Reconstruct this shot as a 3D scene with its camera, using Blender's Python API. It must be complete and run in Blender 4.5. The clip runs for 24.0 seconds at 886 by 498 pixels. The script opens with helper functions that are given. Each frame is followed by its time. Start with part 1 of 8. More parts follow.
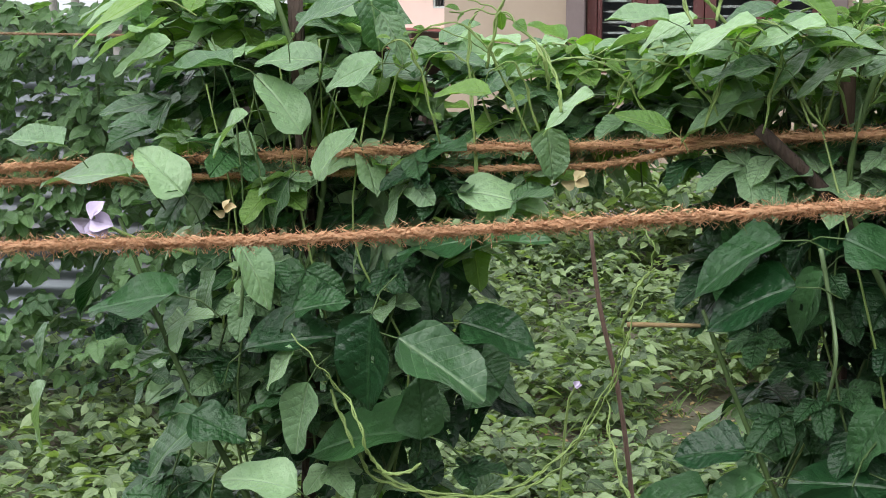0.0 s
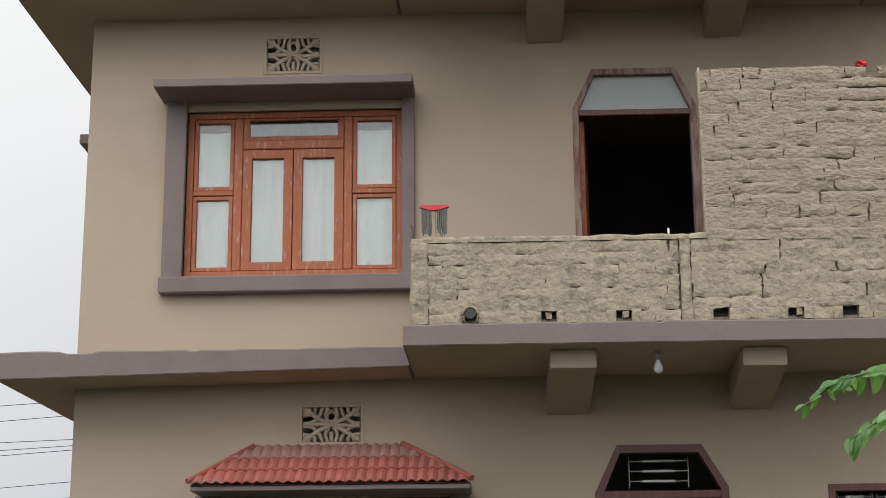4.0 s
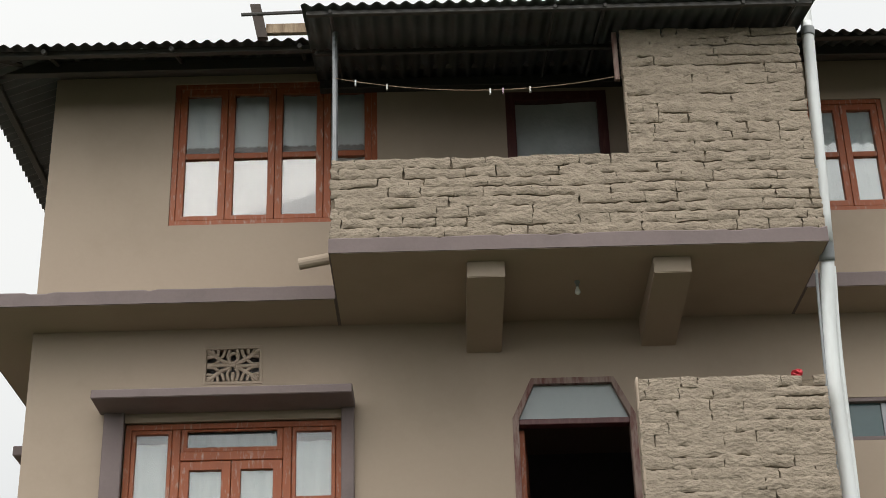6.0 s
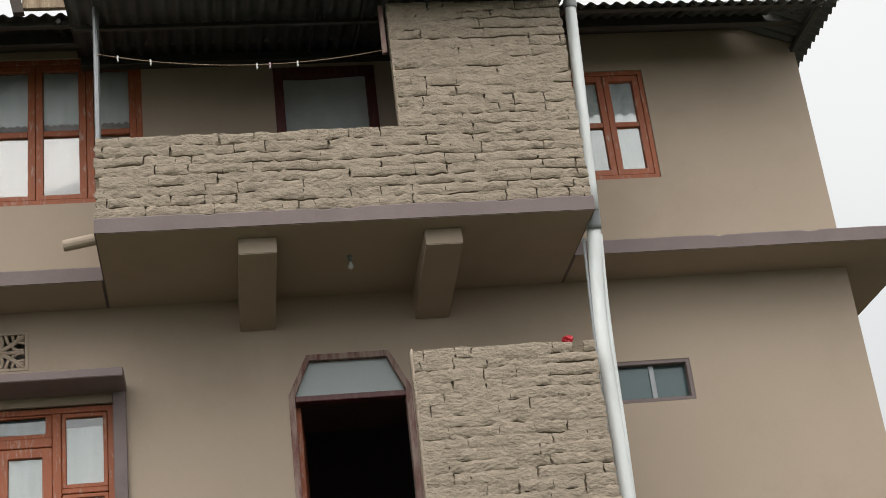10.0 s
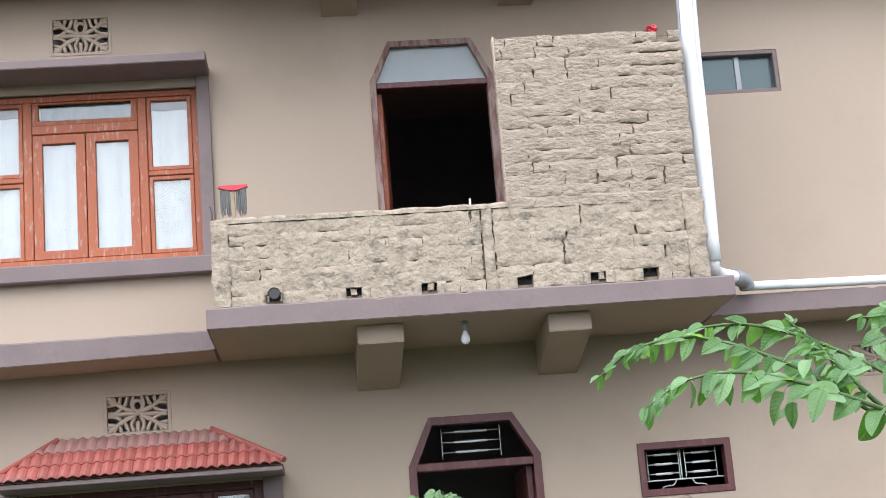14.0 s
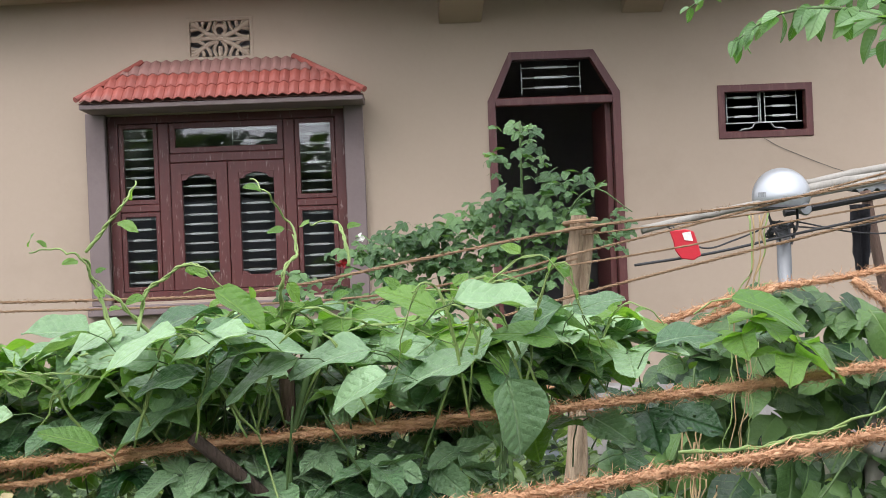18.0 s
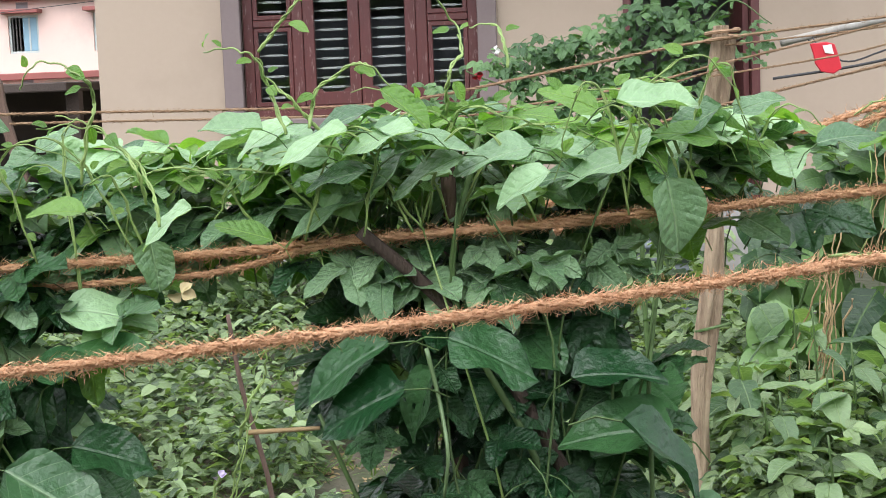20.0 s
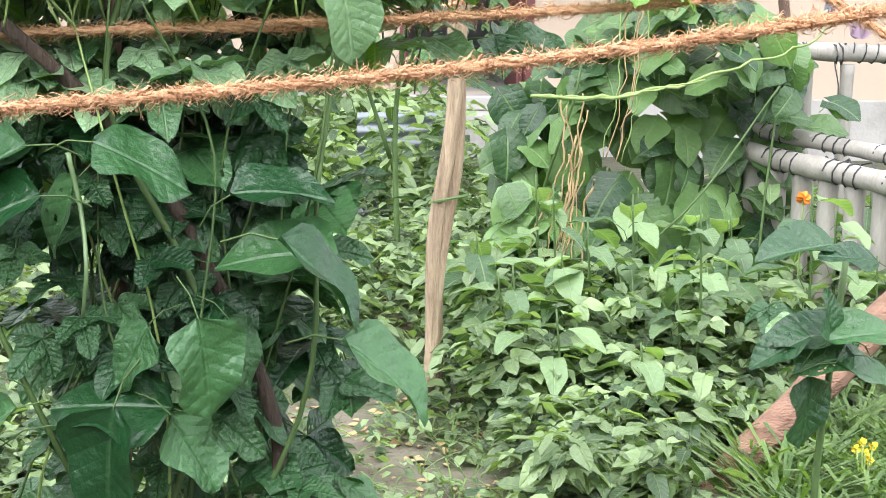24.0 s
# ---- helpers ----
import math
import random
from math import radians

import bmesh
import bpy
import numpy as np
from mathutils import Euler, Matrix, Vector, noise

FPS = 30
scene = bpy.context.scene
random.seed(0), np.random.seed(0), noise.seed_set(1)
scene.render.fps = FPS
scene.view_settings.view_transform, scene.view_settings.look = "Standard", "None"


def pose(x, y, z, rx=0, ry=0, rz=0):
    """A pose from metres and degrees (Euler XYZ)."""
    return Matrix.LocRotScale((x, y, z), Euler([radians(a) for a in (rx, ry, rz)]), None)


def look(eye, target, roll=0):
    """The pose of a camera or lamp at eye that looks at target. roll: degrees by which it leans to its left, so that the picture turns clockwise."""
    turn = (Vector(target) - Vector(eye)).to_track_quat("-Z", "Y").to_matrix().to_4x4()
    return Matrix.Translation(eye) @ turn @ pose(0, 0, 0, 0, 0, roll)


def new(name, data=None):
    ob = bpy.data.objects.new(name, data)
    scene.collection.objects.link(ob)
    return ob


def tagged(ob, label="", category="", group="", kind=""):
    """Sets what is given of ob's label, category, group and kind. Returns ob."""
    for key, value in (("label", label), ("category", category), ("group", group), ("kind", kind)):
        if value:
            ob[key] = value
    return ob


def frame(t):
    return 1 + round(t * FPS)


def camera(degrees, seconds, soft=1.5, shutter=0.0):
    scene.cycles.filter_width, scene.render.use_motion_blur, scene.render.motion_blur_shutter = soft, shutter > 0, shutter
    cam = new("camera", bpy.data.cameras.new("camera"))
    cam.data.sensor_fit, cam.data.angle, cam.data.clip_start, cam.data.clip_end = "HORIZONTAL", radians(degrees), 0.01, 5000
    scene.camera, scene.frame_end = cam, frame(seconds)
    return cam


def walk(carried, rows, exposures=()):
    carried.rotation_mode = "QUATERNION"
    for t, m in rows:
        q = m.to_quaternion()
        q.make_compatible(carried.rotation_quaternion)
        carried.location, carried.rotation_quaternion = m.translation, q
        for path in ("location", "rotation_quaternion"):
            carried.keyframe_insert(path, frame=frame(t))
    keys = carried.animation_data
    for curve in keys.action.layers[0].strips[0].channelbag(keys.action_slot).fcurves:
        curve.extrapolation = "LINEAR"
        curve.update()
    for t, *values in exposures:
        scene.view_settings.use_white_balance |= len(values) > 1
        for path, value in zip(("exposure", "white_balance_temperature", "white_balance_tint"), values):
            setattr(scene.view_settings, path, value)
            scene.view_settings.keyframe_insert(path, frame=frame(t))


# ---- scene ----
cam = camera(31.89, 24.0, soft=0.6)
# seconds, eye, aim, lean
PATH = [
    (0, (-0.124, -0.057, 1.400), (-0.6441, 1.8576, 1.1472), 0.25),
    (0.5, (-0.116, -0.041, 1.389), (-0.5760, 1.8960, 1.2000), 0.51),
    (1, (-0.103, -0.052, 1.431), (-0.5432, 1.8971, 1.3599), -0.22),
    (1.5, (-0.091, -0.042, 1.460), (-0.4364, 1.9278, 1.4859), 0.10),
    (2, (-0.065, -0.032, 1.450), (-0.3227, 1.9495, 1.5427), 0.58),
    (2.5, (-0.048, -0.045, 1.458), (-0.2609, 1.9330, 1.6614), 0.39),
    (3, (-0.024, -0.048, 1.480), (-0.1840, 1.9209, 1.7912), 0.14),
    (3.5, (-0.019, -0.041, 1.494), (-0.1243, 1.9145, 1.8988), -0.12),
    (5.5, (-0.012, -0.064, 1.558), (-0.0304, 1.7723, 2.3497), -1.37),
    (6, (-0.026, -0.033, 1.561), (-0.0120, 1.7685, 2.4292), -1.63),
    (6.5, (-0.030, -0.043, 1.548), (0.0013, 1.7258, 2.4812), -1.66),
    (7, (-0.033, -0.016, 1.542), (0.0249, 1.7365, 2.5041), -2.06),
    (7.5, (-0.029, 0.007, 1.542), (0.1263, 1.7535, 2.5033), -3.05),
    (8, (-0.024, 0.021, 1.537), (0.2243, 1.7572, 2.4984), -3.23),
    (8.5, (-0.021, 0.037, 1.527), (0.2927, 1.7634, 2.4870), -4.07),
    (9, (-0.023, 0.040, 1.519), (0.3104, 1.7807, 2.4469), -4.90),
    (9.5, (-0.016, 0.050, 1.525), (0.3128, 1.8216, 2.3924), -6.31),
    (11.5, (0.040, 0.027, 1.557), (0.2966, 1.8703, 2.2895), -7.51),
    (12, (0.050, 0.026, 1.567), (0.2603, 1.8989, 2.2350), -6.29),
    (12.5, (0.047, 0.029, 1.575), (0.2389, 1.9221, 2.1914), -5.79),
    (13, (0.051, 0.034, 1.567), (0.2407, 1.9410, 2.1402), -5.68),
    (13.5, (0.049, 0.042, 1.568), (0.2306, 1.9676, 2.0766), -5.34),
    (14, (0.049, 0.054, 1.555), (0.2167, 1.9935, 2.0136), -4.71),
    (14.5, (0.043, 0.058, 1.575), (0.2079, 2.0104, 1.9756), -4.08),
    (15, (0.038, 0.053, 1.580), (0.2003, 2.0179, 1.9136), -3.52),
    (15.5, (0.026, 0.054, 1.570), (0.1844, 2.0282, 1.8471), -3.30),
    (16, (0.028, 0.060, 1.564), (0.1665, 2.0430, 1.7837), -3.04),
    (16.5, (0.024, 0.049, 1.555), (0.1271, 2.0393, 1.7208), -2.82),
    (17, (0.022, 0.044, 1.548), (0.1019, 2.0388, 1.6711), -2.49),
    (17.5, (0.022, 0.050, 1.541), (0.0814, 2.0473, 1.6209), -2.30),
    (18, (0.026, 0.052, 1.523), (0.0703, 2.0514, 1.5280), -2.33),
    (18.5, (0.030, 0.049, 1.509), (0.0703, 2.0465, 1.4178), -2.27),
    (20.5, (-0.036, -0.009, 1.494), (-0.2329, 1.9681, 1.2690), -2.47),
    (21, (-0.032, 0.000, 1.442), (-0.2771, 1.9719, 1.2126), -2.61),
    (21.5, (-0.027, 0.011, 1.404), (-0.2587, 1.9706, 1.0753), -2.15),
    (22, (-0.002, 0.031, 1.393), (-0.2357, 1.9841, 1.0311), -1.90),
    (22.5, (0.028, 0.051, 1.373), (-0.1239, 2.0130, 1.0182), -1.14),
    (23, (0.089, 0.102, 1.377), (0.1078, 2.0690, 1.0148), 0.95),
    (23.5, (0.109, 0.115, 1.375), (0.2116, 2.0797, 1.0168), 0.94),
    (24, (0.130, 0.130, 1.370), (0.2820, 2.0935, 1.0197), 1.36),
]
walk(cam, [(t, look(eye, target, roll)) for t, eye, target, roll in PATH],
     exposures=[(0, 0.64, 6400, 13), (1, 0.56, 6400, 13), (2, 0.34, 6400, 12), (3, 0.20, 6500, 11), (5.5, 0.14, 6700, 10), (6, 0.13, 6700, 10), (7, -0.08, 6800, 10), (9, 0.10, 6700, 10),
                (11.5, 0.20, 6800, 11), (12, 0.22, 6900, 11), (12.5, 0.54, 6500, 13), (13, 0.52, 6500, 13), (14, 1.04, 6000, 15), (15, 1.12, 6000, 16), (16, 1.06, 6000, 17), (17, 0.58, 6300, 16),
                (18, 0.78, 6300, 16), (18.5, 0.84, 6300, 16), (20.5, 1.0, 6200, 14), (21, 1.15, 6200, 14), (22, 1.86, 6250, 14), (24, 1.70, 6250, 14)])

# ---- daylight: thick bright overcast ----
SKY_STRENGTH = 0.1
world = bpy.data.worlds.new("world")
scene.world = world
world.use_nodes = True
wn, wl = world.node_tree.nodes, world.node_tree.links
wn.clear()
w_out = wn.new("ShaderNodeOutputWorld")
w_bg = wn.new("ShaderNodeBackground")
w_sky = wn.new("ShaderNodeTexSky")
w_sky.sky_type = 'NISHITA'
w_sky.sun_disc = False
w_sky.sun_elevation = radians(50)
w_sky.sun_rotation = radians(197)
w_cloud = wn.new("ShaderNodeTexNoise")
w_cloud.inputs["Scale"].default_value = 2.2
w_cloud.inputs["Detail"].default_value = 4
w_ramp = wn.new("ShaderNodeValToRGB")
w_ramp.color_ramp.elements[0].position = 0.3
w_ramp.color_ramp.elements[0].color = (22.5, 23.6, 24.4, 1)
w_ramp.color_ramp.elements[1].position = 0.75
w_ramp.color_ramp.elements[1].color = (25.0, 25.6, 25.4, 1)
w_mix = wn.new("ShaderNodeMixRGB")
w_mix.inputs[0].default_value = 0.93
wl.new(w_cloud.outputs["Fac"], w_ramp.inputs[0])
wl.new(w_sky.outputs[0], w_mix.inputs[1])
wl.new(w_ramp.outputs[0], w_mix.inputs[2])
w_dir = wn.new("ShaderNodeTexCoord")
SUN_WAY = Vector((-0.2, -0.6, 0.77)).normalized()   # the veiled sun stands behind the path, so the cloud is brightest there
w_dot = wn.new("ShaderNodeVectorMath")
w_dot.operation = 'DOT_PRODUCT'
w_dot.inputs[1].default_value = SUN_WAY
w_half = wn.new("ShaderNodeMath")
w_half.operation = 'MULTIPLY_ADD'
w_half.inputs[1].default_value, w_half.inputs[2].default_value = 0.5, 0.5
w_rise = wn.new("ShaderNodeValToRGB")
w_rise.color_ramp.interpolation = 'EASE'
w_rise.color_ramp.elements[0].position, w_rise.color_ramp.elements[0].color = 0.16, (0.215, 0.219, 0.227, 1)
w_rise.color_ramp.elements[1].position, w_rise.color_ramp.elements[1].color = 1.0, (0.80, 0.795, 0.78, 1)
for pos, v in ((0.45, 0.36), (0.62, 0.42), (0.80, 0.61)):
    el = w_rise.color_ramp.elements.new(pos)
    el.color = (v, v, v * 1.01, 1)
w_mul = wn.new("ShaderNodeMixRGB")
w_mul.blend_type = 'MULTIPLY'
w_mul.inputs[0].default_value = 1.0
wl.new(w_dir.outputs["Generated"], w_dot.inputs[0])
wl.new(w_dot.outputs["Value"], w_half.inputs[0])
wl.new(w_half.outputs[0], w_rise.inputs[0])
wl.new(w_mix.outputs[0], w_mul.inputs[1])
wl.new(w_rise.outputs[0], w_mul.inputs[2])
wl.new(w_mul.outputs[0], w_bg.inputs[0])
w_bg.inputs[1].default_value = SKY_STRENGTH
wl.new(w_bg.outputs[0], w_out.inputs[0])

sun_data = bpy.data.lights.new("sun", 'SUN')
sun_data.energy, sun_data.angle, sun_data.color = 1.0, radians(50), (1.0, 0.97, 0.92)
sun = new("sun", sun_data)
sun.matrix_world = look(SUN_WAY * 60, (0, 0, 0))


# ---- materials ----
def material(name, color, rough=0.8, color2=None, scale=6.0, fine=60.0, bump=0.3, metal=0.0, spec=0.5, amount=0.5,
             stain=None, stain_scale=1.3, stain_amount=0.5, stain_from=0.52, vary=0.0, stretch=(1, 1, 1), bump_scale=None, distance=0.01):
    """A surface with mottling at two scales, stains of their own shape, and fine relief."""
    m = bpy.data.materials.new(name)
    m.use_nodes = True
    n, l = m.node_tree.nodes, m.node_tree.links
    p = n["Principled BSDF"]
    p.inputs["Roughness"].default_value = rough
    p.inputs["Metallic"].default_value = metal
    p.inputs["Specular IOR Level"].default_value = spec
    geo = n.new("ShaderNodeTexCoord")
    mp = n.new("ShaderNodeMapping")
    mp.inputs["Scale"].default_value = stretch
    l.new(geo.outputs["Object"], mp.inputs[0])
    big = n.new("ShaderNodeTexNoise")
    big.inputs["Scale"].default_value, big.inputs["Detail"].default_value = scale, 5
    l.new(mp.outputs[0], big.inputs["Vector"])
    small = n.new("ShaderNodeTexNoise")
    small.inputs["Scale"].default_value, small.inputs["Detail"].default_value = fine, 4
    l.new(mp.outputs[0], small.inputs["Vector"])
    c2 = color2 or tuple(c * 0.72 for c in color)
    mix = n.new("ShaderNodeMixRGB")
    mix.inputs[1].default_value, mix.inputs[2].default_value = (*color, 1), (*c2, 1)
    add = n.new("ShaderNodeMath")
    add.operation = 'MULTIPLY_ADD'
    add.inputs[1].default_value = amount * 2.2
    add.inputs[2].default_value = -amount * 0.75
    l.new(big.outputs["Fac"], add.inputs[0])
    grain = n.new("ShaderNodeMath")
    grain.operation = 'MULTIPLY_ADD'
    grain.inputs[1].default_value = amount * 0.9
    l.new(small.outputs["Fac"], grain.inputs[0])
    l.new(add.outputs[0], grain.inputs[2])
    grain.use_clamp = True
    l.new(grain.outputs[0], mix.inputs[0])
    out = mix.outputs[0]
    if stain:
        sn = n.new("ShaderNodeTexNoise")
        sn.inputs["Scale"].default_value, sn.inputs["Detail"].default_value = stain_scale, 8
        sn.inputs["Roughness"].default_value = 0.65
        l.new(mp.outputs[0], sn.inputs["Vector"])
        rp = n.new("ShaderNodeValToRGB")
        rp.color_ramp.elements[0].position, rp.color_ramp.elements[1].position = stain_from, stain_from + 0.2
        l.new(sn.outputs["Fac"], rp.inputs[0])
        k = n.new("ShaderNodeMath")
        k.operation = 'MULTIPLY'
        k.inputs[1].default_value = stain_amount
        l.new(rp.outputs[0], k.inputs[0])
        sm = n.new("ShaderNodeMixRGB")
        sm.inputs[2].default_value = (*stain, 1)
        l.new(k.outputs[0], sm.inputs[0])
        l.new(out, sm.inputs[1])
        out = sm.outputs[0]
    if vary:
        ob = n.new("ShaderNodeObjectInfo")
        hs = n.new("ShaderNodeHueSaturation")
        v = n.new("ShaderNodeMath")
        v.operation = 'MULTIPLY_ADD'
        v.inputs[1].default_value, v.inputs[2].default_value = 2 * vary, 1 - vary
        l.new(ob.outputs["Random"], v.inputs[0])
        l.new(v.outputs[0], hs.inputs["Value"])
        l.new(out, hs.inputs["Color"])
        out = hs.outputs[0]
    l.new(out, p.inputs["Base Color"])
    if bump:
        b = n.new("ShaderNodeBump")
        b.inputs["Strength"].default_value, b.inputs["Distance"].default_value = bump, distance
        if bump_scale:
            bn = n.new("ShaderNodeTexNoise")
            bn.inputs["Scale"].default_value, bn.inputs["Detail"].default_value = bump_scale, 6
            l.new(mp.outputs[0], bn.inputs["Vector"])
            l.new(bn.outputs["Fac"], b.inputs["Height"])
        else:
            l.new(small.outputs["Fac"], b.inputs["Height"])
        l.new(b.outputs[0], p.inputs["Normal"])
    return m


def leaf_material(name, dark, light, rough=0.42, island=False, vein=0.5, glow=0.3, down=0.12, spec=0.55, pucker=0.6):
    """A leaf with a pale midrib and side veins; light passes through it a little. UV runs along (u) and across (v) the leaf."""
    m = bpy.data.materials.new(name)
    m.use_nodes = True
    n, l = m.node_tree.nodes, m.node_tree.links
    p = n["Principled BSDF"]
    out = n["Material Output"]
    rnd = n.new("ShaderNodeNewGeometry").outputs["Random Per Island"] if island else n.new("ShaderNodeObjectInfo").outputs["Random"]
    uv = n.new("ShaderNodeUVMap")
    sep = n.new("ShaderNodeSeparateXYZ")
    l.new(uv.outputs[0], sep.inputs[0])

    def math_node(op, a, b=None, c=None, clamp=False):
        k = n.new("ShaderNodeMath")
        k.operation, k.use_clamp = op, clamp
        for i, v in enumerate((a, b, c)):
            if v is None:
                continue
            if isinstance(v, (int, float)):
                k.inputs[i].default_value = v
            else:
                l.new(v, k.inputs[i])
        return k.outputs[0]

    across = math_node('ABSOLUTE', math_node('SUBTRACT', sep.outputs[1], 0.5))
    rib = math_node('SUBTRACT', 1.0, math_node('MULTIPLY', across, 26.0), clamp=True)
    slant = math_node('SUBTRACT', sep.outputs[0], math_node('MULTIPLY', across, 0.55))
    wave = math_node('ABSOLUTE', math_node('SINE', math_node('MULTIPLY', slant, 22.0)))
    side = math_node('SUBTRACT', 1.0, math_node('MULTIPLY', wave, 7.0), clamp=True)
    veins = math_node('MAXIMUM', rib, math_node('MULTIPLY', side, 0.55))
    tc = n.new("ShaderNodeTexCoord")
    nz = n.new("ShaderNodeTexNoise")
    nz.inputs["Scale"].default_value, nz.inputs["Detail"].default_value = (60 if island else 9), 4
    l.new(tc.outputs["Object"], nz.inputs["Vector"])
    base = n.new("ShaderNodeMixRGB")
    base.inputs[1].default_value, base.inputs[2].default_value = (*dark, 1), (*light, 1)
    l.new(math_node('MULTIPLY_ADD', nz.outputs["Fac"], 0.4, math_node('MULTIPLY_ADD', rnd, 1.15, -0.3), clamp=True), base.inputs[0])
    vm = n.new("ShaderNodeMixRGB")
    vm.inputs[2].default_value = (min(1, light[0] * 1.5), min(1, light[1] * 1.35), min(1, light[2] * 1.5), 1)
    l.new(math_node('MULTIPLY', veins, vein), vm.inputs[0])
    l.new(base.outputs[0], vm.inputs[1])
    l.new(vm.outputs[0], p.inputs["Base Color"])
    p.inputs["Roughness"].default_value = rough
    p.inputs["Specular IOR Level"].default_value = spec
    bp = n.new("ShaderNodeBump")
    bp.inputs["Strength"].default_value, bp.inputs["Distance"].default_value = 1.0, 0.008
    fine = n.new("ShaderNodeTexNoise")
    fine.inputs["Scale"].default_value, fine.inputs["Detail"].default_value = (200 if island else 30), 5
    l.new(tc.outputs["Object"], fine.inputs["Vector"])
    relief = math_node('ADD', math_node('MULTIPLY', wave, 0.09), math_node('MULTIPLY', rib, -0.26))
    relief = math_node('ADD', relief, math_node('MULTIPLY', nz.outputs["Fac"], pucker))
    l.new(math_node('ADD', relief, math_node('MULTIPLY', fine.outputs["Fac"], 0.05)), bp.inputs["Height"])
    p.inputs["Sheen Weight"].default_value = down
    p.inputs["Sheen Roughness"].default_value = 0.45
    l.new(bp.outputs[0], p.inputs["Normal"])
    tr = n.new("ShaderNodeBsdfTranslucent")
    tm = n.new("ShaderNodeMixRGB")
    tm.blend_type = 'MULTIPLY'
    tm.inputs[0].default_value = 1.0
    tm.inputs[2].default_value = (1.7, 1.9, 0.6, 1)
    l.new(vm.outputs[0], tm.inputs[1])
    l.new(tm.outputs[0], tr.inputs[0])
    mixs = n.new("ShaderNodeMixShader")
    mixs.inputs[0].default_value = glow
    l.new(p.outputs[0], mixs.inputs[1])
    l.new(tr.outputs[0], mixs.inputs[2])
    l.new(mixs.outputs[0], out.inputs["Surface"])
    return m


def pane_material(name, tint, rough=0.02, gloss=0.9):
    """A clear window pane: mirrors at a grazing view, lets light through otherwise."""
    m = bpy.data.materials.new(name)
    m.use_nodes = True
    n, l = m.node_tree.nodes, m.node_tree.links
    n.clear()
    out = n.new("ShaderNodeOutputMaterial")
    t = n.new("ShaderNodeBsdfTransparent")
    t.inputs[0].default_value = (*tint, 1)
    g = n.new("ShaderNodeBsdfGlossy")
    g.inputs["Roughness"].default_value = rough
    g.inputs[0].default_value = (gloss, gloss, gloss, 1)
    fr = n.new("ShaderNodeFresnel")
    fr.inputs[0].default_value = 1.7
    mx = n.new("ShaderNodeMixShader")
    l.new(fr.outputs[0], mx.inputs[0])
    l.new(t.outputs[0], mx.inputs[1])
    l.new(g.outputs[0], mx.inputs[2])
    l.new(mx.outputs[0], out.inputs[0])
    return m


PLASTER = material("beige_wall_paint", (0.385, 0.305, 0.236), 0.85, (0.325, 0.257, 0.197), 0.9, 30, 0.12, amount=0.35,
                   stain=(0.27, 0.21, 0.157), stain_scale=0.7, stain_amount=0.4, distance=0.004)
TRIM = material("grey_mauve_paint", (0.19, 0.148, 0.143), 0.8, (0.145, 0.11, 0.108), 3, 40, 0.2, amount=0.5, distance=0.005,
                stain=(0.12, 0.095, 0.09), stain_scale=2.5, stain_amount=0.5)
BRICK = material("painted_rough_brick", (0.375, 0.308, 0.236), 0.92, (0.25, 0.203, 0.154), 12, 60, 1.0, amount=0.8, vary=0.03, distance=0.022,
                 stain=(0.15, 0.118, 0.088), stain_scale=13, stain_amount=0.8, stain_from=0.56, bump_scale=26, stretch=(1, 1, 1.6))
BRICK_MOSSY = material("weathered_rough_brick", (0.40, 0.338, 0.256), 0.92, (0.27, 0.223, 0.165), 12, 60, 1.0, amount=0.8, vary=0.03, distance=0.022,
                       stain=(0.09, 0.083, 0.068), stain_scale=10, stain_amount=0.85, stain_from=0.525, bump_scale=26, stretch=(1, 1, 1))
MORTAR = material("dusty_mortar", (0.24, 0.19, 0.135), 0.95, (0.12, 0.095, 0.07), 12, 60, 0.9, amount=0.7, distance=0.012, bump_scale=30,
                  stain=(0.10, 0.08, 0.06), stain_scale=7, stain_amount=0.9)
WOOD_ORANGE = material("orange_red_window_paint", (0.35, 0.092, 0.030), 0.55, (0.25, 0.062, 0.024), 5, 50, 0.25, amount=0.5,
                       stain=(0.44, 0.36, 0.31), stain_scale=13, stain_amount=0.9, stain_from=0.55, stretch=(3, 3, 0.7), distance=0.003)
WOOD_RED = material("worn_maroon_window_paint", (0.105, 0.024, 0.021), 0.45, (0.06, 0.016, 0.015), 5, 60, 0.2, amount=0.5,
                    stain=(0.46, 0.37, 0.33), stain_scale=9, stain_amount=0.85, stain_from=0.585, stretch=(6, 6, 1.2), distance=0.003)
WOOD_WORN = material("bleached_flaking_door_frame", (0.30, 0.225, 0.195), 0.8, (0.20, 0.12, 0.10), 6, 60, 0.5, amount=0.6,
                     stain=(0.12, 0.03, 0.026), stain_scale=6, stain_amount=0.9, stain_from=0.45, stretch=(3, 3, 0.6), distance=0.004)
WOOD_DARK = material("dark_maroon_door_paint", (0.10, 0.026, 0.024), 0.45, (0.07, 0.018, 0.018), 5, 60, 0.2, amount=0.5,
                     stain=(0.25, 0.13, 0.10), stain_scale=8, stain_amount=0.35, stretch=(3, 3, 0.5), distance=0.003)
CURTAIN = material("white_lace_curtain", (0.62, 0.655, 0.64), 0.9, (0.46, 0.505, 0.50), 9, 40, 0.6, amount=0.45, distance=0.01,
                   stain=(0.25, 0.31, 0.315), stain_scale=24, stain_amount=0.9, stain_from=0.54, stretch=(1, 1, 0.7))
VALANCE = material("white_scalloped_valance", (0.86, 0.88, 0.87), 0.9, (0.74, 0.77, 0.77), 9, 40, 0.3, amount=0.3)
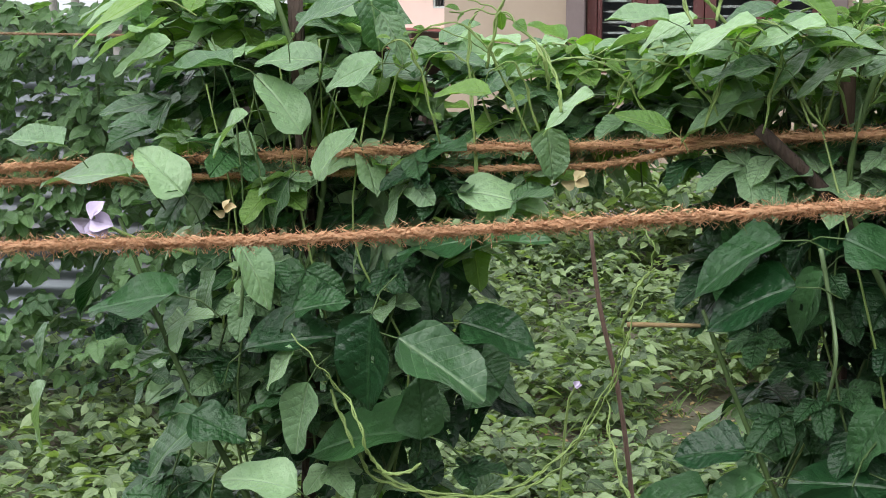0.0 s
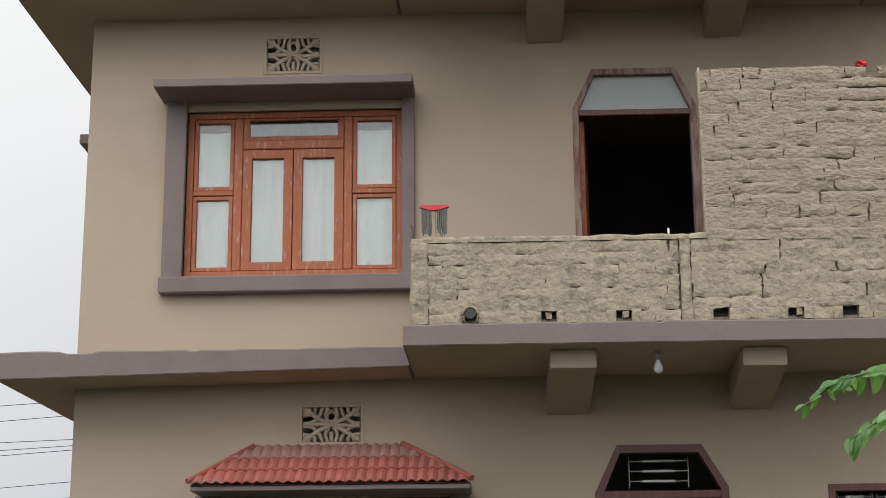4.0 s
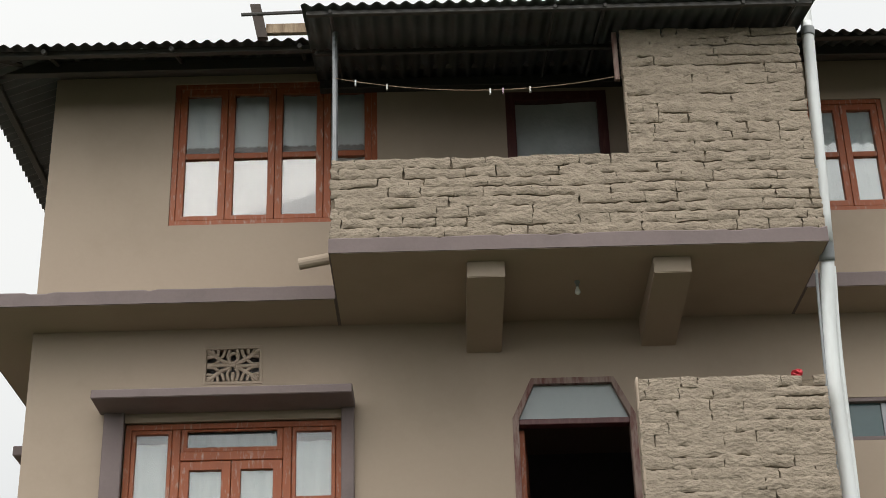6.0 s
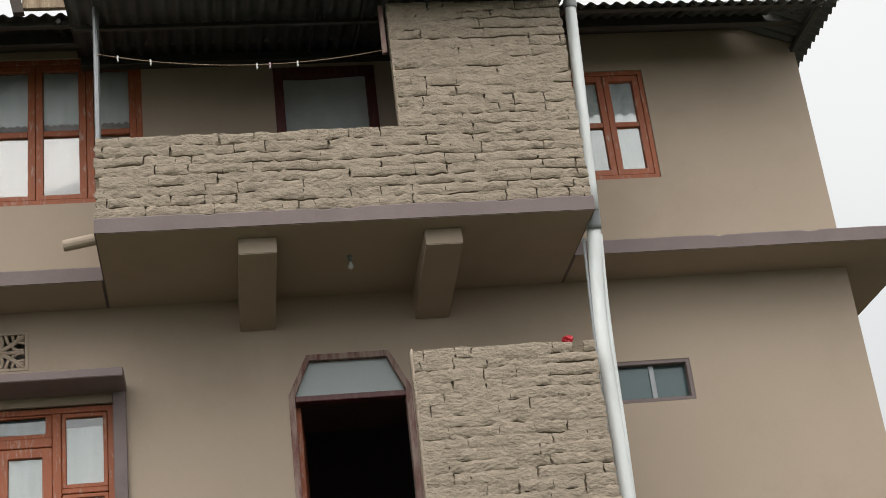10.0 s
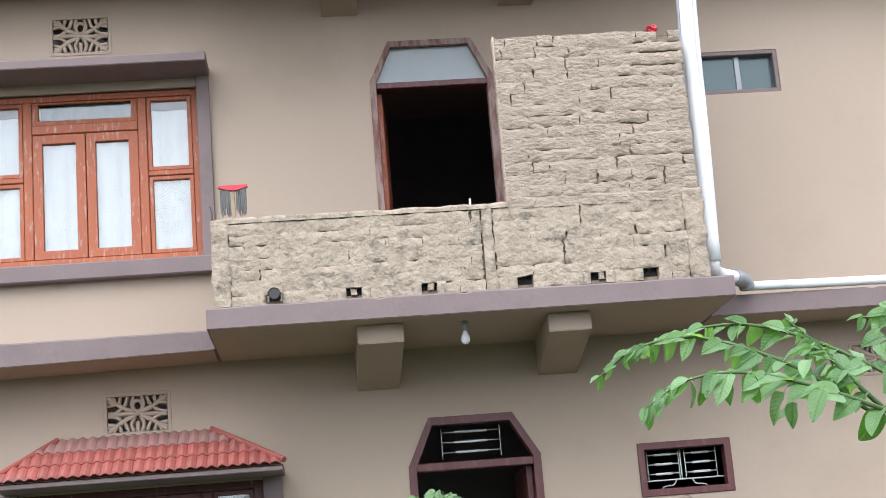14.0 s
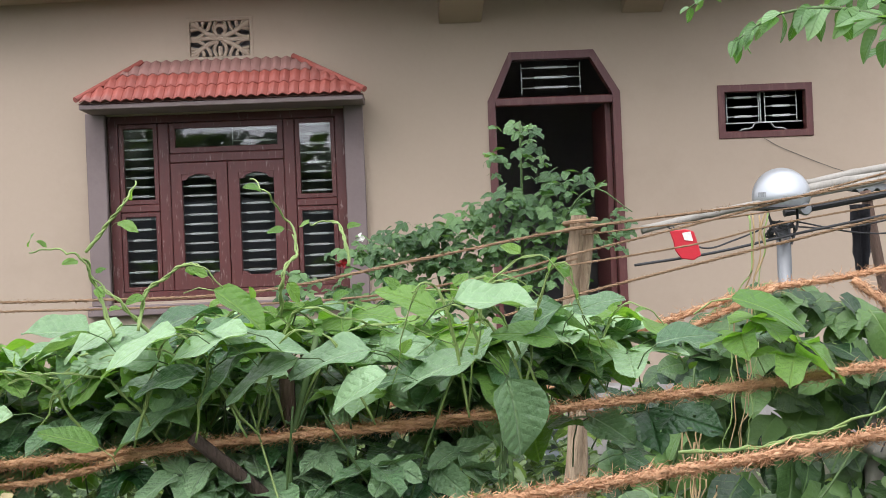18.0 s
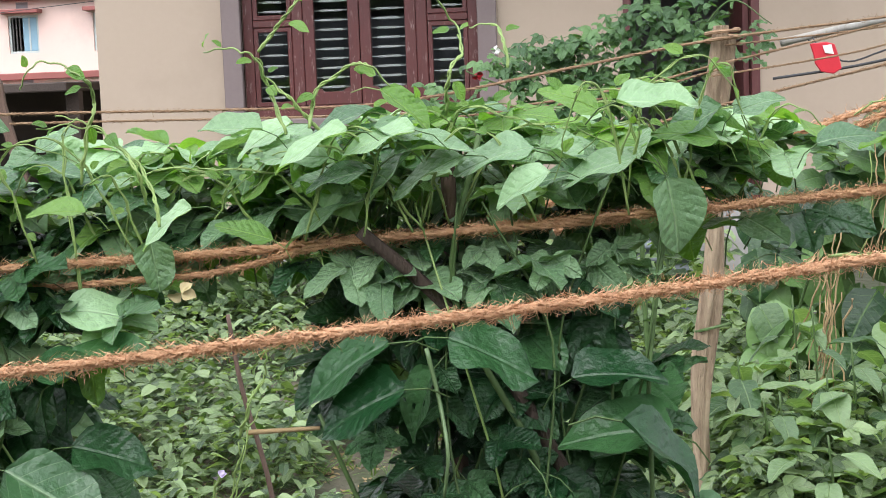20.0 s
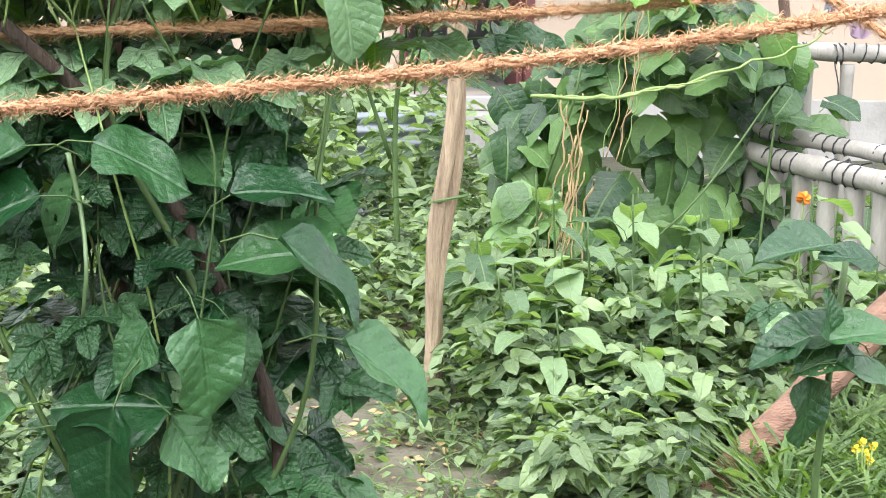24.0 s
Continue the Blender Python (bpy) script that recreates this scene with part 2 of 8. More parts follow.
CURTAIN_PLAIN = material("pale_pink_grey_curtain", (0.45, 0.41, 0.40), 0.9, (0.36, 0.33, 0.32), 2, 40, 0.3, amount=0.4)
BLUE_CURTAIN = material("blue_grey_curtain", (0.06, 0.105, 0.115), 0.9, (0.03, 0.05, 0.056), 14, 60, 0.3, amount=0.6, stretch=(3, 1, 0.4))
PANE = pane_material("window_glass", (0.985, 0.99, 0.99))
FROST = material("frosted_grey_glass", (0.30, 0.33, 0.33), 0.25, (0.24, 0.27, 0.27), 2, 30, 0.05, amount=0.4)
TEAL_GLASS = material("dark_teal_glass", (0.07, 0.11, 0.115), 0.08, (0.05, 0.085, 0.09), 2, 20, 0.0, amount=0.4)
FILM = material("grey_plastic_film", (0.55, 0.58, 0.58), 0.3, (0.36, 0.385, 0.385), 3, 14, 0.6, amount=0.6, distance=0.02)
IRON_WHITE = material("white_painted_iron", (0.52, 0.565, 0.55), 0.5, (0.40, 0.425, 0.40), 9, 60, 0.1)
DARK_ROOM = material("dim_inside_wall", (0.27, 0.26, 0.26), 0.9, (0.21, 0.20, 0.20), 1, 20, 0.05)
ROOF_TIN = material("weathered_grey_tin", (0.10, 0.112, 0.115), 0.5, (0.07, 0.072, 0.07), 2, 25, 0.2, metal=0.4, amount=0.6,
                    stain=(0.055, 0.045, 0.038), stain_scale=1.8, stain_amount=0.6)
FENCE_TIN = material("dull_blue_grey_tin", (0.14, 0.16, 0.175), 0.5, (0.09, 0.105, 0.115), 2, 25, 0.15, metal=0.35, amount=0.5,
                     stain=(0.15, 0.13, 0.115), stain_scale=1.8, stain_amount=0.5)
STEEL = material("dark_grey_steel", (0.06, 0.062, 0.065), 0.5, (0.09, 0.075, 0.06), 8, 50, 0.15, metal=0.5)
GALV = material("grey_galvanised_pipe", (0.26, 0.27, 0.28), 0.45, (0.18, 0.185, 0.19), 8, 50, 0.1, metal=0.6)
PVC = material("white_plastic_pipe", (0.74, 0.76, 0.76), 0.35, (0.62, 0.64, 0.63), 3, 30, 0.05, amount=0.4,
               stain=(0.42, 0.42, 0.40), stain_scale=2.5, stain_amount=0.5, stretch=(1, 1, 0.3))
PVC_GREY = material("grey_plastic_joint", (0.27, 0.28, 0.29), 0.45, (0.2, 0.21, 0.21), 5, 40, 0.05)
RUBBER = material("black_plastic", (0.018, 0.018, 0.02), 0.5, (0.03, 0.03, 0.03), 8, 50, 0.1)
# near-black colour for the shade inside the drain holes
HOLE_SHADE = material("black_hole_shade", (0.012, 0.011, 0.010), 0.9, (0.03, 0.027, 0.022), 20, 80, 0.5)
TILE_RED = material("red_clay_tile", (0.29, 0.070, 0.050), 0.6, (0.22, 0.06, 0.047), 6, 60, 0.2, amount=0.5, vary=0.1, distance=0.004,
                    stain=(0.24, 0.13, 0.115), stain_scale=3.0, stain_amount=0.6)
TILE_FADED = material("faded_red_clay_tile", (0.26, 0.135, 0.115), 0.7, (0.22, 0.11, 0.095), 6, 60, 0.2, amount=0.5, vary=0.08, distance=0.004,
                      stain=(0.22, 0.17, 0.155), stain_scale=3.0, stain_amount=0.6)
RED_PLASTIC = material("red_plastic", (0.55, 0.02, 0.035), 0.4, (0.42, 0.018, 0.03), 12, 60, 0.1)
PALE_WOOD = material("bleached_wood", (0.52, 0.40, 0.275), 0.88, (0.23, 0.16, 0.105), 7, 40, 1.0, amount=0.8, stretch=(5, 5, 0.5), distance=0.01,
                     stain=(0.18, 0.125, 0.08), stain_scale=6, stain_amount=0.6)
BARK = material("dark_brown_bark", (0.075, 0.05, 0.035), 0.9, (0.035, 0.023, 0.017), 14, 60, 0.8, amount=0.7, stretch=(3, 3, 0.6), distance=0.01)
LOG_WOOD = material("reddish_rotten_log", (0.30, 0.175, 0.12), 0.9, (0.14, 0.075, 0.05), 9, 50, 0.9, amount=0.7, stretch=(1, 3, 3), distance=0.01)
RED_STICK = material("reddish_brown_stick", (0.15, 0.095, 0.07), 0.85, (0.085, 0.052, 0.038), 14, 60, 0.6, amount=0.6, stretch=(3, 3, 0.6))
STRAW = material("broom_straw", (0.17, 0.165, 0.155), 0.9, (0.09, 0.09, 0.085), 30, 90, 0.4)
BAMBOO = material("weathered_grey_bamboo", (0.34, 0.32, 0.285), 0.75, (0.21, 0.195, 0.17), 5, 40, 0.4, amount=0.6, stretch=(3, 3, 0.7), distance=0.006,
                  stain=(0.13, 0.12, 0.10), stain_scale=4, stain_amount=0.55)
CEMENT = material("grey_cement", (0.33, 0.315, 0.295), 0.9, (0.24, 0.23, 0.215), 3, 40, 0.4, amount=0.6,
                  stain=(0.13, 0.13, 0.115), stain_scale=2.4, stain_amount=0.6)
COIR = material("coir_rope_fibre", (0.72, 0.44, 0.26), 0.95, (0.44, 0.235, 0.12), 60, 300, 0.9, amount=0.7, distance=0.003)
COIR_OLD = material("faded_coir_rope", (0.34, 0.225, 0.135), 0.95, (0.19, 0.115, 0.065), 40, 220, 0.8, amount=0.7, distance=0.003)
SOIL = material("garden_soil", (0.20, 0.165, 0.125), 0.95, (0.085, 0.07, 0.052), 4, 45, 1.0, amount=0.7, distance=0.03,
                stain=(0.05, 0.075, 0.028), stain_scale=1.2, stain_amount=0.85, stain_from=0.42, bump_scale=14)
# weeds kept dark to cut the light thrown up under the slabs
WEEDS = material("low_bounce_weeds", (0.038, 0.052, 0.020), 0.95, (0.065, 0.054, 0.038), 2.5, 40, 1.0, amount=0.6, distance=0.03,
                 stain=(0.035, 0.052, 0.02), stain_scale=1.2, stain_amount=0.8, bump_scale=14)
PINK = material("pink_wall_paint", (0.76, 0.56, 0.49), 0.85, (0.68, 0.49, 0.43), 0.5, 6, 0.05, amount=0.4,
                stain=(0.44, 0.33, 0.30), stain_scale=0.6, stain_amount=0.5)
PINK_OLD = material("weathered_pink_parapet", (0.62, 0.52, 0.47), 0.9, (0.46, 0.39, 0.35), 1.2, 8, 0.1, amount=0.6,
                    stain=(0.17, 0.155, 0.14), stain_scale=2.6, stain_amount=0.8, stain_from=0.54)
CORNICE = material("brick_red_cornice", (0.30, 0.10, 0.085), 0.8, (0.22, 0.075, 0.065), 1, 8, 0.1, amount=0.5)
BLUE_PAINT = material("pale_blue_shutter", (0.26, 0.42, 0.52), 0.6, (0.2, 0.33, 0.42), 3, 20, 0.1)
SHED_DARK = material("dark_brown_planks", (0.075, 0.055, 0.045), 0.85, (0.045, 0.034, 0.03), 4, 40, 0.4, amount=0.6)
BLACK_CLOTH = material("black_cloth", (0.018, 0.018, 0.022), 0.9, (0.03, 0.03, 0.036), 10, 70, 0.4)
GREY_CLOTH = material("grey_blue_cloth", (0.25, 0.29, 0.33), 0.9, (0.18, 0.21, 0.25), 10, 70, 0.4)
WHITE_CLOTH = material("white_cloth", (0.75, 0.74, 0.70), 0.9, (0.6, 0.59, 0.55), 10, 70, 0.4)
LILAC_CLOTH = material("lilac_cloth", (0.5, 0.38, 0.47), 0.9, (0.42, 0.31, 0.40), 10, 70, 0.4)
HELMET = material("silver_white_helmet_paint", (0.46, 0.48, 0.50), 0.34, (0.40, 0.42, 0.44), 3, 60, 0.03, metal=0.6, amount=0.3)
FLOWER_LILAC = material("lilac_petal", (0.55, 0.45, 0.66), 0.6, (0.65, 0.58, 0.72), 40, 90, 0.2)
FLOWER_CREAM = material("cream_withered_petal", (0.60, 0.52, 0.30), 0.7, (0.45, 0.33, 0.16), 60, 120, 0.2)
FLOWER_YELLOW = material("yellow_petal", (0.75, 0.60, 0.03), 0.6, (0.65, 0.48, 0.02), 60, 120, 0.2)
FLOWER_ORANGE = material("orange_petal", (0.75, 0.26, 0.02), 0.6, (0.65, 0.2, 0.02), 60, 120, 0.2)
VINE = material("pale_green_vine", (0.25, 0.34, 0.11), 0.55, (0.165, 0.25, 0.065), 20, 90, 0.2, amount=0.6)
VINE_DARK = material("green_vine", (0.075, 0.135, 0.035), 0.6, (0.05, 0.09, 0.025), 20, 90, 0.2, amount=0.6)
VINE_DRY = material("dry_vine", (0.40, 0.29, 0.15), 0.9, (0.27, 0.185, 0.09), 20, 90, 0.3, amount=0.6)
POD = material("green_bean_pod", (0.115, 0.185, 0.075), 0.5, (0.09, 0.14, 0.06), 20, 90, 0.2)
WIRE = material("black_cable", (0.03, 0.03, 0.033), 0.6, (0.04, 0.04, 0.04), 3, 9, 0.0)
BULB = material("white_bulb_glass", (0.75, 0.77, 0.78), 0.15, (0.7, 0.72, 0.73), 10, 60, 0.0)
# upper leaves paler with sky sheen in the colour
LEAF = leaf_material("bean_leaf", (0.042, 0.118, 0.040), (0.285, 0.445, 0.235), 0.33, vein=0.4, glow=0.20, down=0.15, spec=0.6)
# older low leaves: darker with age and with shade put into the colour
LEAF_SHADED_OLD = leaf_material("mature_shaded_bean_leaf", (0.009, 0.043, 0.013), (0.050, 0.132, 0.045), 0.30, vein=0.30, glow=0.10, down=0.0, spec=0.45)
LEAF_YOUNG = leaf_material("young_bean_leaf", (0.095, 0.215, 0.034), (0.20, 0.345, 0.075), 0.42, glow=0.4, down=0.1)
LEAF_GARDEN = leaf_material("garden_leaf", (0.030, 0.066, 0.020), (0.245, 0.335, 0.155), 0.42, island=True, vein=0.4, down=0.12)
LEAF_GOURD = leaf_material("gourd_leaf", (0.012, 0.048, 0.013), (0.135, 0.245, 0.075), 0.38, vein=0.5, down=0.15)
LEAF_TREE = leaf_material("tree_leaf", (0.070, 0.17, 0.04), (0.20, 0.345, 0.15), 0.34, glow=0.4, vein=0.14, down=0.2, pucker=0.12)
LEAF_FAR = leaf_material("far_leaf", (0.030, 0.060, 0.028), (0.065, 0.105, 0.045), 0.6, island=True, vein=0.0)
GRASS = leaf_material("grass_blade", (0.06, 0.125, 0.022), (0.15, 0.235, 0.06), 0.5, island=True, vein=0.1)


# ---- building helpers ----
def empty(name, loc, label, category, group="", kind=""):
    ob = new(name)
    ob.location = loc
    ob.empty_display_size = 0.2
    return tagged(ob, label, category, group, kind)


def world_of(ob):
    own = ob.matrix_basis.copy()
    return world_of(ob.parent) @ ob.matrix_parent_inverse @ own if ob.parent else own


def adopt(ob, parent):
    """Child of parent, keeping its mesh where it is in the world."""
    if parent is not None:
        w = world_of(parent)
        ob.parent = parent
        ob.matrix_parent_inverse = w.inverted()
    return ob


def smooth(me):
    me.polygons.foreach_set("use_smooth", [True] * len(me.polygons))


def part(name, bm, mat, parent=None, label="", soft=False):
    me = bpy.data.meshes.new(name)
    bm.to_mesh(me)
    bm.free()
    me.materials.append(mat)
    if soft:
        smooth(me)
    ob = adopt(new(name, me), parent)
    return tagged(ob, label) if label else ob


def share(name, me, parent, m, label=""):
    """An object of its own on a shared mesh, at the world pose m."""
    ob = new(name, me)
    adopt(ob, parent)
    ob.matrix_basis = m
    return tagged(ob, label) if label else ob


def mesh_of(name, bm, mat, soft=False):
    me = bpy.data.meshes.new(name)
    bm.to_mesh(me)
    bm.free()
    me.materials.append(mat)
    if soft:
        smooth(me)
    return me


def box(bm, x0, x1, y0, y1, z0, z1, bevel=0.0):
    """A box with chamfered edges, added to bm."""
    t = bmesh.new()
    bmesh.ops.create_cube(t, size=1)
    for v in t.verts:
        v.co = Vector(((x0 + x1) / 2 + v.co.x * (x1 - x0), (y0 + y1) / 2 + v.co.y * (y1 - y0), (z0 + z1) / 2 + v.co.z * (z1 - z0)))
    if bevel:
        bmesh.ops.bevel(t, geom=t.edges[:], offset=bevel, segments=1, affect='EDGES')
    merge(bm, t)
    return bm


def merge(bm, t):
    vm = {}
    for v in t.verts:
        vm[v] = bm.verts.new(v.co)
    for f in t.faces:
        bm.faces.new([vm[v] for v in f.verts])
    t.free()


def boxes(*rows, bevel=0.0):
    bm = bmesh.new()
    for r in rows:
        box(bm, *r, bevel=bevel)
    return bm


def prism(bm, poly, y0, y1):
    """A polygon in x, z drawn out from y0 to y1."""
    a = [bm.verts.new((x, y0, z)) for x, z in poly]
    b = [bm.verts.new((x, y1, z)) for x, z in poly]
    bm.faces.new(a)
    bm.faces.new(b[::-1])
    for i in range(len(poly)):
        j = (i + 1) % len(poly)
        bm.faces.new((a[j], a[i], b[i], b[j]))
    bmesh.ops.recalc_face_normals(bm, faces=bm.faces[:])
    return bm


def tube(bm, pts, r, sides=8, r_end=None, cap=True):
    """A round tube along points; it may taper."""
    pts = [Vector(p) for p in pts]
    rings = []
    up = Vector((0.31, 0.17, 0.93)).normalized()
    for i, p in enumerate(pts):
        d = (pts[min(i + 1, len(pts) - 1)] - pts[max(i - 1, 0)]).normalized()
        a = d.cross(up)
        if a.length < 0.05:
            a = d.cross(Vector((1, 0, 0)))
        a.normalize()
        b = d.cross(a)
        k = i / max(1, len(pts) - 1)
        rr = r[i] if isinstance(r, (list, tuple)) else r + ((r_end if r_end is not None else r) - r) * k
        rings.append([bm.verts.new(p + rr * (math.cos(2 * math.pi * s / sides) * a + math.sin(2 * math.pi * s / sides) * b)) for s in range(sides)])
    for u, w in zip(rings, rings[1:]):
        for s in range(sides):
            bm.faces.new((u[s], u[(s + 1) % sides], w[(s + 1) % sides], w[s]))
    if cap:
        bm.faces.new(rings[0][::-1])
        bm.faces.new(rings[-1])
    return bm


def bend(pts, n=6):
    """A smooth line through points (Catmull-Rom)."""
    pts = [Vector(p) for p in pts]
    q = [2 * pts[0] - pts[1]] + pts + [2 * pts[-1] - pts[-2]]
    out = []
    for i in range(1, len(q) - 2):
        for k in range(n):
            t = k / n
            a, b, c, d = q[i - 1], q[i], q[i + 1], q[i + 2]
            out.append(0.5 * ((2 * b) + (c - a) * t + (2 * a - 5 * b + 4 * c - d) * t * t + (3 * b - a - 3 * c + d) * t ** 3))
    out.append(pts[-1])
    return out


def wavy(bm, x0, x1, pitch, amp, rows, thick=0.004):
    """A corrugated sheet: waves along x, through rows of (y, z)."""
    n = int((x1 - x0) / pitch * 8)
    for off in (0, -thick):
        grid = [[bm.verts.new((x0 + (x1 - x0) * i / n, y, z + off + amp * math.sin(2 * math.pi * (x1 - x0) * i / n / pitch))) for i in range(n + 1)] for y, z in rows]
        for a, b in zip(grid, grid[1:]):
            for i in range(n):
                q = (a[i], a[i + 1], b[i + 1], b[i])
                bm.faces.new(q if off == 0 else q[::-1])
        if off == 0:
            top = grid
    for i in range(n):
        bm.faces.new((grid[0][i], grid[0][i + 1], top[0][i + 1], top[0][i]))
        bm.faces.new((top[-1][i], top[-1][i + 1], grid[-1][i + 1], grid[-1][i]))
    return bm
# ---- ground ----
def ground_height(x, y):
    k = max(0.0, min(1.0, (11.0 - y) / 3.0)) * max(0.0, min(1.0, (y - 1.0) / 1.5))
    return k * (0.05 * noise.noise((x * 0.8, y * 0.8, 0)) + 0.025 * noise.noise((x * 3, y * 3, 4)))


def build_ground():
    bm = bmesh.new()
    xs = sorted({-900, -300, -100, -40, -15, *[-8 + 0.2 * i for i in range(81)], 15, 40, 100, 300, 900})
    ys = sorted({-900, -300, -60, -15, -4, *[0.2 * i for i in range(66)], 16, 20, 30, 60, 150, 400, 1200})
    grid = [[bm.verts.new((x, y, ground_height(x, y))) for x in xs] for y in ys]
    for a, b in zip(grid, grid[1:]):
        for i in range(len(xs) - 1):
            bm.faces.new((a[i], a[i + 1], b[i + 1], b[i]))
    for f in bm.faces:      # weeds round the dug plot, dark so less light bounces to the soffits
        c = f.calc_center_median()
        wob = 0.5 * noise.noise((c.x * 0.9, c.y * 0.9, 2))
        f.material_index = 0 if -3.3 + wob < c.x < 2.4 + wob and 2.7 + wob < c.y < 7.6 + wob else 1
    g = part("ground", bm, SOIL, soft=True)
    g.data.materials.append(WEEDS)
    return tagged(g, "bare brown garden soil with weeds round the plot", "ground", kind="structure")


build_ground()

# ---- the house ----
F = 11.978           # front face of the wall
XL, XR = -3.39, 5.56  # its ends
Z0, Z1, Z2, Z3 = 0.47, 3.59, 6.66, 9.24   # floor, undersides of the two slabs, wall top
T1, T2 = 0.152, 0.13
WALL_T = 0.22
house = empty("house", ((XL + XR) / 2, F, 0), "three-storey beige plastered house with rough brick balconies and a tin roof", "house")


def pierced(bm, x0, x1, z0, z1, y, t, holes):
    """A wall in x, z of thickness t with rectangular holes through it."""
    xs = sorted({x0, x1, *[v for h in holes for v in h[:2]]})
    zs = sorted({z0, z1, *[v for h in holes for v in h[2:]]})
    solid = lambda i, j: 0 <= i < len(xs) - 1 and 0 <= j < len(zs) - 1 and not any(h[0] <= (xs[i] + xs[i + 1]) / 2 <= h[1] and h[2] <= (zs[j] + zs[j + 1]) / 2 <= h[3] for h in holes)
    verts = {}

    def v(i, j, k):
        if (i, j, k) not in verts:
            verts[i, j, k] = bm.verts.new((xs[i], y + t * k, zs[j]))
        return verts[i, j, k]

    for i in range(len(xs) - 1):
        for j in range(len(zs) - 1):
            if not solid(i, j):
                continue
            bm.faces.new((v(i, j, 0), v(i + 1, j, 0), v(i + 1, j + 1, 0), v(i, j + 1, 0)))
            bm.faces.new((v(i, j, 1), v(i, j + 1, 1), v(i + 1, j + 1, 1), v(i + 1, j, 1)))
            if not solid(i - 1, j):
                bm.faces.new((v(i, j, 0), v(i, j + 1, 0), v(i, j + 1, 1), v(i, j, 1)))
            if not solid(i + 1, j):
                bm.faces.new((v(i + 1, j, 0), v(i + 1, j, 1), v(i + 1, j + 1, 1), v(i + 1, j + 1, 0)))
            if not solid(i, j - 1):
                bm.faces.new((v(i, j, 0), v(i, j, 1), v(i + 1, j, 1), v(i + 1, j, 0)))
            if not solid(i, j + 1):
                bm.faces.new((v(i, j + 1, 0), v(i + 1, j + 1, 0), v(i + 1, j + 1, 1), v(i, j + 1, 1)))
    return bm


# openings: x0, x1, z0, z1
WIN1 = (-2.25, -0.43, 1.24, 2.67)
WIN2 = (-2.57, -0.80, 4.445, 5.845)
WIN3 = (-2.31, -0.49, 7.64, 9.073)
WIN3R = (3.28, 4.045, 7.63, 8.75)
WIN2R = (3.30, 3.985, 5.535, 5.905)
WIN1R = (2.456, 3.193, 2.314, 2.728)
DOOR1 = (0.678, 1.703, Z0, 3.044)
DOOR2 = (0.594, 1.603, Z1 + T1, 6.138)
DOOR3 = (0.665, 1.574, Z2 + T2, 8.90)
VENT1 = (-1.612, -1.098, 3.07, 3.40)
VENT2 = (-1.953, -1.456, 6.156, 6.498)
VENT3 = (4.24, 4.70, 3.13, 3.405)

low = pierced(bmesh.new(), XL, XR, 0.0, Z1, F, WALL_T, [WIN1, WIN1R, DOOR1, VENT1, VENT3])
prism(low, [(DOOR1[0], 2.672), (0.857, DOOR1[3]), (DOOR1[0], DOOR1[3])], F, F + WALL_T)
prism(low, [(DOOR1[1], 2.713), (DOOR1[1], DOOR1[3]), (1.508, DOOR1[3])], F, F + WALL_T)
part("wall", low, PLASTER, house)
mid = pierced(bmesh.new(), XL, XR, Z1 + T1, Z2, F, WALL_T, [WIN2, WIN2R, DOOR2, VENT2])
prism(mid, [(DOOR2[0], 5.79), (0.772, DOOR2[3]), (DOOR2[0], DOOR2[3])], F, F + WALL_T)
prism(mid, [(DOOR2[1], 5.80), (DOOR2[1], DOOR2[3]), (1.443, DOOR2[3])], F, F + WALL_T)
part("wall", mid, PLASTER, house)
part("wall", pierced(bmesh.new(), XL, XR, Z2 + T2, Z3, F, WALL_T, [WIN3, WIN3R, DOOR3]), PLASTER, house)
BACK = F + 8.0
for sx in (XL, XR - WALL_T):
    for za, zb in ((0, Z1), (Z1 + T1, Z2), (Z2 + T2, Z3)):
        part("side_wall", boxes((sx, sx + WALL_T, F + WALL_T, BACK, za, zb)), PLASTER, house)
for za, zb in ((0, Z1), (Z1 + T1, Z2), (Z2 + T2, Z3)):
    part("back_wall", boxes((XL + WALL_T, XR - WALL_T, BACK - WALL_T, BACK, za, zb)), PLASTER, house)
    # partitions not seen from outside, added so the open doorways look dark
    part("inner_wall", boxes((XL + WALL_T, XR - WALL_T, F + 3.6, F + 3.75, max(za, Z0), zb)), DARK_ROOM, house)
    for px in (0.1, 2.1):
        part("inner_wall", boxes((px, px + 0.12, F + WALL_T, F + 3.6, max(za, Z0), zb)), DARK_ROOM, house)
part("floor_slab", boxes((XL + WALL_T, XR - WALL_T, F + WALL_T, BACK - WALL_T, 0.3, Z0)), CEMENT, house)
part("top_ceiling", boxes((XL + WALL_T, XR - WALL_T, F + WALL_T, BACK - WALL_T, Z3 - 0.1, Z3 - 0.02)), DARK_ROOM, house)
part("plinth", boxes((XL - 0.04, DOOR1[0] - 0.1, F - 0.05, F - 0.002, -0.1, Z0), (DOOR1[1] + 0.1, XR + 0.04, F - 0.05, F - 0.002, -0.1, Z0), bevel=0.006), CEMENT, house)
part("door_step", boxes((DOOR1[0] - 0.25, DOOR1[1] + 0.3, F - 0.55, F - 0.055, -0.1, 0.36), (DOOR1[0] - 0.1, DOOR1[1] + 0.1, F - 0.30, F - 0.003, 0.361, Z0), bevel=0.012), CEMENT, house)


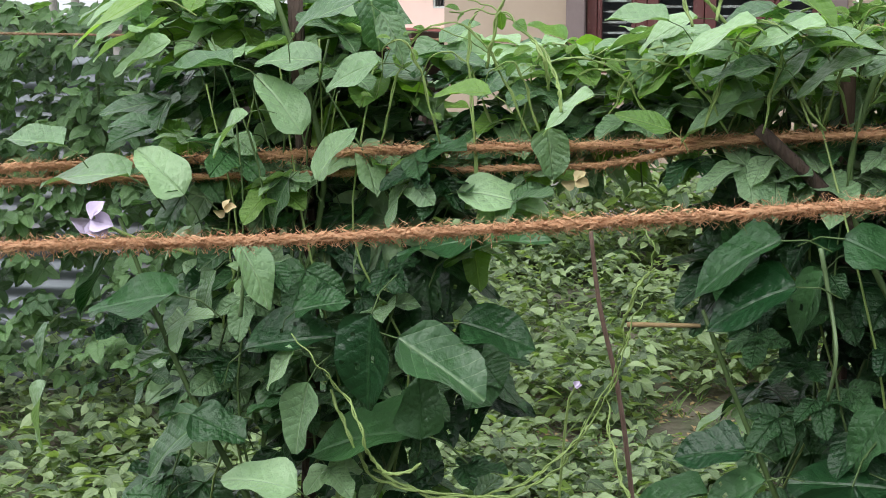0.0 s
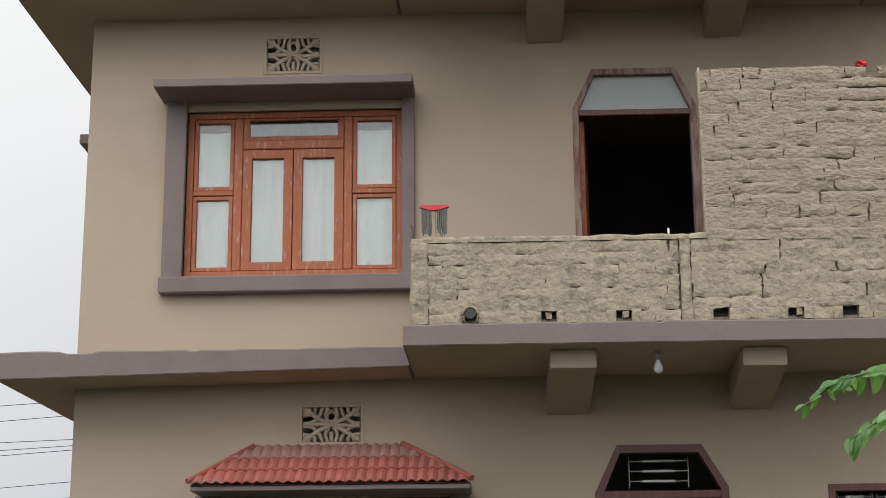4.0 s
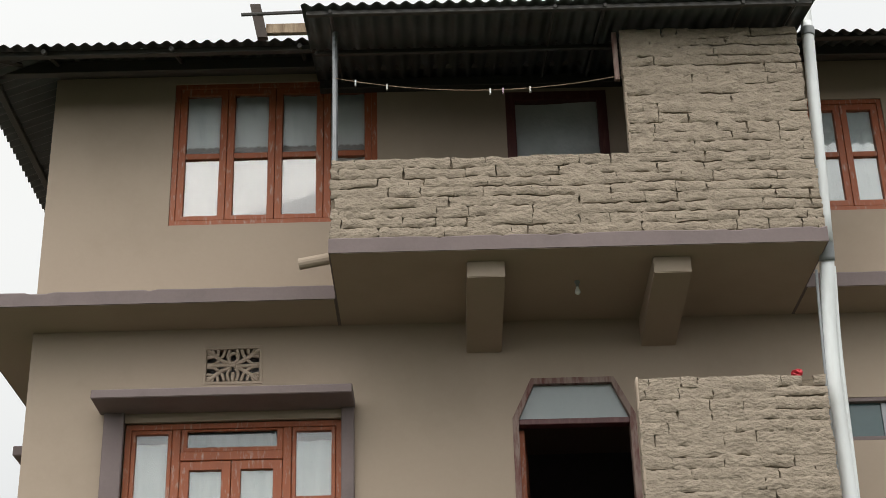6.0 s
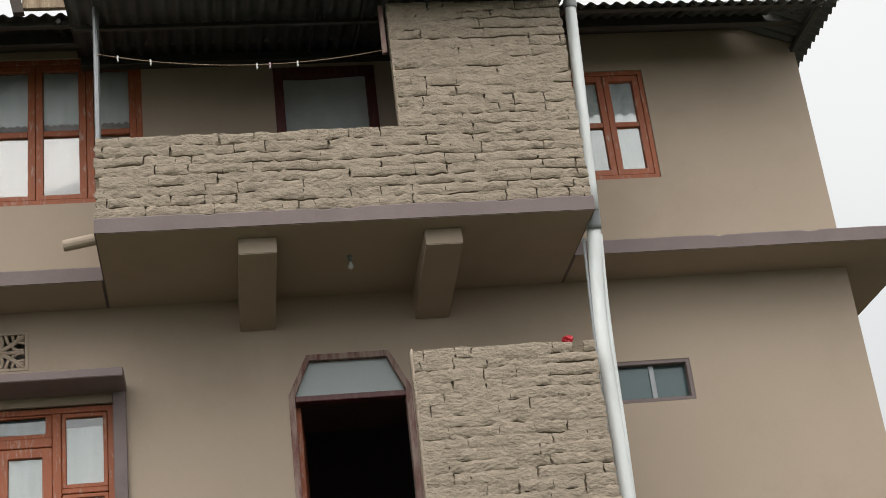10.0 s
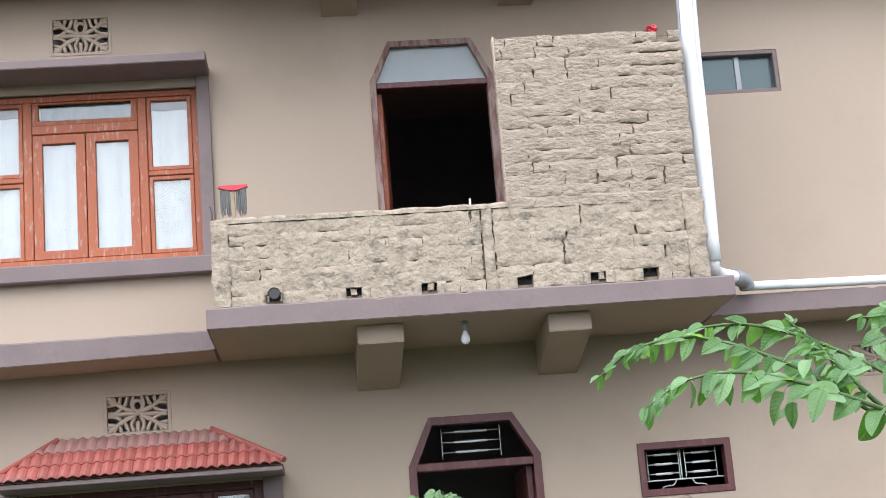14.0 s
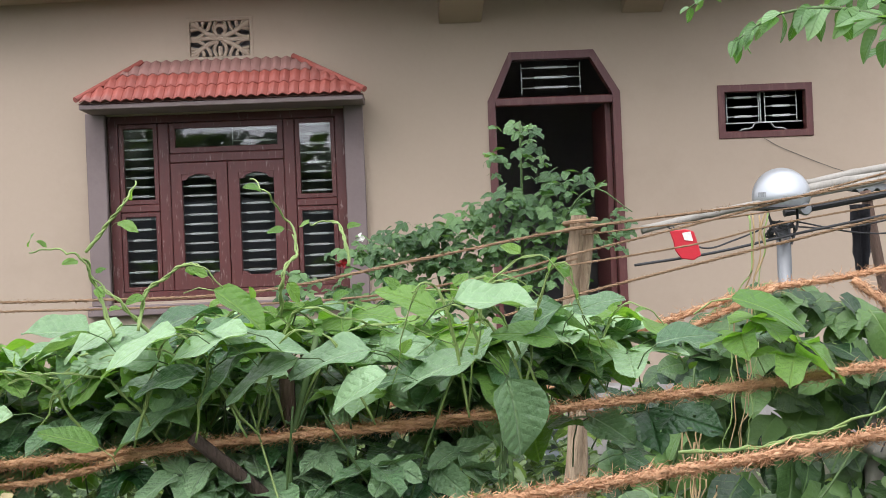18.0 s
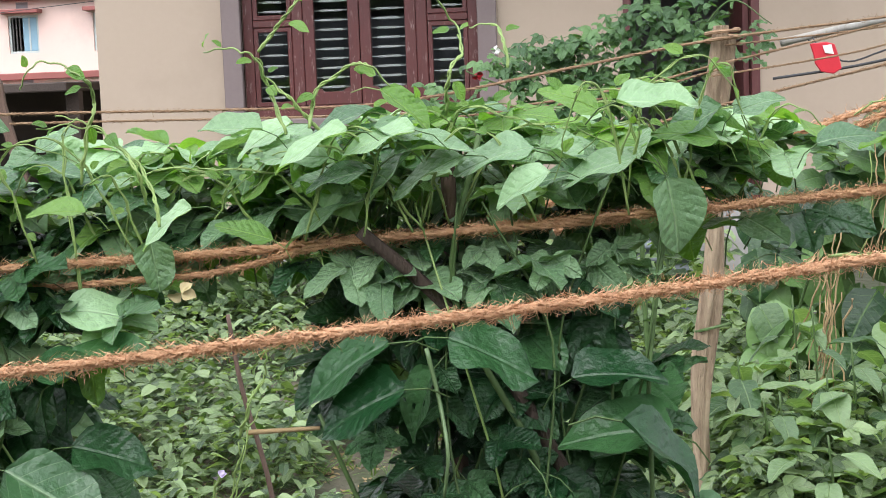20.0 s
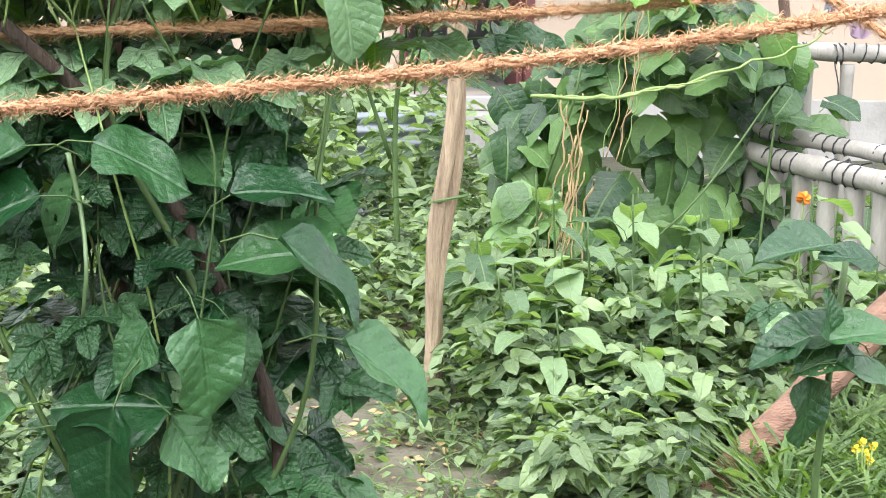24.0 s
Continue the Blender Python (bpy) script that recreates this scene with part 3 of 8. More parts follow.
def worn_slab(name, x0, x1, y0, y1, z0, z1, mat, parent, step=0.06, wear=0.007, sag=0.0):
    """A slab whose top edge is chipped and uneven."""
    bm = bmesh.new()
    n = max(2, int((x1 - x0) / step))
    cols = []
    for i in range(n + 1):
        x = x0 + (x1 - x0) * i / n
        k = noise.noise((x * 3.1, y0, z0)) * wear + (0.012 if noise.noise((x * 5, y0 * 3, 7)) > 0.42 else 0) * -1
        s = noise.noise((x * 2.3, y0, z0 + 5)) * wear * 0.5
        c = 0.012
        zb = z0 - sag * (1 - i / n)
        cols.append([bm.verts.new(p) for p in ((x, y0 + s, zb), (x, y0 + s * 0.5, z1 - c + k), (x, y0 + c, z1 + k), (x, y1, z1), (x, y1, zb))])
    for a, b in zip(cols, cols[1:]):
        for j in range(5):
            bm.faces.new((a[j], b[j], b[(j + 1) % 5], a[(j + 1) % 5]))
    bm.faces.new(cols[0][::-1])
    bm.faces.new(cols[-1])
    bmesh.ops.recalc_face_normals(bm, faces=bm.faces[:])
    return part(name, bm, mat, parent)


def slab_with_soffit(name, x0, x1, y0, y1, z0, z1, label, sag=0.0):
    """A concrete slab with a painted edge; its underside carries the wall paint. sag: how much deeper it is at its x0 end."""
    s = worn_slab(name, x0, x1, y0, y1, z0 + 0.004, z1, TRIM, house, sag=sag)
    bm = boxes((x0 + 0.012, x1 - 0.012, y0 + 0.012, y1, z0, z0 + 0.0035))
    for v in bm.verts:
        v.co.z -= sag * (x1 - v.co.x) / (x1 - x0)
    part("soffit", bm, PLASTER, s)
    return tagged(s, label)


OVER = 0.55
slab_with_soffit("eave_band", XL - 0.475, -0.712, F - OVER, BACK, Z1, Z1 + T1, "mauve-grey painted concrete floor band with a chipped edge", 0.058)
slab_with_soffit("eave_band", 3.018, XR + 0.57, F - OVER, BACK, Z1, Z1 + T1, "mauve-grey painted concrete floor band")
slab_with_soffit("eave_band", XL - 0.50, -0.82, F - OVER, BACK, Z2, Z2 + T2, "mauve-grey painted concrete floor band with a chipped edge")
slab_with_soffit("eave_band", 3.0, XR + 0.57, F - OVER, BACK, Z2, Z2 + T2, "mauve-grey painted concrete floor band")
BAL1 = (-0.708, 3.013, 10.63, Z1, Z1 + T1)
BAL2 = (-0.815, 2.995, 10.575, Z2, Z2 + T2)
slab_with_soffit("balcony_slab", BAL1[0], BAL1[1], BAL1[2], BACK, BAL1[3], BAL1[4], "mauve-grey painted balcony slab edge")
slab_with_soffit("balcony_slab", BAL2[0], BAL2[1], BAL2[2], BACK, BAL2[3], BAL2[4], "mauve-grey painted balcony slab edge, flaking")


def bracket(x0, x1, yf, z, z_wall, skew=0.0):
    """A cantilever beam, deeper at the wall; skew: how far its wall end stands aside."""
    bm = bmesh.new()
    side = [(yf, z), (yf, z - 0.135), (F - 0.002, z_wall), (F - 0.002, z)]
    a = [bm.verts.new((x0 + (skew if y > yf else 0), y, zz)) for y, zz in side]
    b = [bm.verts.new((x1 + (skew if y > yf else 0), y, zz)) for y, zz in side]
    bm.faces.new(a)
    bm.faces.new(b[::-1])
    for i in range(4):
        j = (i + 1) % 4
        bm.faces.new((a[j], a[i], b[i], b[j]))
    bmesh.ops.recalc_face_normals(bm, faces=bm.faces[:])
    bmesh.ops.bevel(bm, geom=bm.edges[:], offset=0.006, segments=2, affect='EDGES')
    part("bracket_beam", bm, PLASTER, house)


bracket(0.329, 0.655, 10.84, Z1 - 0.001, 3.285)
bracket(1.69, 2.0, 10.84, Z1 - 0.001, 3.315, 0.05)
bracket(0.238, 0.53, 10.775, Z2 - 0.001, 6.38)
bracket(1.675, 1.965, 10.775, Z2 - 0.001, 6.40, 0.02)


# ---- rough brick parapets, brick by brick ----
COURSE = 0.089


def lay(parent, origin, along, length, z0, z1, mat, seed, skip=(), gaping=0.0, relief=0.004, tidy=None):
    """Hand-laid courses smeared with mortar and paint, brick by brick. Where the mortar holds, neighbours run into one another; elsewhere the
    joint gapes. gaping: how many joints are open; relief: how uneven the faces lie; tidy: a corner (s0, z0) past which the bricks are clean."""
    rng = random.Random(seed)
    d, out = Vector((along[0], along[1], 0)), Vector((along[1], -along[0], 0))
    base = Vector((origin[0], origin[1], 0))
    rows = max(1, round((z1 - z0) / COURSE))
    ch = (z1 - z0) / rows

    def edge(s, r):      # the line between two courses
        if r in (0, rows):
            return z0 + r * ch + (0.010 * noise.noise((s * 7, seed, 1)) if r else 0)
        return z0 + r * ch + 0.017 * noise.noise((s * 1.7, r * 3.3, seed)) + 0.013 * noise.noise((s * 7, r * 5.1, seed)) + 0.009 * noise.noise((s * 23, r * 2.7, seed))

    def opened(s, r):    # how far that joint gapes and how deep its crease is, 0 to 1
        k = 0.7 * noise.noise((s * 2.6, r * 4.7, seed + 20)) + 0.9 * noise.noise((s * 9, r * 6.1, seed + 30)) + 0.4 * noise.noise((s * 27, r * 3.1, seed + 40)) + gaping
        if tidy and s > tidy[0] and z0 + r * ch > tidy[1]:
            k += 0.5
        return max(0.0, min(1.0, 2.6 * k)), max(0.0, min(1.0, 2.2 * (k + 0.42)))

    for r in range(rows):
        s = -rng.uniform(0.0, 0.2)
        while s < length:
            ln = 0.122 if rng.random() < 0.2 else rng.uniform(0.235, 0.262)
            a, b = max(0.0, s), min(length, s + ln)
            s += ln
            z = z0 + (r + 0.5) * ch
            for p, q, za, zb in skip:      # cut where a pier or a drain hole stands
                if za < z < zb and a < q and b > p:
                    if a < p:
                        b, s = p, min(s, q)
                    else:
                        a = q
            if b - a < 0.03:
                continue
            proud = rng.uniform(-0.5, 0.5) * relief
            ends = [0.004 if noise.noise((e * 9, r * 2.2, seed + 7)) + 0.6 * gaping > 0.12 else -0.003 for e in (a, b)]
            nx, nz = max(3, int((b - a) / 0.017)), 4
            V, Q = [], []
            lean = [[rng.uniform(-0.009, 0.009) for _ in range(nz + 1)] for _ in range(2)]
            for j in range(nz + 1):
                w = (0, 0.16, 0.5, 0.84, 1)[j]
                for i in range(nx + 1):
                    u = i / nx
                    x = a + ends[0] + (b - a - ends[0] - ends[1]) * u
                    (lo, lo_dip), (hi, hi_dip) = opened(x, r), opened(x, r + 1)
                    za, zb = edge(x, r) - 0.0015 + 0.0062 * lo, edge(x, r + 1) + 0.0015 - 0.0075 * hi
                    if i in (0, nx):
                        x += lean[i > 0][j]
                    near = (lo if j == 0 else hi if j == nz else 0)
                    back = 0.005 * near + (0.0045 * (lo_dip if j == 0 else hi_dip) if j in (0, nz) else 0) + (0.004 if i in (0, nx) and ends[i > 0] > 0 else 0)
                    back += 0.008 * noise.noise((x * 4.5, (z + w * ch) * 8, seed)) + 0.007 * noise.noise((x * 14, (z + w * ch) * 26, seed + 3))
                    held = min(lo if j == 0 else hi if j == nz else 1.0, 0.0 if i in (0, nx) and ends[i > 0] < 0 else 1.0)
                    V.append(base + d * x - out * (back - proud * held) + Vector((0, 0, za + (zb - za) * w)))
            n1 = nx + 1
            Q = [(j * n1 + i, j * n1 + i + 1, (j + 1) * n1 + i + 1, (j + 1) * n1 + i) for j in range(nz) for i in range(nx)]
            rim = [i for i in range(n1)] + [j * n1 + nx for j in range(1, nz + 1)] + [nz * n1 + i for i in range(nx - 1, -1, -1)] + [j * n1 for j in range(nz - 1, 0, -1)]
            k, m = len(V), len(rim)
            V += [V[i].copy() for i in rim]
            V += [V[i] - out * (0.034 + (V[i] - base).dot(out)) for i in rim]
            Q += [(k + (i + 1) % m, k + i, k + m + i, k + m + (i + 1) % m) for i in range(m)]
            me = bpy.data.meshes.new("brick")
            me.from_pydata([tuple(v) for v in V], [], Q)
            me.materials.append(mat)
            smooth(me)
            me.polygons.foreach_set("use_smooth", [i < nx * nz for i in range(len(me.polygons))])
            adopt(new("brick", me), parent)


def rough_block(name, x0, x1, y0, y1, z0, z1, mat, parent, seed, wob=0.010, cell=0.05, label=""):
    """A mortar-smeared block with an uneven skin."""
    bm = bmesh.new()
    nx, ny, nz = (max(1, int(round((b - a) / cell))) for a, b in ((x0, x1), (y0, y1), (z0, z1)))
    vs = {}

    def v(i, j, k):
        if (i, j, k) not in vs:
            p = Vector((x0 + (x1 - x0) * i / nx, y0 + (y1 - y0) * j / ny, z0 + (z1 - z0) * k / nz))
            q = p * 9 + Vector((seed, 0, 0))
            o = Vector((noise.noise(q), noise.noise(q + Vector((9, 3, 1))), noise.noise(q + Vector((2, 8, 5))))) * wob
            if k == 0:
                o.z = 0
            vs[i, j, k] = bm.verts.new(p + o)
        return vs[i, j, k]

    for i in range(nx):
        for k in range(nz):
            bm.faces.new((v(i, 0, k), v(i + 1, 0, k), v(i + 1, 0, k + 1), v(i, 0, k + 1)))
            bm.faces.new((v(i, ny, k), v(i, ny, k + 1), v(i + 1, ny, k + 1), v(i + 1, ny, k)))
    for j in range(ny):
        for k in range(nz):
            bm.faces.new((v(0, j, k), v(0, j, k + 1), v(0, j + 1, k + 1), v(0, j + 1, k)))
            bm.faces.new((v(nx, j, k), v(nx, j + 1, k), v(nx, j + 1, k + 1), v(nx, j, k + 1)))
    for i in range(nx):
        for j in range(ny):
            bm.faces.new((v(i, j, nz), v(i + 1, j, nz), v(i + 1, j + 1, nz), v(i, j + 1, nz)))
    return part(name, bm, mat, parent, label, soft=True)


# first-floor balcony: low parapet, tall screen, three smeared piers, drain holes
B1 = BAL1[4] + 0.002
PT = 0.115
x0, x1, yf = -0.650, 2.855, 10.655
HOLES = [(-0.233, 3.81), (0.321, 3.812), (0.848, 3.815), (1.528, 3.818), (2.048, 3.815), (2.429, 3.812)]
bm = bmesh.new()
core = [(hx - 0.052, hx + 0.052, B1 + 0.028, B1 + 0.112) for hx, _ in HOLES]
pierced(bm, x0, x1, B1, 4.345, yf + 0.030, PT - 0.030, core)
par1 = part("parapet", bm, MORTAR, house, "rough painted brick balcony parapet with drain holes and black stains")
skip1 = [(h[0] - 0.06 - x0, h[1] + 0.06 - x0, B1, B1 + 0.10) for h in core] + [(-0.1, 0.125, 0, 9), (1.896, 1.989, 0, 9), (3.362, 9, 0, 9)]
lay(par1, (x0, yf, 0), (1, 0), x1 - x0, B1, 4.33, BRICK_MOSSY, 3, skip1, -0.26, 0.006)
for hx0, hx1, hz0, hz1 in core:
    for a, b in ((hx0 - 0.07, hx0 - 0.004), (hx1 + 0.004, hx1 + 0.07)):
        rough_block("brick", a, b, yf, yf + 0.03, B1 + 0.002, B1 + 0.088, BRICK_MOSSY, par1, a, 0.005, 0.03)
for i, (a, b, zt) in enumerate(((x0 - 0.003, x0 + 0.122, 4.345), (x0 + 1.905, x0 + 1.98, 4.37), (x1 - 0.14, x1 + 0.003, 4.40))):
    rough_block("pier", a, b, yf - 0.006, yf + PT, B1, zt, BRICK_MOSSY, par1, 3.7 * i, 0.016, 0.022)
rough_block("coping", x0, 1.45, yf - 0.006, yf + PT + 0.01, 4.336, 4.374, BRICK_MOSSY, par1, 5, 0.014, 0.022)
scr1 = part("screen_wall", boxes((1.462, 2.83, yf + 0.030, yf + PT, 4.345, 5.585)), MORTAR, house, "tall rough painted brick screen on the balcony")
lay(scr1, (1.452, yf + 0.002, 0), (1, 0), 1.388, 4.40, 5.618, BRICK, 11, [(1.22, 1.30, 5.53, 5.7)], -0.12, 0.010, tidy=(1.0, 5.35))
rough_block("coping", 1.45, x1, yf - 0.003, yf + PT, 4.322, 4.402, BRICK, scr1, 8, 0.013, 0.02)
rough_block("jamb_plaster", 1.448, 1.462, yf + 0.004, yf + PT, 4.40, 5.63, PLASTER, scr1, 2, 0.003, 0.05)
for sx, zt, wmat in ((x0, 4.345, BRICK_MOSSY), (x1 - PT, 5.60, BRICK)):
    sw = part("parapet_return", boxes((sx + 0.01, sx + PT - 0.01, yf + PT, F - 0.003, B1, zt)), MORTAR, house)
    if sx > 0:
        lay(sw, (sx + PT, yf + PT, 0), (0, 1), F - yf - PT, B1, zt, wmat, 21)
    else:
        lay(sw, (sx, F - 0.01, 0), (0, -1), F - yf - PT, B1, zt, wmat, 22)

# added black plates stand in for the shade deep in each hole
for hx0, hx1, hz0, hz1 in core[1:]:
    part("drain_hole_shade", boxes((hx0 + 0.001, hx1 - 0.001, yf + 0.055, yf + 0.09, hz0 + 0.001, hz1 - 0.001)), HOLE_SHADE, par1, "black plate standing in for the shade in the drain hole")

for i, hx0 in enumerate((core[1][0], core[2][0], core[4][0])):
    rough_block("rubble", hx0 + 0.03 + 0.012 * i, hx0 + 0.075 + 0.01 * i, yf + 0.01, yf + 0.05, core[0][2] + 0.002, core[0][2] + 0.045 + 0.01 * i, BRICK, par1, 9 + i, 0.012, 0.012, "pale rubble in the drain hole")

# top-floor balcony
B2 = BAL2[4] + 0.002
u0, u1, uf = -0.80, 2.985, 10.60
par2 = part("parapet", boxes((u0, u1, uf + 0.030, uf + PT, B2, 7.455)), MORTAR, house, "rough painted brick balcony parapet")
lay(par2, (u0, uf, 0), (1, 0), u1 - u0, B2, 7.483, BRICK, 31, (), 0.10, 0.010)
scr2 = part("screen_wall", boxes((1.565, u1, uf + 0.030, uf + PT, 7.455, 8.60)), MORTAR, house, "tall rough painted brick screen on the top balcony")
lay(scr2, (1.552, uf, 0), (1, 0), u1 - 1.552, 7.483, 8.635, BRICK, 37, (), -0.06, 0.010, tidy=(0.55, 8.2))
rough_block("jamb_plaster", 1.548, 1.562, uf + 0.004, uf + PT, 7.47, 8.61, PLASTER, scr2, 2, 0.003, 0.05)
for sx, zt in ((u0, 7.44), (u1 - PT, 8.60)):
    sw = part("parapet_return", boxes((sx + 0.01, sx + PT - 0.01, uf + PT, F - 0.003, B2, zt)), MORTAR, house)
    if sx > 0:
        lay(sw, (sx + PT, uf + PT, 0), (0, 1), F - uf - PT, B2, zt, BRICK, 41)
    else:
        lay(sw, (sx, F - 0.01, 0), (0, -1), F - uf - PT, B2, zt, BRICK, 42)

bm = bmesh.new()
tube(bm, [(HOLES[0][0], yf - 0.03, 3.812), (HOLES[0][0], yf + 0.1, 3.815)], 0.045, 16, cap=False)
tube(bm, [(HOLES[0][0], yf + 0.1, 3.815), (HOLES[0][0], yf - 0.03, 3.812)], 0.037, 16)
part("drain_spout", bm, RUBBER, house, "black plastic drain spout")
bm = bmesh.new()
tube(bm, [(-1.06, 10.86, 6.71), (-0.79, 10.82, 6.74)], 0.045, 14)
part("drain_spout", bm, PLASTER, house, "beige painted drain spout")


# ---- windows and doors ----
def ring(bm, x0, x1, z0, z1, y0, y1, w, bevel=0.004, bottom=None, top=None):
    """A rectangular frame of four rails."""
    b, t = w if bottom is None else bottom, w if top is None else top
    pierced(bm, x0, x1, z0, z1, y0, y1 - y0, [(x0 + w, x1 - w, z0 + b, z1 - t)])
    bmesh.ops.recalc_face_normals(bm, faces=bm.faces[:])
    sharp = [e for e in bm.edges if e.calc_face_angle(0) > 0.5]
    bmesh.ops.bevel(bm, geom=sharp, offset=bevel, segments=1, affect='EDGES')
    return bm


def glaze(parent, x0, x1, z0, z1, y, mat=None, name="pane"):
    p = part(name, boxes((x0, x1, y, y + 0.004, z0, z1)), mat or PANE, parent)
    p.visible_shadow = False
    return p


def hung_cloth(parent, x0, x1, z0, z1, y, mat, folds=3.0, depth=0.012, scallop=0.0, name="curtain", seed=0):
    """Cloth in soft folds."""
    bm = bmesh.new()
    nx, nz = 28, 8
    grid = []
    for j in range(nz + 1):
        row = []
        for i in range(nx + 1):
            u, w = i / nx, j / nz
            zz = z0 + (z1 - z0) * w
            if j == 0 and scallop:
                zz += scallop * abs(math.sin(u * math.pi * 5))
            row.append(bm.verts.new((x0 + (x1 - x0) * u, y + depth * math.sin(u * math.pi * 2 * folds + seed + 0.6 * math.sin(3 * w)) + 0.3 * depth * noise.noise((u * 6, w * 3, seed)), zz)))
        grid.append(row)
    for a, b in zip(grid, grid[1:]):
        for i in range(nx):
            bm.faces.new((a[i], a[i + 1], b[i + 1], b[i]))
    return part(name, bm, mat, parent, soft=True)


def grille(parent, x0, x1, z0, z1, y, step=0.072, upright=True):
    """White iron bars: thin rods with a thick flat middle."""
    n = int((z1 - z0) / step)
    for i in range(n):
        z = z0 + (i + 0.6) * (z1 - z0) / n
        bm = bmesh.new()
        tube(bm, [(x0, y, z), (x1, y, z)], 0.0035, 5)
        w = (x1 - x0) * 0.28
        box(bm, (x0 + x1) / 2 - w, (x0 + x1) / 2 + w, y - 0.008, y + 0.002, z - 0.0095, z + 0.0095, 0.003)
        part("grille_bar", bm, IRON_WHITE, parent)
    if upright:
        for x in (x0, x1):
            part("grille_upright", tube(bmesh.new(), [(x, y + 0.004, z0), (x, y + 0.004, z1)], 0.004, 5), IRON_WHITE, parent)


def window(name, bm, mat, label):
    return part(name, bm, mat, house, label)


# ground-floor window: maroon, under a tiled hood, with iron bars behind the glass
x0, x1, z0, z1 = WIN1
ya, yb = F + 0.05, F + 0.13
w1 = window("window", ring(bmesh.new(), x0, x1, z0, z1, ya, yb, 0.075, top=0.06), WOOD_RED, "maroon wooden window with barred panes and peeling paint")
ML, MR = -1.83, -0.86
part("mullion", boxes((ML - 0.04, ML + 0.045, ya, yb, z0 + 0.076, z1 - 0.061), bevel=0.006), WOOD_RED, w1)
part("mullion", boxes((MR - 0.045, MR + 0.04, ya, yb, z0 + 0.076, z1 - 0.061), bevel=0.006), WOOD_RED, w1)
part("transom_rail", boxes((ML + 0.046, MR - 0.046, ya - 0.004, yb, 2.30, 2.37), bevel=0.006), WOOD_RED, w1)
for a, b in ((x0 + 0.076, ML - 0.041), (MR + 0.041, x1 - 0.076)):
    part("cross_rail", boxes((a, b, ya, yb, 1.93, 1.985), bevel=0.006), WOOD_RED, w1)
    for za, zb in ((z0 + 0.076, 1.929), (1.986, z1 - 0.061)):
        s = part("casement", ring(bmesh.new(), a + 0.002, b - 0.002, za + 0.002, zb - 0.002, ya + 0.01, yb - 0.015, 0.035), WOOD_RED, w1)
        glaze(s, a + 0.037, b - 0.037, za + 0.037, zb - 0.037, ya + 0.03)
        grille(w1, a + 0.025, b - 0.025, za + 0.02, zb - 0.02, ya + 0.052)
s = part("fanlight", ring(bmesh.new(), ML + 0.048, MR - 0.048, 2.372, z1 - 0.063, ya + 0.01, yb - 0.015, 0.045), WOOD_RED, w1)
glaze(s, ML + 0.093, MR - 0.093, 2.417, z1 - 0.108, ya + 0.03)
grille(w1, -1.30, MR - 0.06, 2.40, z1 - 0.09, ya + 0.052, 0.075)
MM = (ML + MR) / 2
for a, b in ((ML + 0.048, MM - 0.003), (MM + 0.003, MR - 0.048)):
    bm = ring(bmesh.new(), a, b, z0 + 0.078, 2.297, ya + 0.005, yb - 0.015, 0.085, bottom=0.10, top=0.09)
    s = part("shutter", bm, WOOD_RED, w1)
    for sgn in (0, 1):
        xa = a + 0.085 if sgn == 0 else b - 0.085
        d = 0.075 if sgn == 0 else -0.075
        bm = bmesh.new()
        prism(bm, [(xa, 2.208), (xa + d * 1.5, 2.208), (xa + d * 0.7, 2.188), (xa + d * 0.45, 2.165), (xa, 2.16)], ya + 0.008, yb - 0.02)
        part("arch_corner", bm, WOOD_RED, s)
        bm = bmesh.new()
        prism(bm, [(xa, 1.417), (xa, 1.45), (xa + d * 0.5, 1.44), (xa + d * 0.8, 1.417)], ya + 0.008, yb - 0.02)
        part("foot_corner", bm, WOOD_RED, s)
    glaze(s, a + 0.085, b - 0.085, z0 + 0.178, 2.207, ya + 0.035)
    grille(w1, a + 0.06, b - 0.06, z0 + 0.17, 2.22, ya + 0.052)
for side_box in ((x0 - 0.147, x0, F - 0.07, F + 0.05, z0 - 0.02, z1 + 0.02), (x1, x1 + 0.147, F - 0.07, F + 0.05, z0 - 0.02, z1 + 0.02)):
    part("surround", boxes(side_box, bevel=0.006), TRIM, w1, "mauve-grey plaster surround")
part("sill", boxes((x0 - 0.18, x1 + 0.18, F - 0.09, F + 0.05, z0 - 0.10, z0 - 0.021), bevel=0.008), TRIM, w1, "mauve-grey plaster sill")

# its hood, tile by tile
EY, EZ, RZ = 11.50, 2.732, 3.058
hood = part("hood", boxes((-2.355, -0.265, EY, F - 0.002, 2.680, 2.716), bevel=0.006), TRIM, house, "concrete window hood with red clay tiles")
bm = bmesh.new()
vv = [bm.verts.new(p) for p in ((-2.36, EY - 0.005, 2.721), (-0.262, EY - 0.005, 2.721), (-0.262, F - 0.003, 2.721), (-2.36, F - 0.003, 2.721), (-1.95, F - 0.003, RZ - 0.03), (-0.815, F - 0.003, RZ - 0.03))]
for f in ((0, 1, 5, 4), (1, 2, 5), (0, 4, 3), (0, 3, 2, 1), (2, 3, 4, 5)):
    bm.faces.new([vv[i] for i in f])
bmesh.ops.recalc_face_normals(bm, faces=bm.faces[:])
part("tile_bed", bm, TILE_FADED, hood)


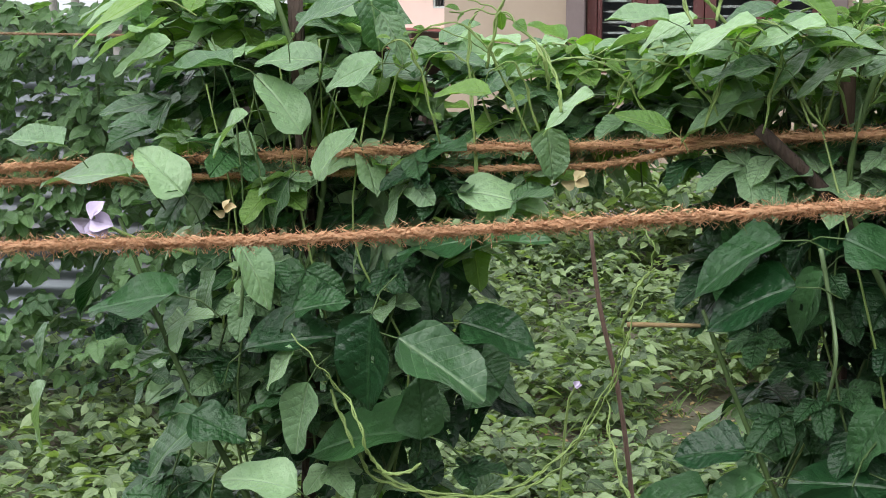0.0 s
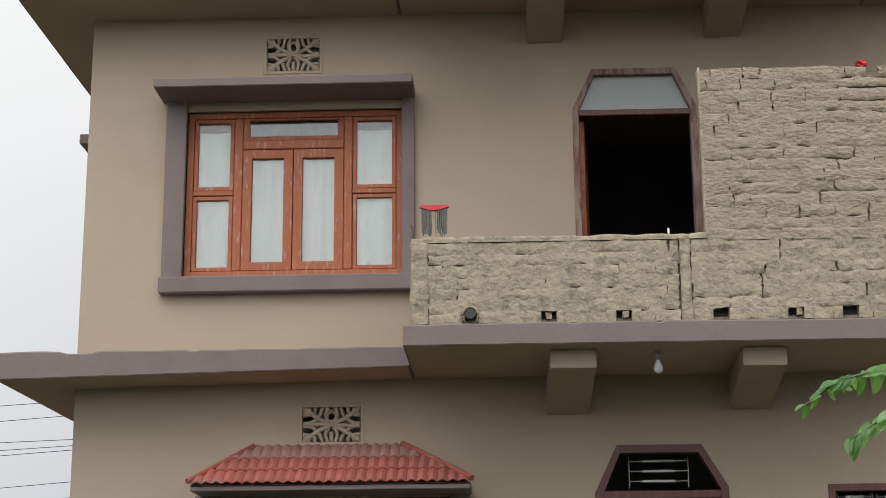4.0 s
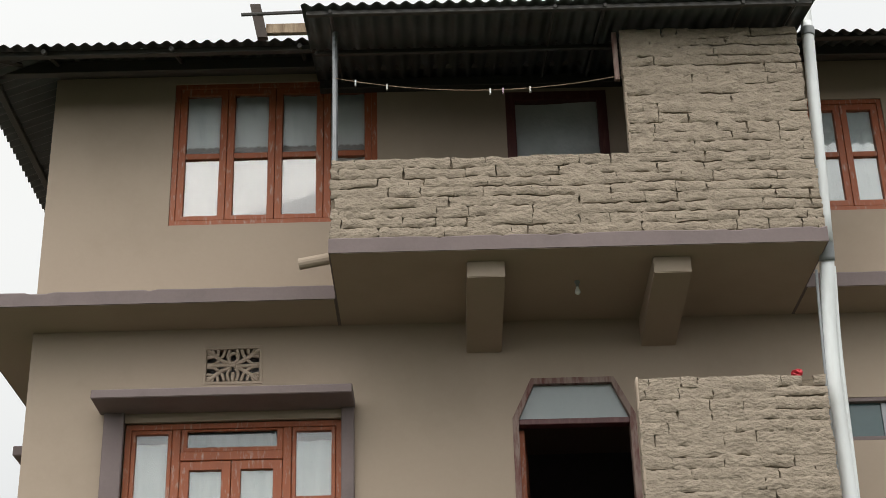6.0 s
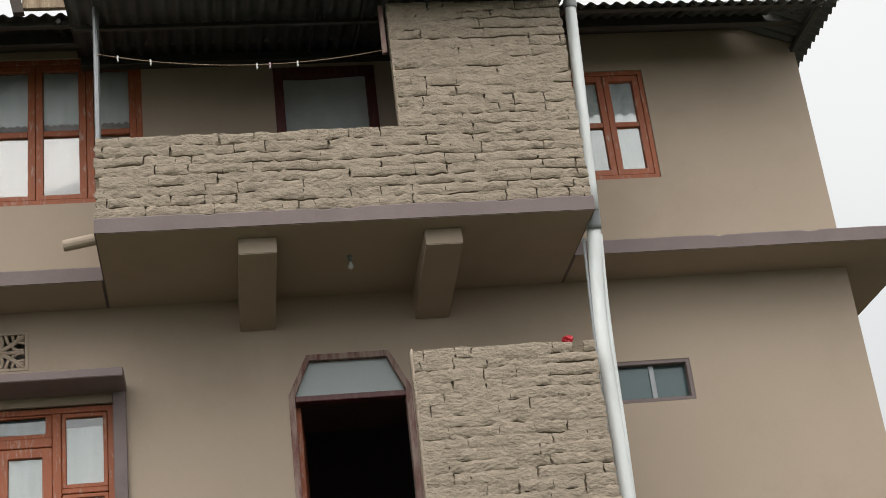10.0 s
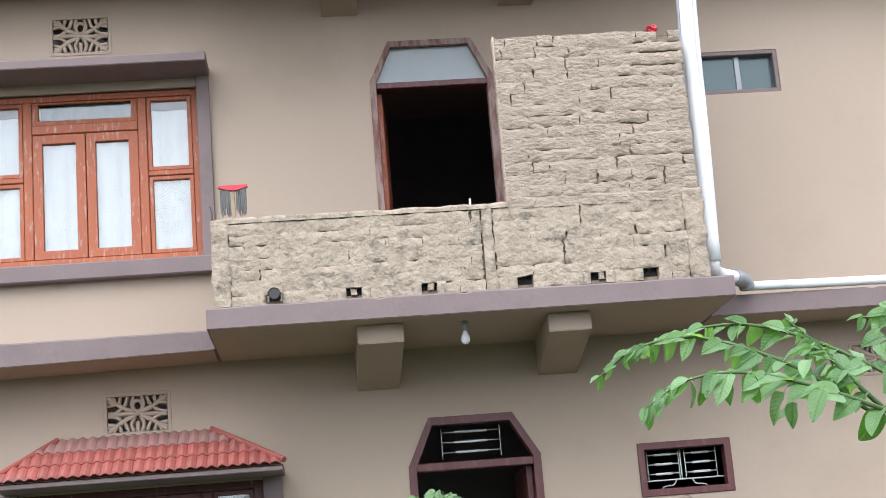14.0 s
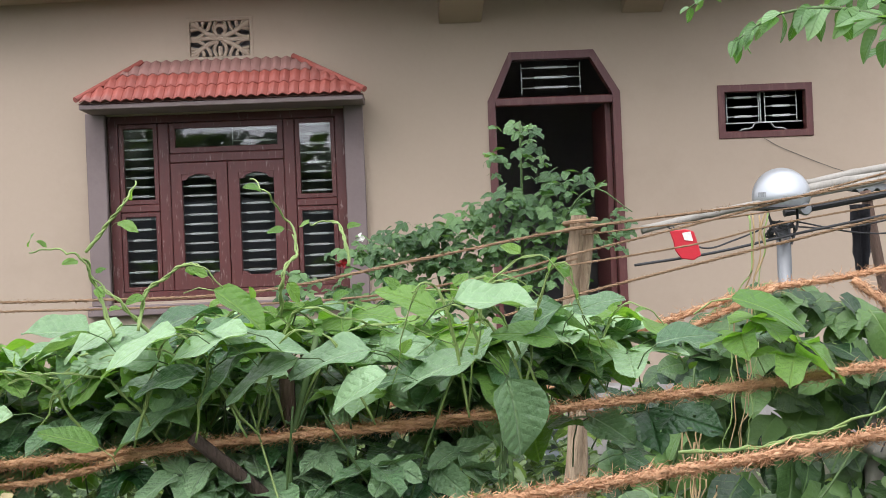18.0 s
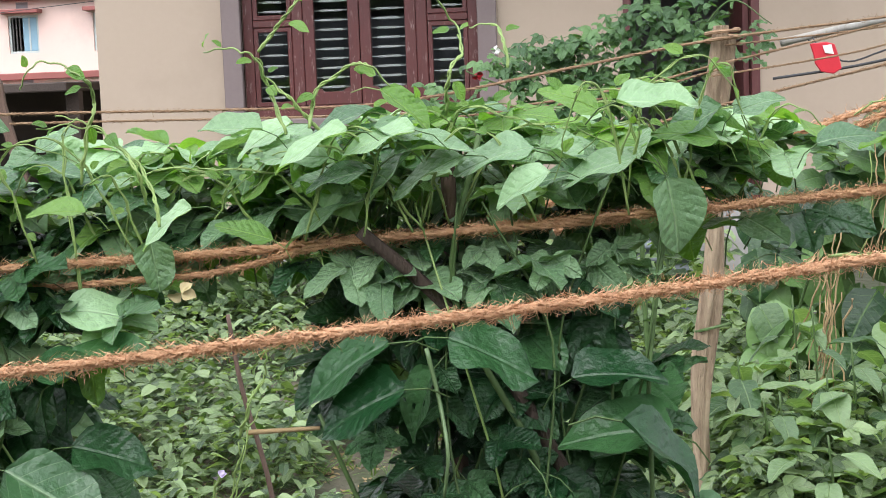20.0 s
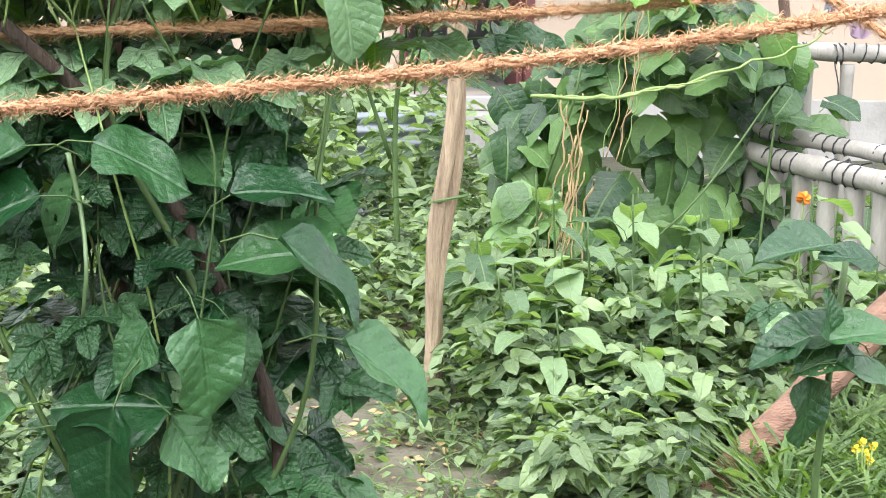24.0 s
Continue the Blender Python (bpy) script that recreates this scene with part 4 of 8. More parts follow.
def tile_mesh(w, ln, mat):
    """A curved roll tile; x across, y up the slope."""
    bm = bmesh.new()
    n = 8
    rows = []
    for y, lift in ((0, 0.018), (ln, 0.002)):
        top = [bm.verts.new((w * (i / n - 0.5), y, lift + 0.009 * math.cos((i / n - 0.5) * 2 * math.pi))) for i in range(n + 1)]
        bot = [bm.verts.new((v.co.x, y, v.co.z - 0.012)) for v in top]
        rows.append((top, bot))
    (ta, ba), (tb, bb) = rows
    for i in range(n):
        bm.faces.new((ta[i], ta[i + 1], tb[i + 1], tb[i]))
        bm.faces.new((ba[i + 1], ba[i], bb[i], bb[i + 1]))
        bm.faces.new((ba[i], ba[i + 1], ta[i + 1], ta[i]))
    bm.faces.new((ba[0], ta[0], tb[0], bb[0]))
    bm.faces.new((ta[n], ba[n], bb[n], tb[n]))
    return mesh_of("tile", bm, mat, soft=True)


slope = math.atan2(RZ - EZ + 0.015, F - EY)
LEN = math.hypot(RZ - EZ + 0.015, F - EY)
TW = 0.0765
for r, mat in enumerate((TILE_RED, TILE_RED, TILE_FADED)):
    me = tile_mesh(TW, LEN / 3 + 0.025, mat)
    k = r / 3
    xa, xb = -2.36 + 0.41 * k, -0.262 - 0.555 * k
    for i in range(math.ceil((xa + 1.311) / TW), math.floor((xb + 1.311) / TW) + 1):     # the rolls run on from course to course
        x = -1.311 + i * TW
        m = Matrix.Translation((x, EY - 0.03 + (F - EY) * k, EZ - 0.002 + (RZ - EZ) * k)) @ Matrix.Rotation(slope, 4, 'X')
        near = [h for h, s in ((((-2.375, EY - 0.015), (-1.955, F - 0.02)), 1), (((-0.25, EY - 0.015), (-0.80, F - 0.02)), -1))
                if s * (x - s * TW - h[0][0] - (h[1][0] - h[0][0]) * (k + 0.4)) < 0]
        if not near:
            share("tile", me, hood, m)
            continue
        b = bmesh.new()
        b.from_mesh(me)
        b.transform(m)
        for h in near:     # a tile cut along the hip
            a0, a1 = Vector((*h[0], 0)), Vector((*h[1], 0))
            nrm = Vector((0, 0, 1)).cross(a1 - a0).normalized()
            if nrm.x > 0 and h[0][0] < -1 or nrm.x < 0 and h[0][0] > -1:
                nrm = -nrm
            bmesh.ops.bisect_plane(b, geom=b.verts[:] + b.edges[:] + b.faces[:], plane_co=a0, plane_no=nrm, clear_outer=True)
        if len(b.faces):
            part("tile", b, mat, hood)
        else:
            b.free()
bm = bmesh.new()
tube(bm, [(-2.375, EY - 0.015, 2.754), (-2.17, EY + 0.235, 2.912), (-1.955, F - 0.02, RZ + 0.015)], 0.023, 8)
part("hip_tile", bm, TILE_RED, hood)
bm = bmesh.new()
tube(bm, [(-0.25, EY - 0.015, 2.754), (-0.52, EY + 0.235, 2.917), (-0.80, F - 0.02, RZ + 0.02)], 0.023, 8)
part("hip_tile", bm, TILE_RED, hood)


# first-floor window: orange-red, white lace behind the glass, peeling sills
x0, x1, z0, z1 = WIN2
ya, yb = F + 0.05, F + 0.13
w2 = window("window", ring(bmesh.new(), x0, x1, z0, z1, ya, yb, 0.05), WOOD_ORANGE, "orange-red wooden window with white lace curtains and flaking paint")
ML, MR = -2.15, -1.245
part("mullion", boxes((ML - 0.035, ML + 0.035, ya, yb, z0 + 0.051, z1 - 0.051), bevel=0.006), WOOD_ORANGE, w2)
part("mullion", boxes((MR - 0.035, MR + 0.035, ya, yb, z0 + 0.051, z1 - 0.051), bevel=0.006), WOOD_ORANGE, w2)
part("transom_rail", boxes((ML + 0.036, MR - 0.036, ya - 0.006, yb, 5.523, 5.60), bevel=0.006), WOOD_ORANGE, w2)
for a, b in ((x0 + 0.051, ML - 0.036), (MR + 0.036, x1 - 0.051)):
    part("cross_rail", boxes((a, b, ya, yb, 5.132, 5.174), bevel=0.006), WOOD_ORANGE, w2)
    for za, zb in ((z0 + 0.051, 5.131), (5.175, z1 - 0.051)):
        s = part("casement", ring(bmesh.new(), a + 0.002, b - 0.002, za + 0.002, zb - 0.002, ya + 0.01, yb - 0.015, 0.033), WOOD_ORANGE, w2)
        glaze(s, a + 0.034, b - 0.034, za + 0.034, zb - 0.034, ya + 0.03)
        hung_cloth(w2, a + 0.036, b - 0.036, za + 0.036, zb - (0.11 if zb > 5.5 else 0.036), ya + 0.047, CURTAIN, 1.6, 0.008, seed=a + za)
s = part("fanlight", ring(bmesh.new(), ML + 0.037, MR - 0.037, 5.602, z1 - 0.053, ya + 0.01, yb - 0.015, 0.05, bottom=0.036, top=0.016), WOOD_ORANGE, w2)
glaze(s, ML + 0.086, MR - 0.086, 5.637, z1 - 0.068, ya + 0.03)
hung_cloth(w2, ML + 0.088, MR - 0.088, 5.639, z1 - 0.070, ya + 0.05, BLUE_CURTAIN, 6, 0.008)
MM = (ML + MR) / 2
for a, b in ((ML + 0.038, MM - 0.003), (MM + 0.003, MR - 0.038)):
    s = part("shutter", ring(bmesh.new(), a, b, z0 + 0.053, 5.520, ya + 0.005, yb - 0.015, 0.075, bottom=0.07, top=0.075), WOOD_ORANGE, w2)
    glaze(s, a + 0.074, b - 0.074, z0 + 0.122, 5.446, ya + 0.035)
    hung_cloth(w2, a + 0.076, b - 0.076, z0 + 0.124, 5.444, ya + 0.052, CURTAIN, 1.8, 0.008, seed=a)
for side_box in ((x0 - 0.165, x0, F - 0.05, F + 0.05, z0 - 0.02, 5.975), (x1, x1 + 0.105, F - 0.05, F + 0.05, z0 - 0.02, 5.975)):
    part("surround", boxes(side_box, bevel=0.006), TRIM, w2, "mauve-grey plaster surround")
part("lintel", boxes((x0, x1, F + 0.03, F + 0.05, z1, 5.975)), PLASTER, w2)
part("sill", boxes((x0 - 0.175, x1 + 0.105, F - 0.10, F + 0.05, z0 - 0.155, z0 - 0.021), bevel=0.01), TRIM, w2, "mauve-grey plaster sill")
part("hood", boxes((x0 - 0.205, x1 + 0.11, F - 0.40, F - 0.002, 5.915, 5.990), bevel=0.008), TRIM, house, "flat concrete window hood")

# top-floor window: four casements with scalloped valances
x0, x1, z0, z1 = WIN3
ya, yb = F + 0.012, F + 0.09
w3 = window("window", ring(bmesh.new(), x0, x1, z0, z1, ya, yb, 0.05), WOOD_ORANGE, "orange-red wooden window of four casements with white valances")
cw = (x1 - x0 - 0.10) / 4
for i in range(4):
    a, b = x0 + 0.05 + i * cw + 0.002, x0 + 0.05 + (i + 1) * cw - 0.002
    s = part("casement", ring(bmesh.new(), a, b, z0 + 0.052, z1 - 0.052, ya + 0.006, yb - 0.01, 0.062, bottom=0.045), WOOD_ORANGE, w3)
    part("cross_rail", boxes((a + 0.063, b - 0.063, ya + 0.01, yb - 0.012, 8.305, 8.36), bevel=0.004), WOOD_ORANGE, s)
    glaze(s, a + 0.062, b - 0.062, z0 + 0.097, z1 - 0.115, ya + 0.035)
    hung_cloth(w3, a + 0.064, b - 0.064, z0 + 0.099, 8.304, ya + 0.05, CURTAIN_PLAIN, 1.2, 0.006, seed=i)
    hung_cloth(w3, a + 0.064, b - 0.064, 8.42, z1 - 0.118, ya + 0.05, VALANCE, 2.0, 0.006, scallop=0.025, name="valance", seed=i * 2)
    hung_cloth(w3, a + 0.064, b - 0.064, 8.361, 8.52, ya + 0.062, CURTAIN_PLAIN, 1.0, 0.003, seed=i)

# top-floor small window beside the pipe
x0, x1, z0, z1 = WIN3R
w4 = window("window", ring(bmesh.new(), x0, x1, z0, z1, ya, yb, 0.045), WOOD_ORANGE, "small orange-red wooden window with pale patterned curtains")
cw = (x1 - x0 - 0.09) / 2
for i in range(2):
    a, b = x0 + 0.045 + i * cw + 0.002, x0 + 0.045 + (i + 1) * cw - 0.002
    s = part("casement", ring(bmesh.new(), a, b, z0 + 0.047, z1 - 0.047, ya + 0.006, yb - 0.01, 0.058), WOOD_ORANGE, w4)
    part("cross_rail", boxes((a + 0.059, b - 0.059, ya + 0.01, yb - 0.012, 8.17, 8.22), bevel=0.004), WOOD_ORANGE, s)
    glaze(s, a + 0.058, b - 0.058, z0 + 0.104, z1 - 0.104, ya + 0.035)
    hung_cloth(w4, a + 0.06, b - 0.06, z0 + 0.106, z1 - 0.106, ya + 0.052, CURTAIN, 1.2, 0.006, seed=i + 4)

# bathroom window of the first floor
x0, x1, z0, z1 = WIN2R
w5 = window("window", ring(bmesh.new(), x0, x1, z0, z1, F + 0.004, F + 0.11, 0.035), TRIM, "small sliding window of dark teal glass in a grey frame")
xm = (x0 + x1) / 2
part("pane", boxes((x0 + 0.036, xm + 0.02, F + 0.06, F + 0.066, z0 + 0.036, z1 - 0.036)), TEAL_GLASS, w5)
part("pane", boxes((xm + 0.01, x1 - 0.036, F + 0.075, F + 0.081, z0 + 0.036, z1 - 0.036)), TEAL_GLASS, w5)
part("stile", boxes((xm - 0.015, xm + 0.03, F + 0.045, F + 0.059, z0 + 0.036, z1 - 0.036), bevel=0.003), GALV, w5)

# small barred opening of the ground floor
x0, x1, z0, z1 = WIN1R
w6 = window("window", ring(bmesh.new(), x0, x1, z0, z1, F - 0.012, F + 0.09, 0.055), WOOD_DARK, "small maroon-framed opening with a white iron grille")
xm = (x0 + x1) / 2
for a, b in ((x0 + 0.09, xm - 0.03), (xm + 0.02, x1 - 0.10)):
    grille(w6, a, b, z0 + 0.13, z1 - 0.06, F + 0.10, 0.07)
bm = bmesh.new()
tube(bm, [(x0 + 0.06, F + 0.1, z0 + 0.125), (x1 - 0.06, F + 0.1, z0 + 0.125)], 0.006, 6)
for sgn in (-1, 1):
    tube(bm, bend([(xm + sgn * 0.06, F + 0.1, z0 + 0.125), (xm + sgn * 0.09, F + 0.1, z0 + 0.085), (xm + sgn * 0.16, F + 0.1, z0 + 0.075), (xm + sgn * 0.20, F + 0.1, z0 + 0.045)], 4), 0.005, 6)
tube(bm, [(xm - 0.015, F + 0.1, z0 + 0.12), (xm - 0.015, F + 0.1, z1 - 0.05)], 0.005, 6)
part("scrolled_rail", bm, IRON_WHITE, w6)


def splayed_frame(x0, x1, xi0, xi1, zb, zs, zr, zt, y0, y1, w):
    """A door frame whose head is cut off slantwise at both corners."""
    outer = [(x0, zb), (x0, zs), (xi0, zt), (xi1, zt), (x1, zr), (x1, zb)]
    k = w * 0.55
    inner = [(x0 + w, zb), (x0 + w, zs - k * 0.4), (xi0 + k * 0.75, zt - w), (xi1 - k * 0.75, zt - w), (x1 - w, zr - k * 0.4), (x1 - w, zb)]
    bm = bmesh.new()
    for i in range(5):
        q = [outer[i], outer[i + 1], inner[i + 1], inner[i]]
        t = bmesh.new()
        prism(t, q, y0, y1)
        merge(bm, t)
    bmesh.ops.remove_doubles(bm, verts=bm.verts[:], dist=0.0005)
    return bm


x0, x1, z0, z1 = DOOR1
d1 = part("door", splayed_frame(x0, x1, 0.857, 1.508, z0, 2.672, 2.713, z1, F - 0.015, F + 0.10, 0.06), WOOD_DARK, house, "open doorway in a maroon wooden frame with a splayed fanlight")
part("transom_rail", boxes((x0 + 0.06, x1 - 0.06, F - 0.012, F + 0.09, 2.632, 2.695), bevel=0.006), WOOD_DARK, d1)
grille(d1, 0.96, 1.42, 2.735, 2.97, F + 0.17, 0.078)
part("door_leaf", boxes((x1 - 0.11, x1 - 0.062, F + 0.11, F + 0.95, z0 + 0.01, 2.64), bevel=0.005), WOOD_DARK, d1)
x0, x1, z0, z1 = DOOR2
d2 = part("door", splayed_frame(x0, x1, 0.762, 1.443, z0, 5.795, 5.81, z1, F - 0.015, F + 0.10, 0.05), WOOD_WORN, house, "open balcony doorway in a bleached, flaking frame with a frosted fanlight")
part("transom_rail", boxes((x0 + 0.05, x1 - 0.05, F - 0.012, F + 0.09, 5.735, 5.785), bevel=0.006), WOOD_DARK, d2)
part("fanlight", prism(bmesh.new(), [(x0 + 0.05, 5.787), (x1 - 0.05, 5.787), (1.43, 6.09), (0.778, 6.09)], F + 0.04, F + 0.046), FROST, d2)
bm = boxes((0, 0.045, 0, 0.82, z0 + 0.01, 5.73), bevel=0.005)
bm.transform(Matrix.Translation((x0 + 0.053, F + 0.11, 0)) @ Matrix.Rotation(radians(-5), 4, 'Z'))
part("door_leaf", bm, WOOD_ORANGE, d2)
x0, x1, z0, z1 = DOOR3
d3 = part("door", ring(bmesh.new(), x0, x1, z0, z1, F - 0.01, F + 0.09, 0.085, bottom=0.06), WOOD_DARK, house, "maroon door frame hung with crinkled grey plastic film")
hung_cloth(d3, x0 + 0.086, x1 - 0.086, z0 + 0.07, z1 - 0.09, F + 0.06, FILM, 0.8, 0.016, name="plastic_film")


def lattice(opening, label):
    """A cast cement ventilator with a leafy fretwork."""
    x0, x1, z0, z1 = opening
    v = part("ventilator", ring(bmesh.new(), x0, x1, z0, z1, F - 0.006, F + 0.05, 0.028), PLASTER, house, label)
    cx, cz = (x0 + x1) / 2, (z0 + z1) / 2
    hx, hz = (x1 - x0) / 2 - 0.026, (z1 - z0) / 2 - 0.026

    def rib(pts, r=0.0085):
        bm = bmesh.new()
        tube(bm, bend([(cx + a * hx, 0, cz + b * hz) for a, b in pts], 4), r * 1.75, 6)
        for q in bm.verts:      # cast flat
            q.co.y = F + 0.012 + q.co.y * 0.6
        part("rib", bm, PLASTER, v, soft=True)

    for sx in (-1, 1):
        for sz in (-1, 1):
            rib([(0.08 * sx, 0.1 * sz), (0.45 * sx, 0.35 * sz), (0.98 * sx, 0.98 * sz)], 0.011)
            rib([(0.3 * sx, 0.98 * sz), (0.42 * sx, 0.5 * sz), (0.7 * sx, 0.12 * sz), (0.98 * sx, 0.08 * sz)])
            rib([(0.55 * sx, 0.98 * sz), (0.6 * sx, 0.66 * sz), (0.98 * sx, 0.5 * sz)])
            rib([(0.12 * sx, 0.98 * sz), (0.2 * sx, 0.55 * sz), (0.08 * sx, 0.1 * sz)])
            rib([(0.78 * sx, 0.98 * sz), (0.72 * sx, 0.75 * sz)], 0.007)
            rib([(0.98 * sx, 0.72 * sz), (0.78 * sx, 0.7 * sz)], 0.007)
    rib([(-0.98, 0), (-0.4, 0.04), (0, 0), (0.4, -0.04), (0.98, 0)], 0.010)
    rib([(0, -0.98), (0, -0.4)], 0.010)
    n = 10
    rib([(0.17 * math.cos(2 * math.pi * i / n), 0.45 + 0.3 * math.sin(2 * math.pi * i / n)) for i in range(n + 1)], 0.009)
    part("shaft_back", boxes((x0 + 0.002, x1 - 0.002, F + 0.20, F + 0.215, z0 + 0.002, z1 - 0.002)), DARK_ROOM, v)


lattice(VENT1, "beige cast cement ventilator with leafy fretwork")
lattice(VENT2, "beige cast cement ventilator with leafy fretwork")
lattice(VENT3, "beige cast cement ventilator with leafy fretwork")

# ---- roofs of corrugated tin ----
EX0, EX1, EY0, EY1, EZ0, PITCH = XL - 0.60, XR + 0.15, 11.05, BACK + 0.93, 8.915, 0.382


def hip_sheet(side):
    """One corrugated slope of the hipped roof; its waves run along its eave."""
    bm = bmesh.new()
    along = (EX0, EX1) if side in "fb" else (EY0, EY1)
    n = int((along[1] - along[0]) / 0.115 * 8)
    deep = (EY1 - EY0) / 2
    for off in (0, -0.004):
        cols = []
        for i in range(n + 1):
            s = along[0] + (along[1] - along[0]) * i / n
            reach = min(s - along[0], along[1] - s, deep)
            w = 0.017 * math.sin(2 * math.pi * (s - along[0]) / 0.115)
            col = []
            for d in (0.0, min(0.45, reach), min(0.95, reach), reach):
                z = EZ0 + PITCH * d + w + off
                if side == "f":      # its eave dips towards one end
                    z -= 0.0115 * max(0.0, s + 0.4) * (1 - d / deep)
                col.append(bm.verts.new({"f": (s, EY0 + d, z), "b": (s, EY1 - d, z), "l": (EX0 + d, s, z), "r": (EX1 - d, s, z)}[side]))
            cols.append(col)
        for p, q in zip(cols, cols[1:]):
            for j in range(3):
                bm.faces.new((p[j], q[j], q[j + 1], p[j + 1]))
    bmesh.ops.remove_doubles(bm, verts=bm.verts[:], dist=0.0002)
    return bm


roof = part("roof", hip_sheet("f"), ROOF_TIN, house, "weathered grey corrugated tin hip roof", soft=True)
for side in "blr":
    part("roof_slope", hip_sheet(side), ROOF_TIN, roof, soft=True)
for xa in (EX0 + 0.13, EX1 - 0.19):
    part("eave_beam", boxes((xa, xa + 0.06, 11.24, BACK + 0.6, 8.885, 8.935), bevel=0.004), STEEL, roof)
for xa, xb in ((EX0 + 0.05, XL + 0.03), (EX1 - 0.05, XR - 0.03)):
    part("hip_rafter", tube(bmesh.new(), [(xa, 11.12, 8.90), (xb, 11.95, 9.20)], 0.03, 6), STEEL, roof)
part("eave_beam", boxes((EX0 + 0.15, EX1 - 0.15, 11.17, 11.23, 8.885, 8.935), bevel=0.004), STEEL, roof)
part("eave_beam", boxes((EX0 + 0.15, EX1 - 0.15, 11.60, 11.68, 8.985, 9.10), bevel=0.004), STEEL, roof)
part("eave_beam", boxes((XL, XR, F - 0.075, F - 0.015, 9.14, 9.225), bevel=0.004), STEEL, roof)
for i in range(9):
    x = XL + 0.1 + i * 1.09
    bm = bmesh.new()
    tube(bm, [(x, 11.10, 8.885), (x, F - 0.01, 9.20)], 0.022, 6)
    part("rafter", bm, STEEL, roof)
porch = part("porch_roof", wavy(bmesh.new(), -1.02, 3.09, 0.115, 0.017, [(10.2, 8.672), (11.0, 8.84), (F - 0.03, 9.05)]), ROOF_TIN, house, "grey corrugated tin porch roof over the top balcony", soft=True)
part("purlin", boxes((-0.98, 3.05, 10.26, 10.30, 8.615, 8.655), bevel=0.004), STEEL, porch)
part("purlin", boxes((-0.98, 3.05, 11.1, 11.14, 8.79, 8.83), bevel=0.004), STEEL, porch)
part("wall_beam", boxes((-1.0, 3.07, F - 0.10, F - 0.004, 8.93, 9.03), bevel=0.006), STEEL, porch)
for x in (-0.79, 1.0, 1.4, 2.5, 2.93):
    bm = bmesh.new()
    tube(bm, [(x, 10.24, 8.635), (x, F - 0.1, 9.0)], 0.016, 6)
    part("rafter", bm, STEEL, porch)
bm = bmesh.new()
tube(bm, [(-0.775, uf + 0.05, 7.45), (-0.775, uf + 0.05, 8.70)], 0.024, 10)
part("post", bm, GALV, porch, "grey steel pipe post")
part("line_post", boxes((1.482, 1.522, uf + 0.03, uf + 0.07, 8.18, 8.635), bevel=0.004), WOOD_WORN, porch, "short faded maroon timber upright")
# timber stop and rods on the roof edge
rack = empty("roof_rack", (-1.35, 11.0, 8.9), "dark steel rack with a plank at the roof edge", "rack")
bm = bmesh.new()
prism(bm, [(-1.46, 8.90), (-1.37, 8.90), (-1.44, 9.235), (-1.53, 9.235)], 10.98, 11.04)
part("upright", bm, SHED_DARK, rack)
bm = bmesh.new()
tube(bm, [(-1.60, 10.99, 9.135), (-0.95, 10.95, 9.125)], 0.016, 6)
part("rod", bm, STEEL, rack)
part("rod", tube(bmesh.new(), [(-1.40, 11.4, 9.11), (-0.95, 11.4, 9.10)], 0.014, 6), STEEL, rack)
part("plank", boxes((-1.39, -0.93, 11.0, 11.05, 8.95, 9.045), bevel=0.004), PALE_WOOD, rack, "pale bleached plank")

# ---- small things on the house ----
bm = bmesh.new()
tube(bm, bend([(3.19, 10.75, 9.80), (3.125, 10.75, 8.75)], 4), 0.046, 14)
pipe = part("waste_pipe", bm, PVC)
tagged(pipe, "white plastic waste pipe running down the house wall beside the balconies", "pipe")
for pts, r, mat, nm in (
        ([(3.125, 10.75, 8.75), (3.085, 10.75, 7.9), (3.03, 10.77, 6.75)], 0.05, PVC, "pipe_length"),
        ([(3.03, 10.80, 6.78), (3.035, 10.85, 6.62)], 0.06, PVC_GREY, "joint"),
        ([(3.035, 10.86, 6.64), (2.975, 10.9, 5.85), (2.96, 10.9, 4.8), (2.952, 10.9, 3.90)], 0.057, PVC, "pipe_length"),
        ([(3.09, 10.92, 6.60), (3.045, 10.93, 5.85), (3.02, 10.93, 4.8), (2.99, 10.93, 3.9)], 0.024, PVC, "pipe_length"),
        ([(3.125, 10.75, 8.70), (3.121, 10.75, 8.62)], 0.057, PVC_GREY, "joint"),
        ([(2.94, 10.86, 6.55), (2.905, 10.9, 5.5), (2.90, 10.9, 4.4)], 0.012, PVC_GREY, "pipe_length"),
        ([(2.952, 10.9, 3.93), (2.955, 10.93, 3.86), (3.02, 11.05, 3.84), (3.2, 11.25, 3.84)], 0.05, PVC, "elbow"),
        ([(3.18, 11.22, 3.84), (3.28, 11.33, 3.83), (3.31, 11.37, 3.79)], 0.06, PVC_GREY, "joint"),
        ([(3.30, 11.40, 3.80), (4.4, 11.44, 3.79), (XR + 0.4, 11.46, 3.785)], 0.036, PVC, "pipe_length")):
    b = bmesh.new()
    tube(b, bend(pts, 5), r, 14)
    part(nm, b, mat, pipe, soft=True)
b = bmesh.new()
tube(b, [(3.19, 10.75, 9.80), (3.195, 10.75, 9.84)], 0.052, 14)
part("collar", b, PVC, pipe)


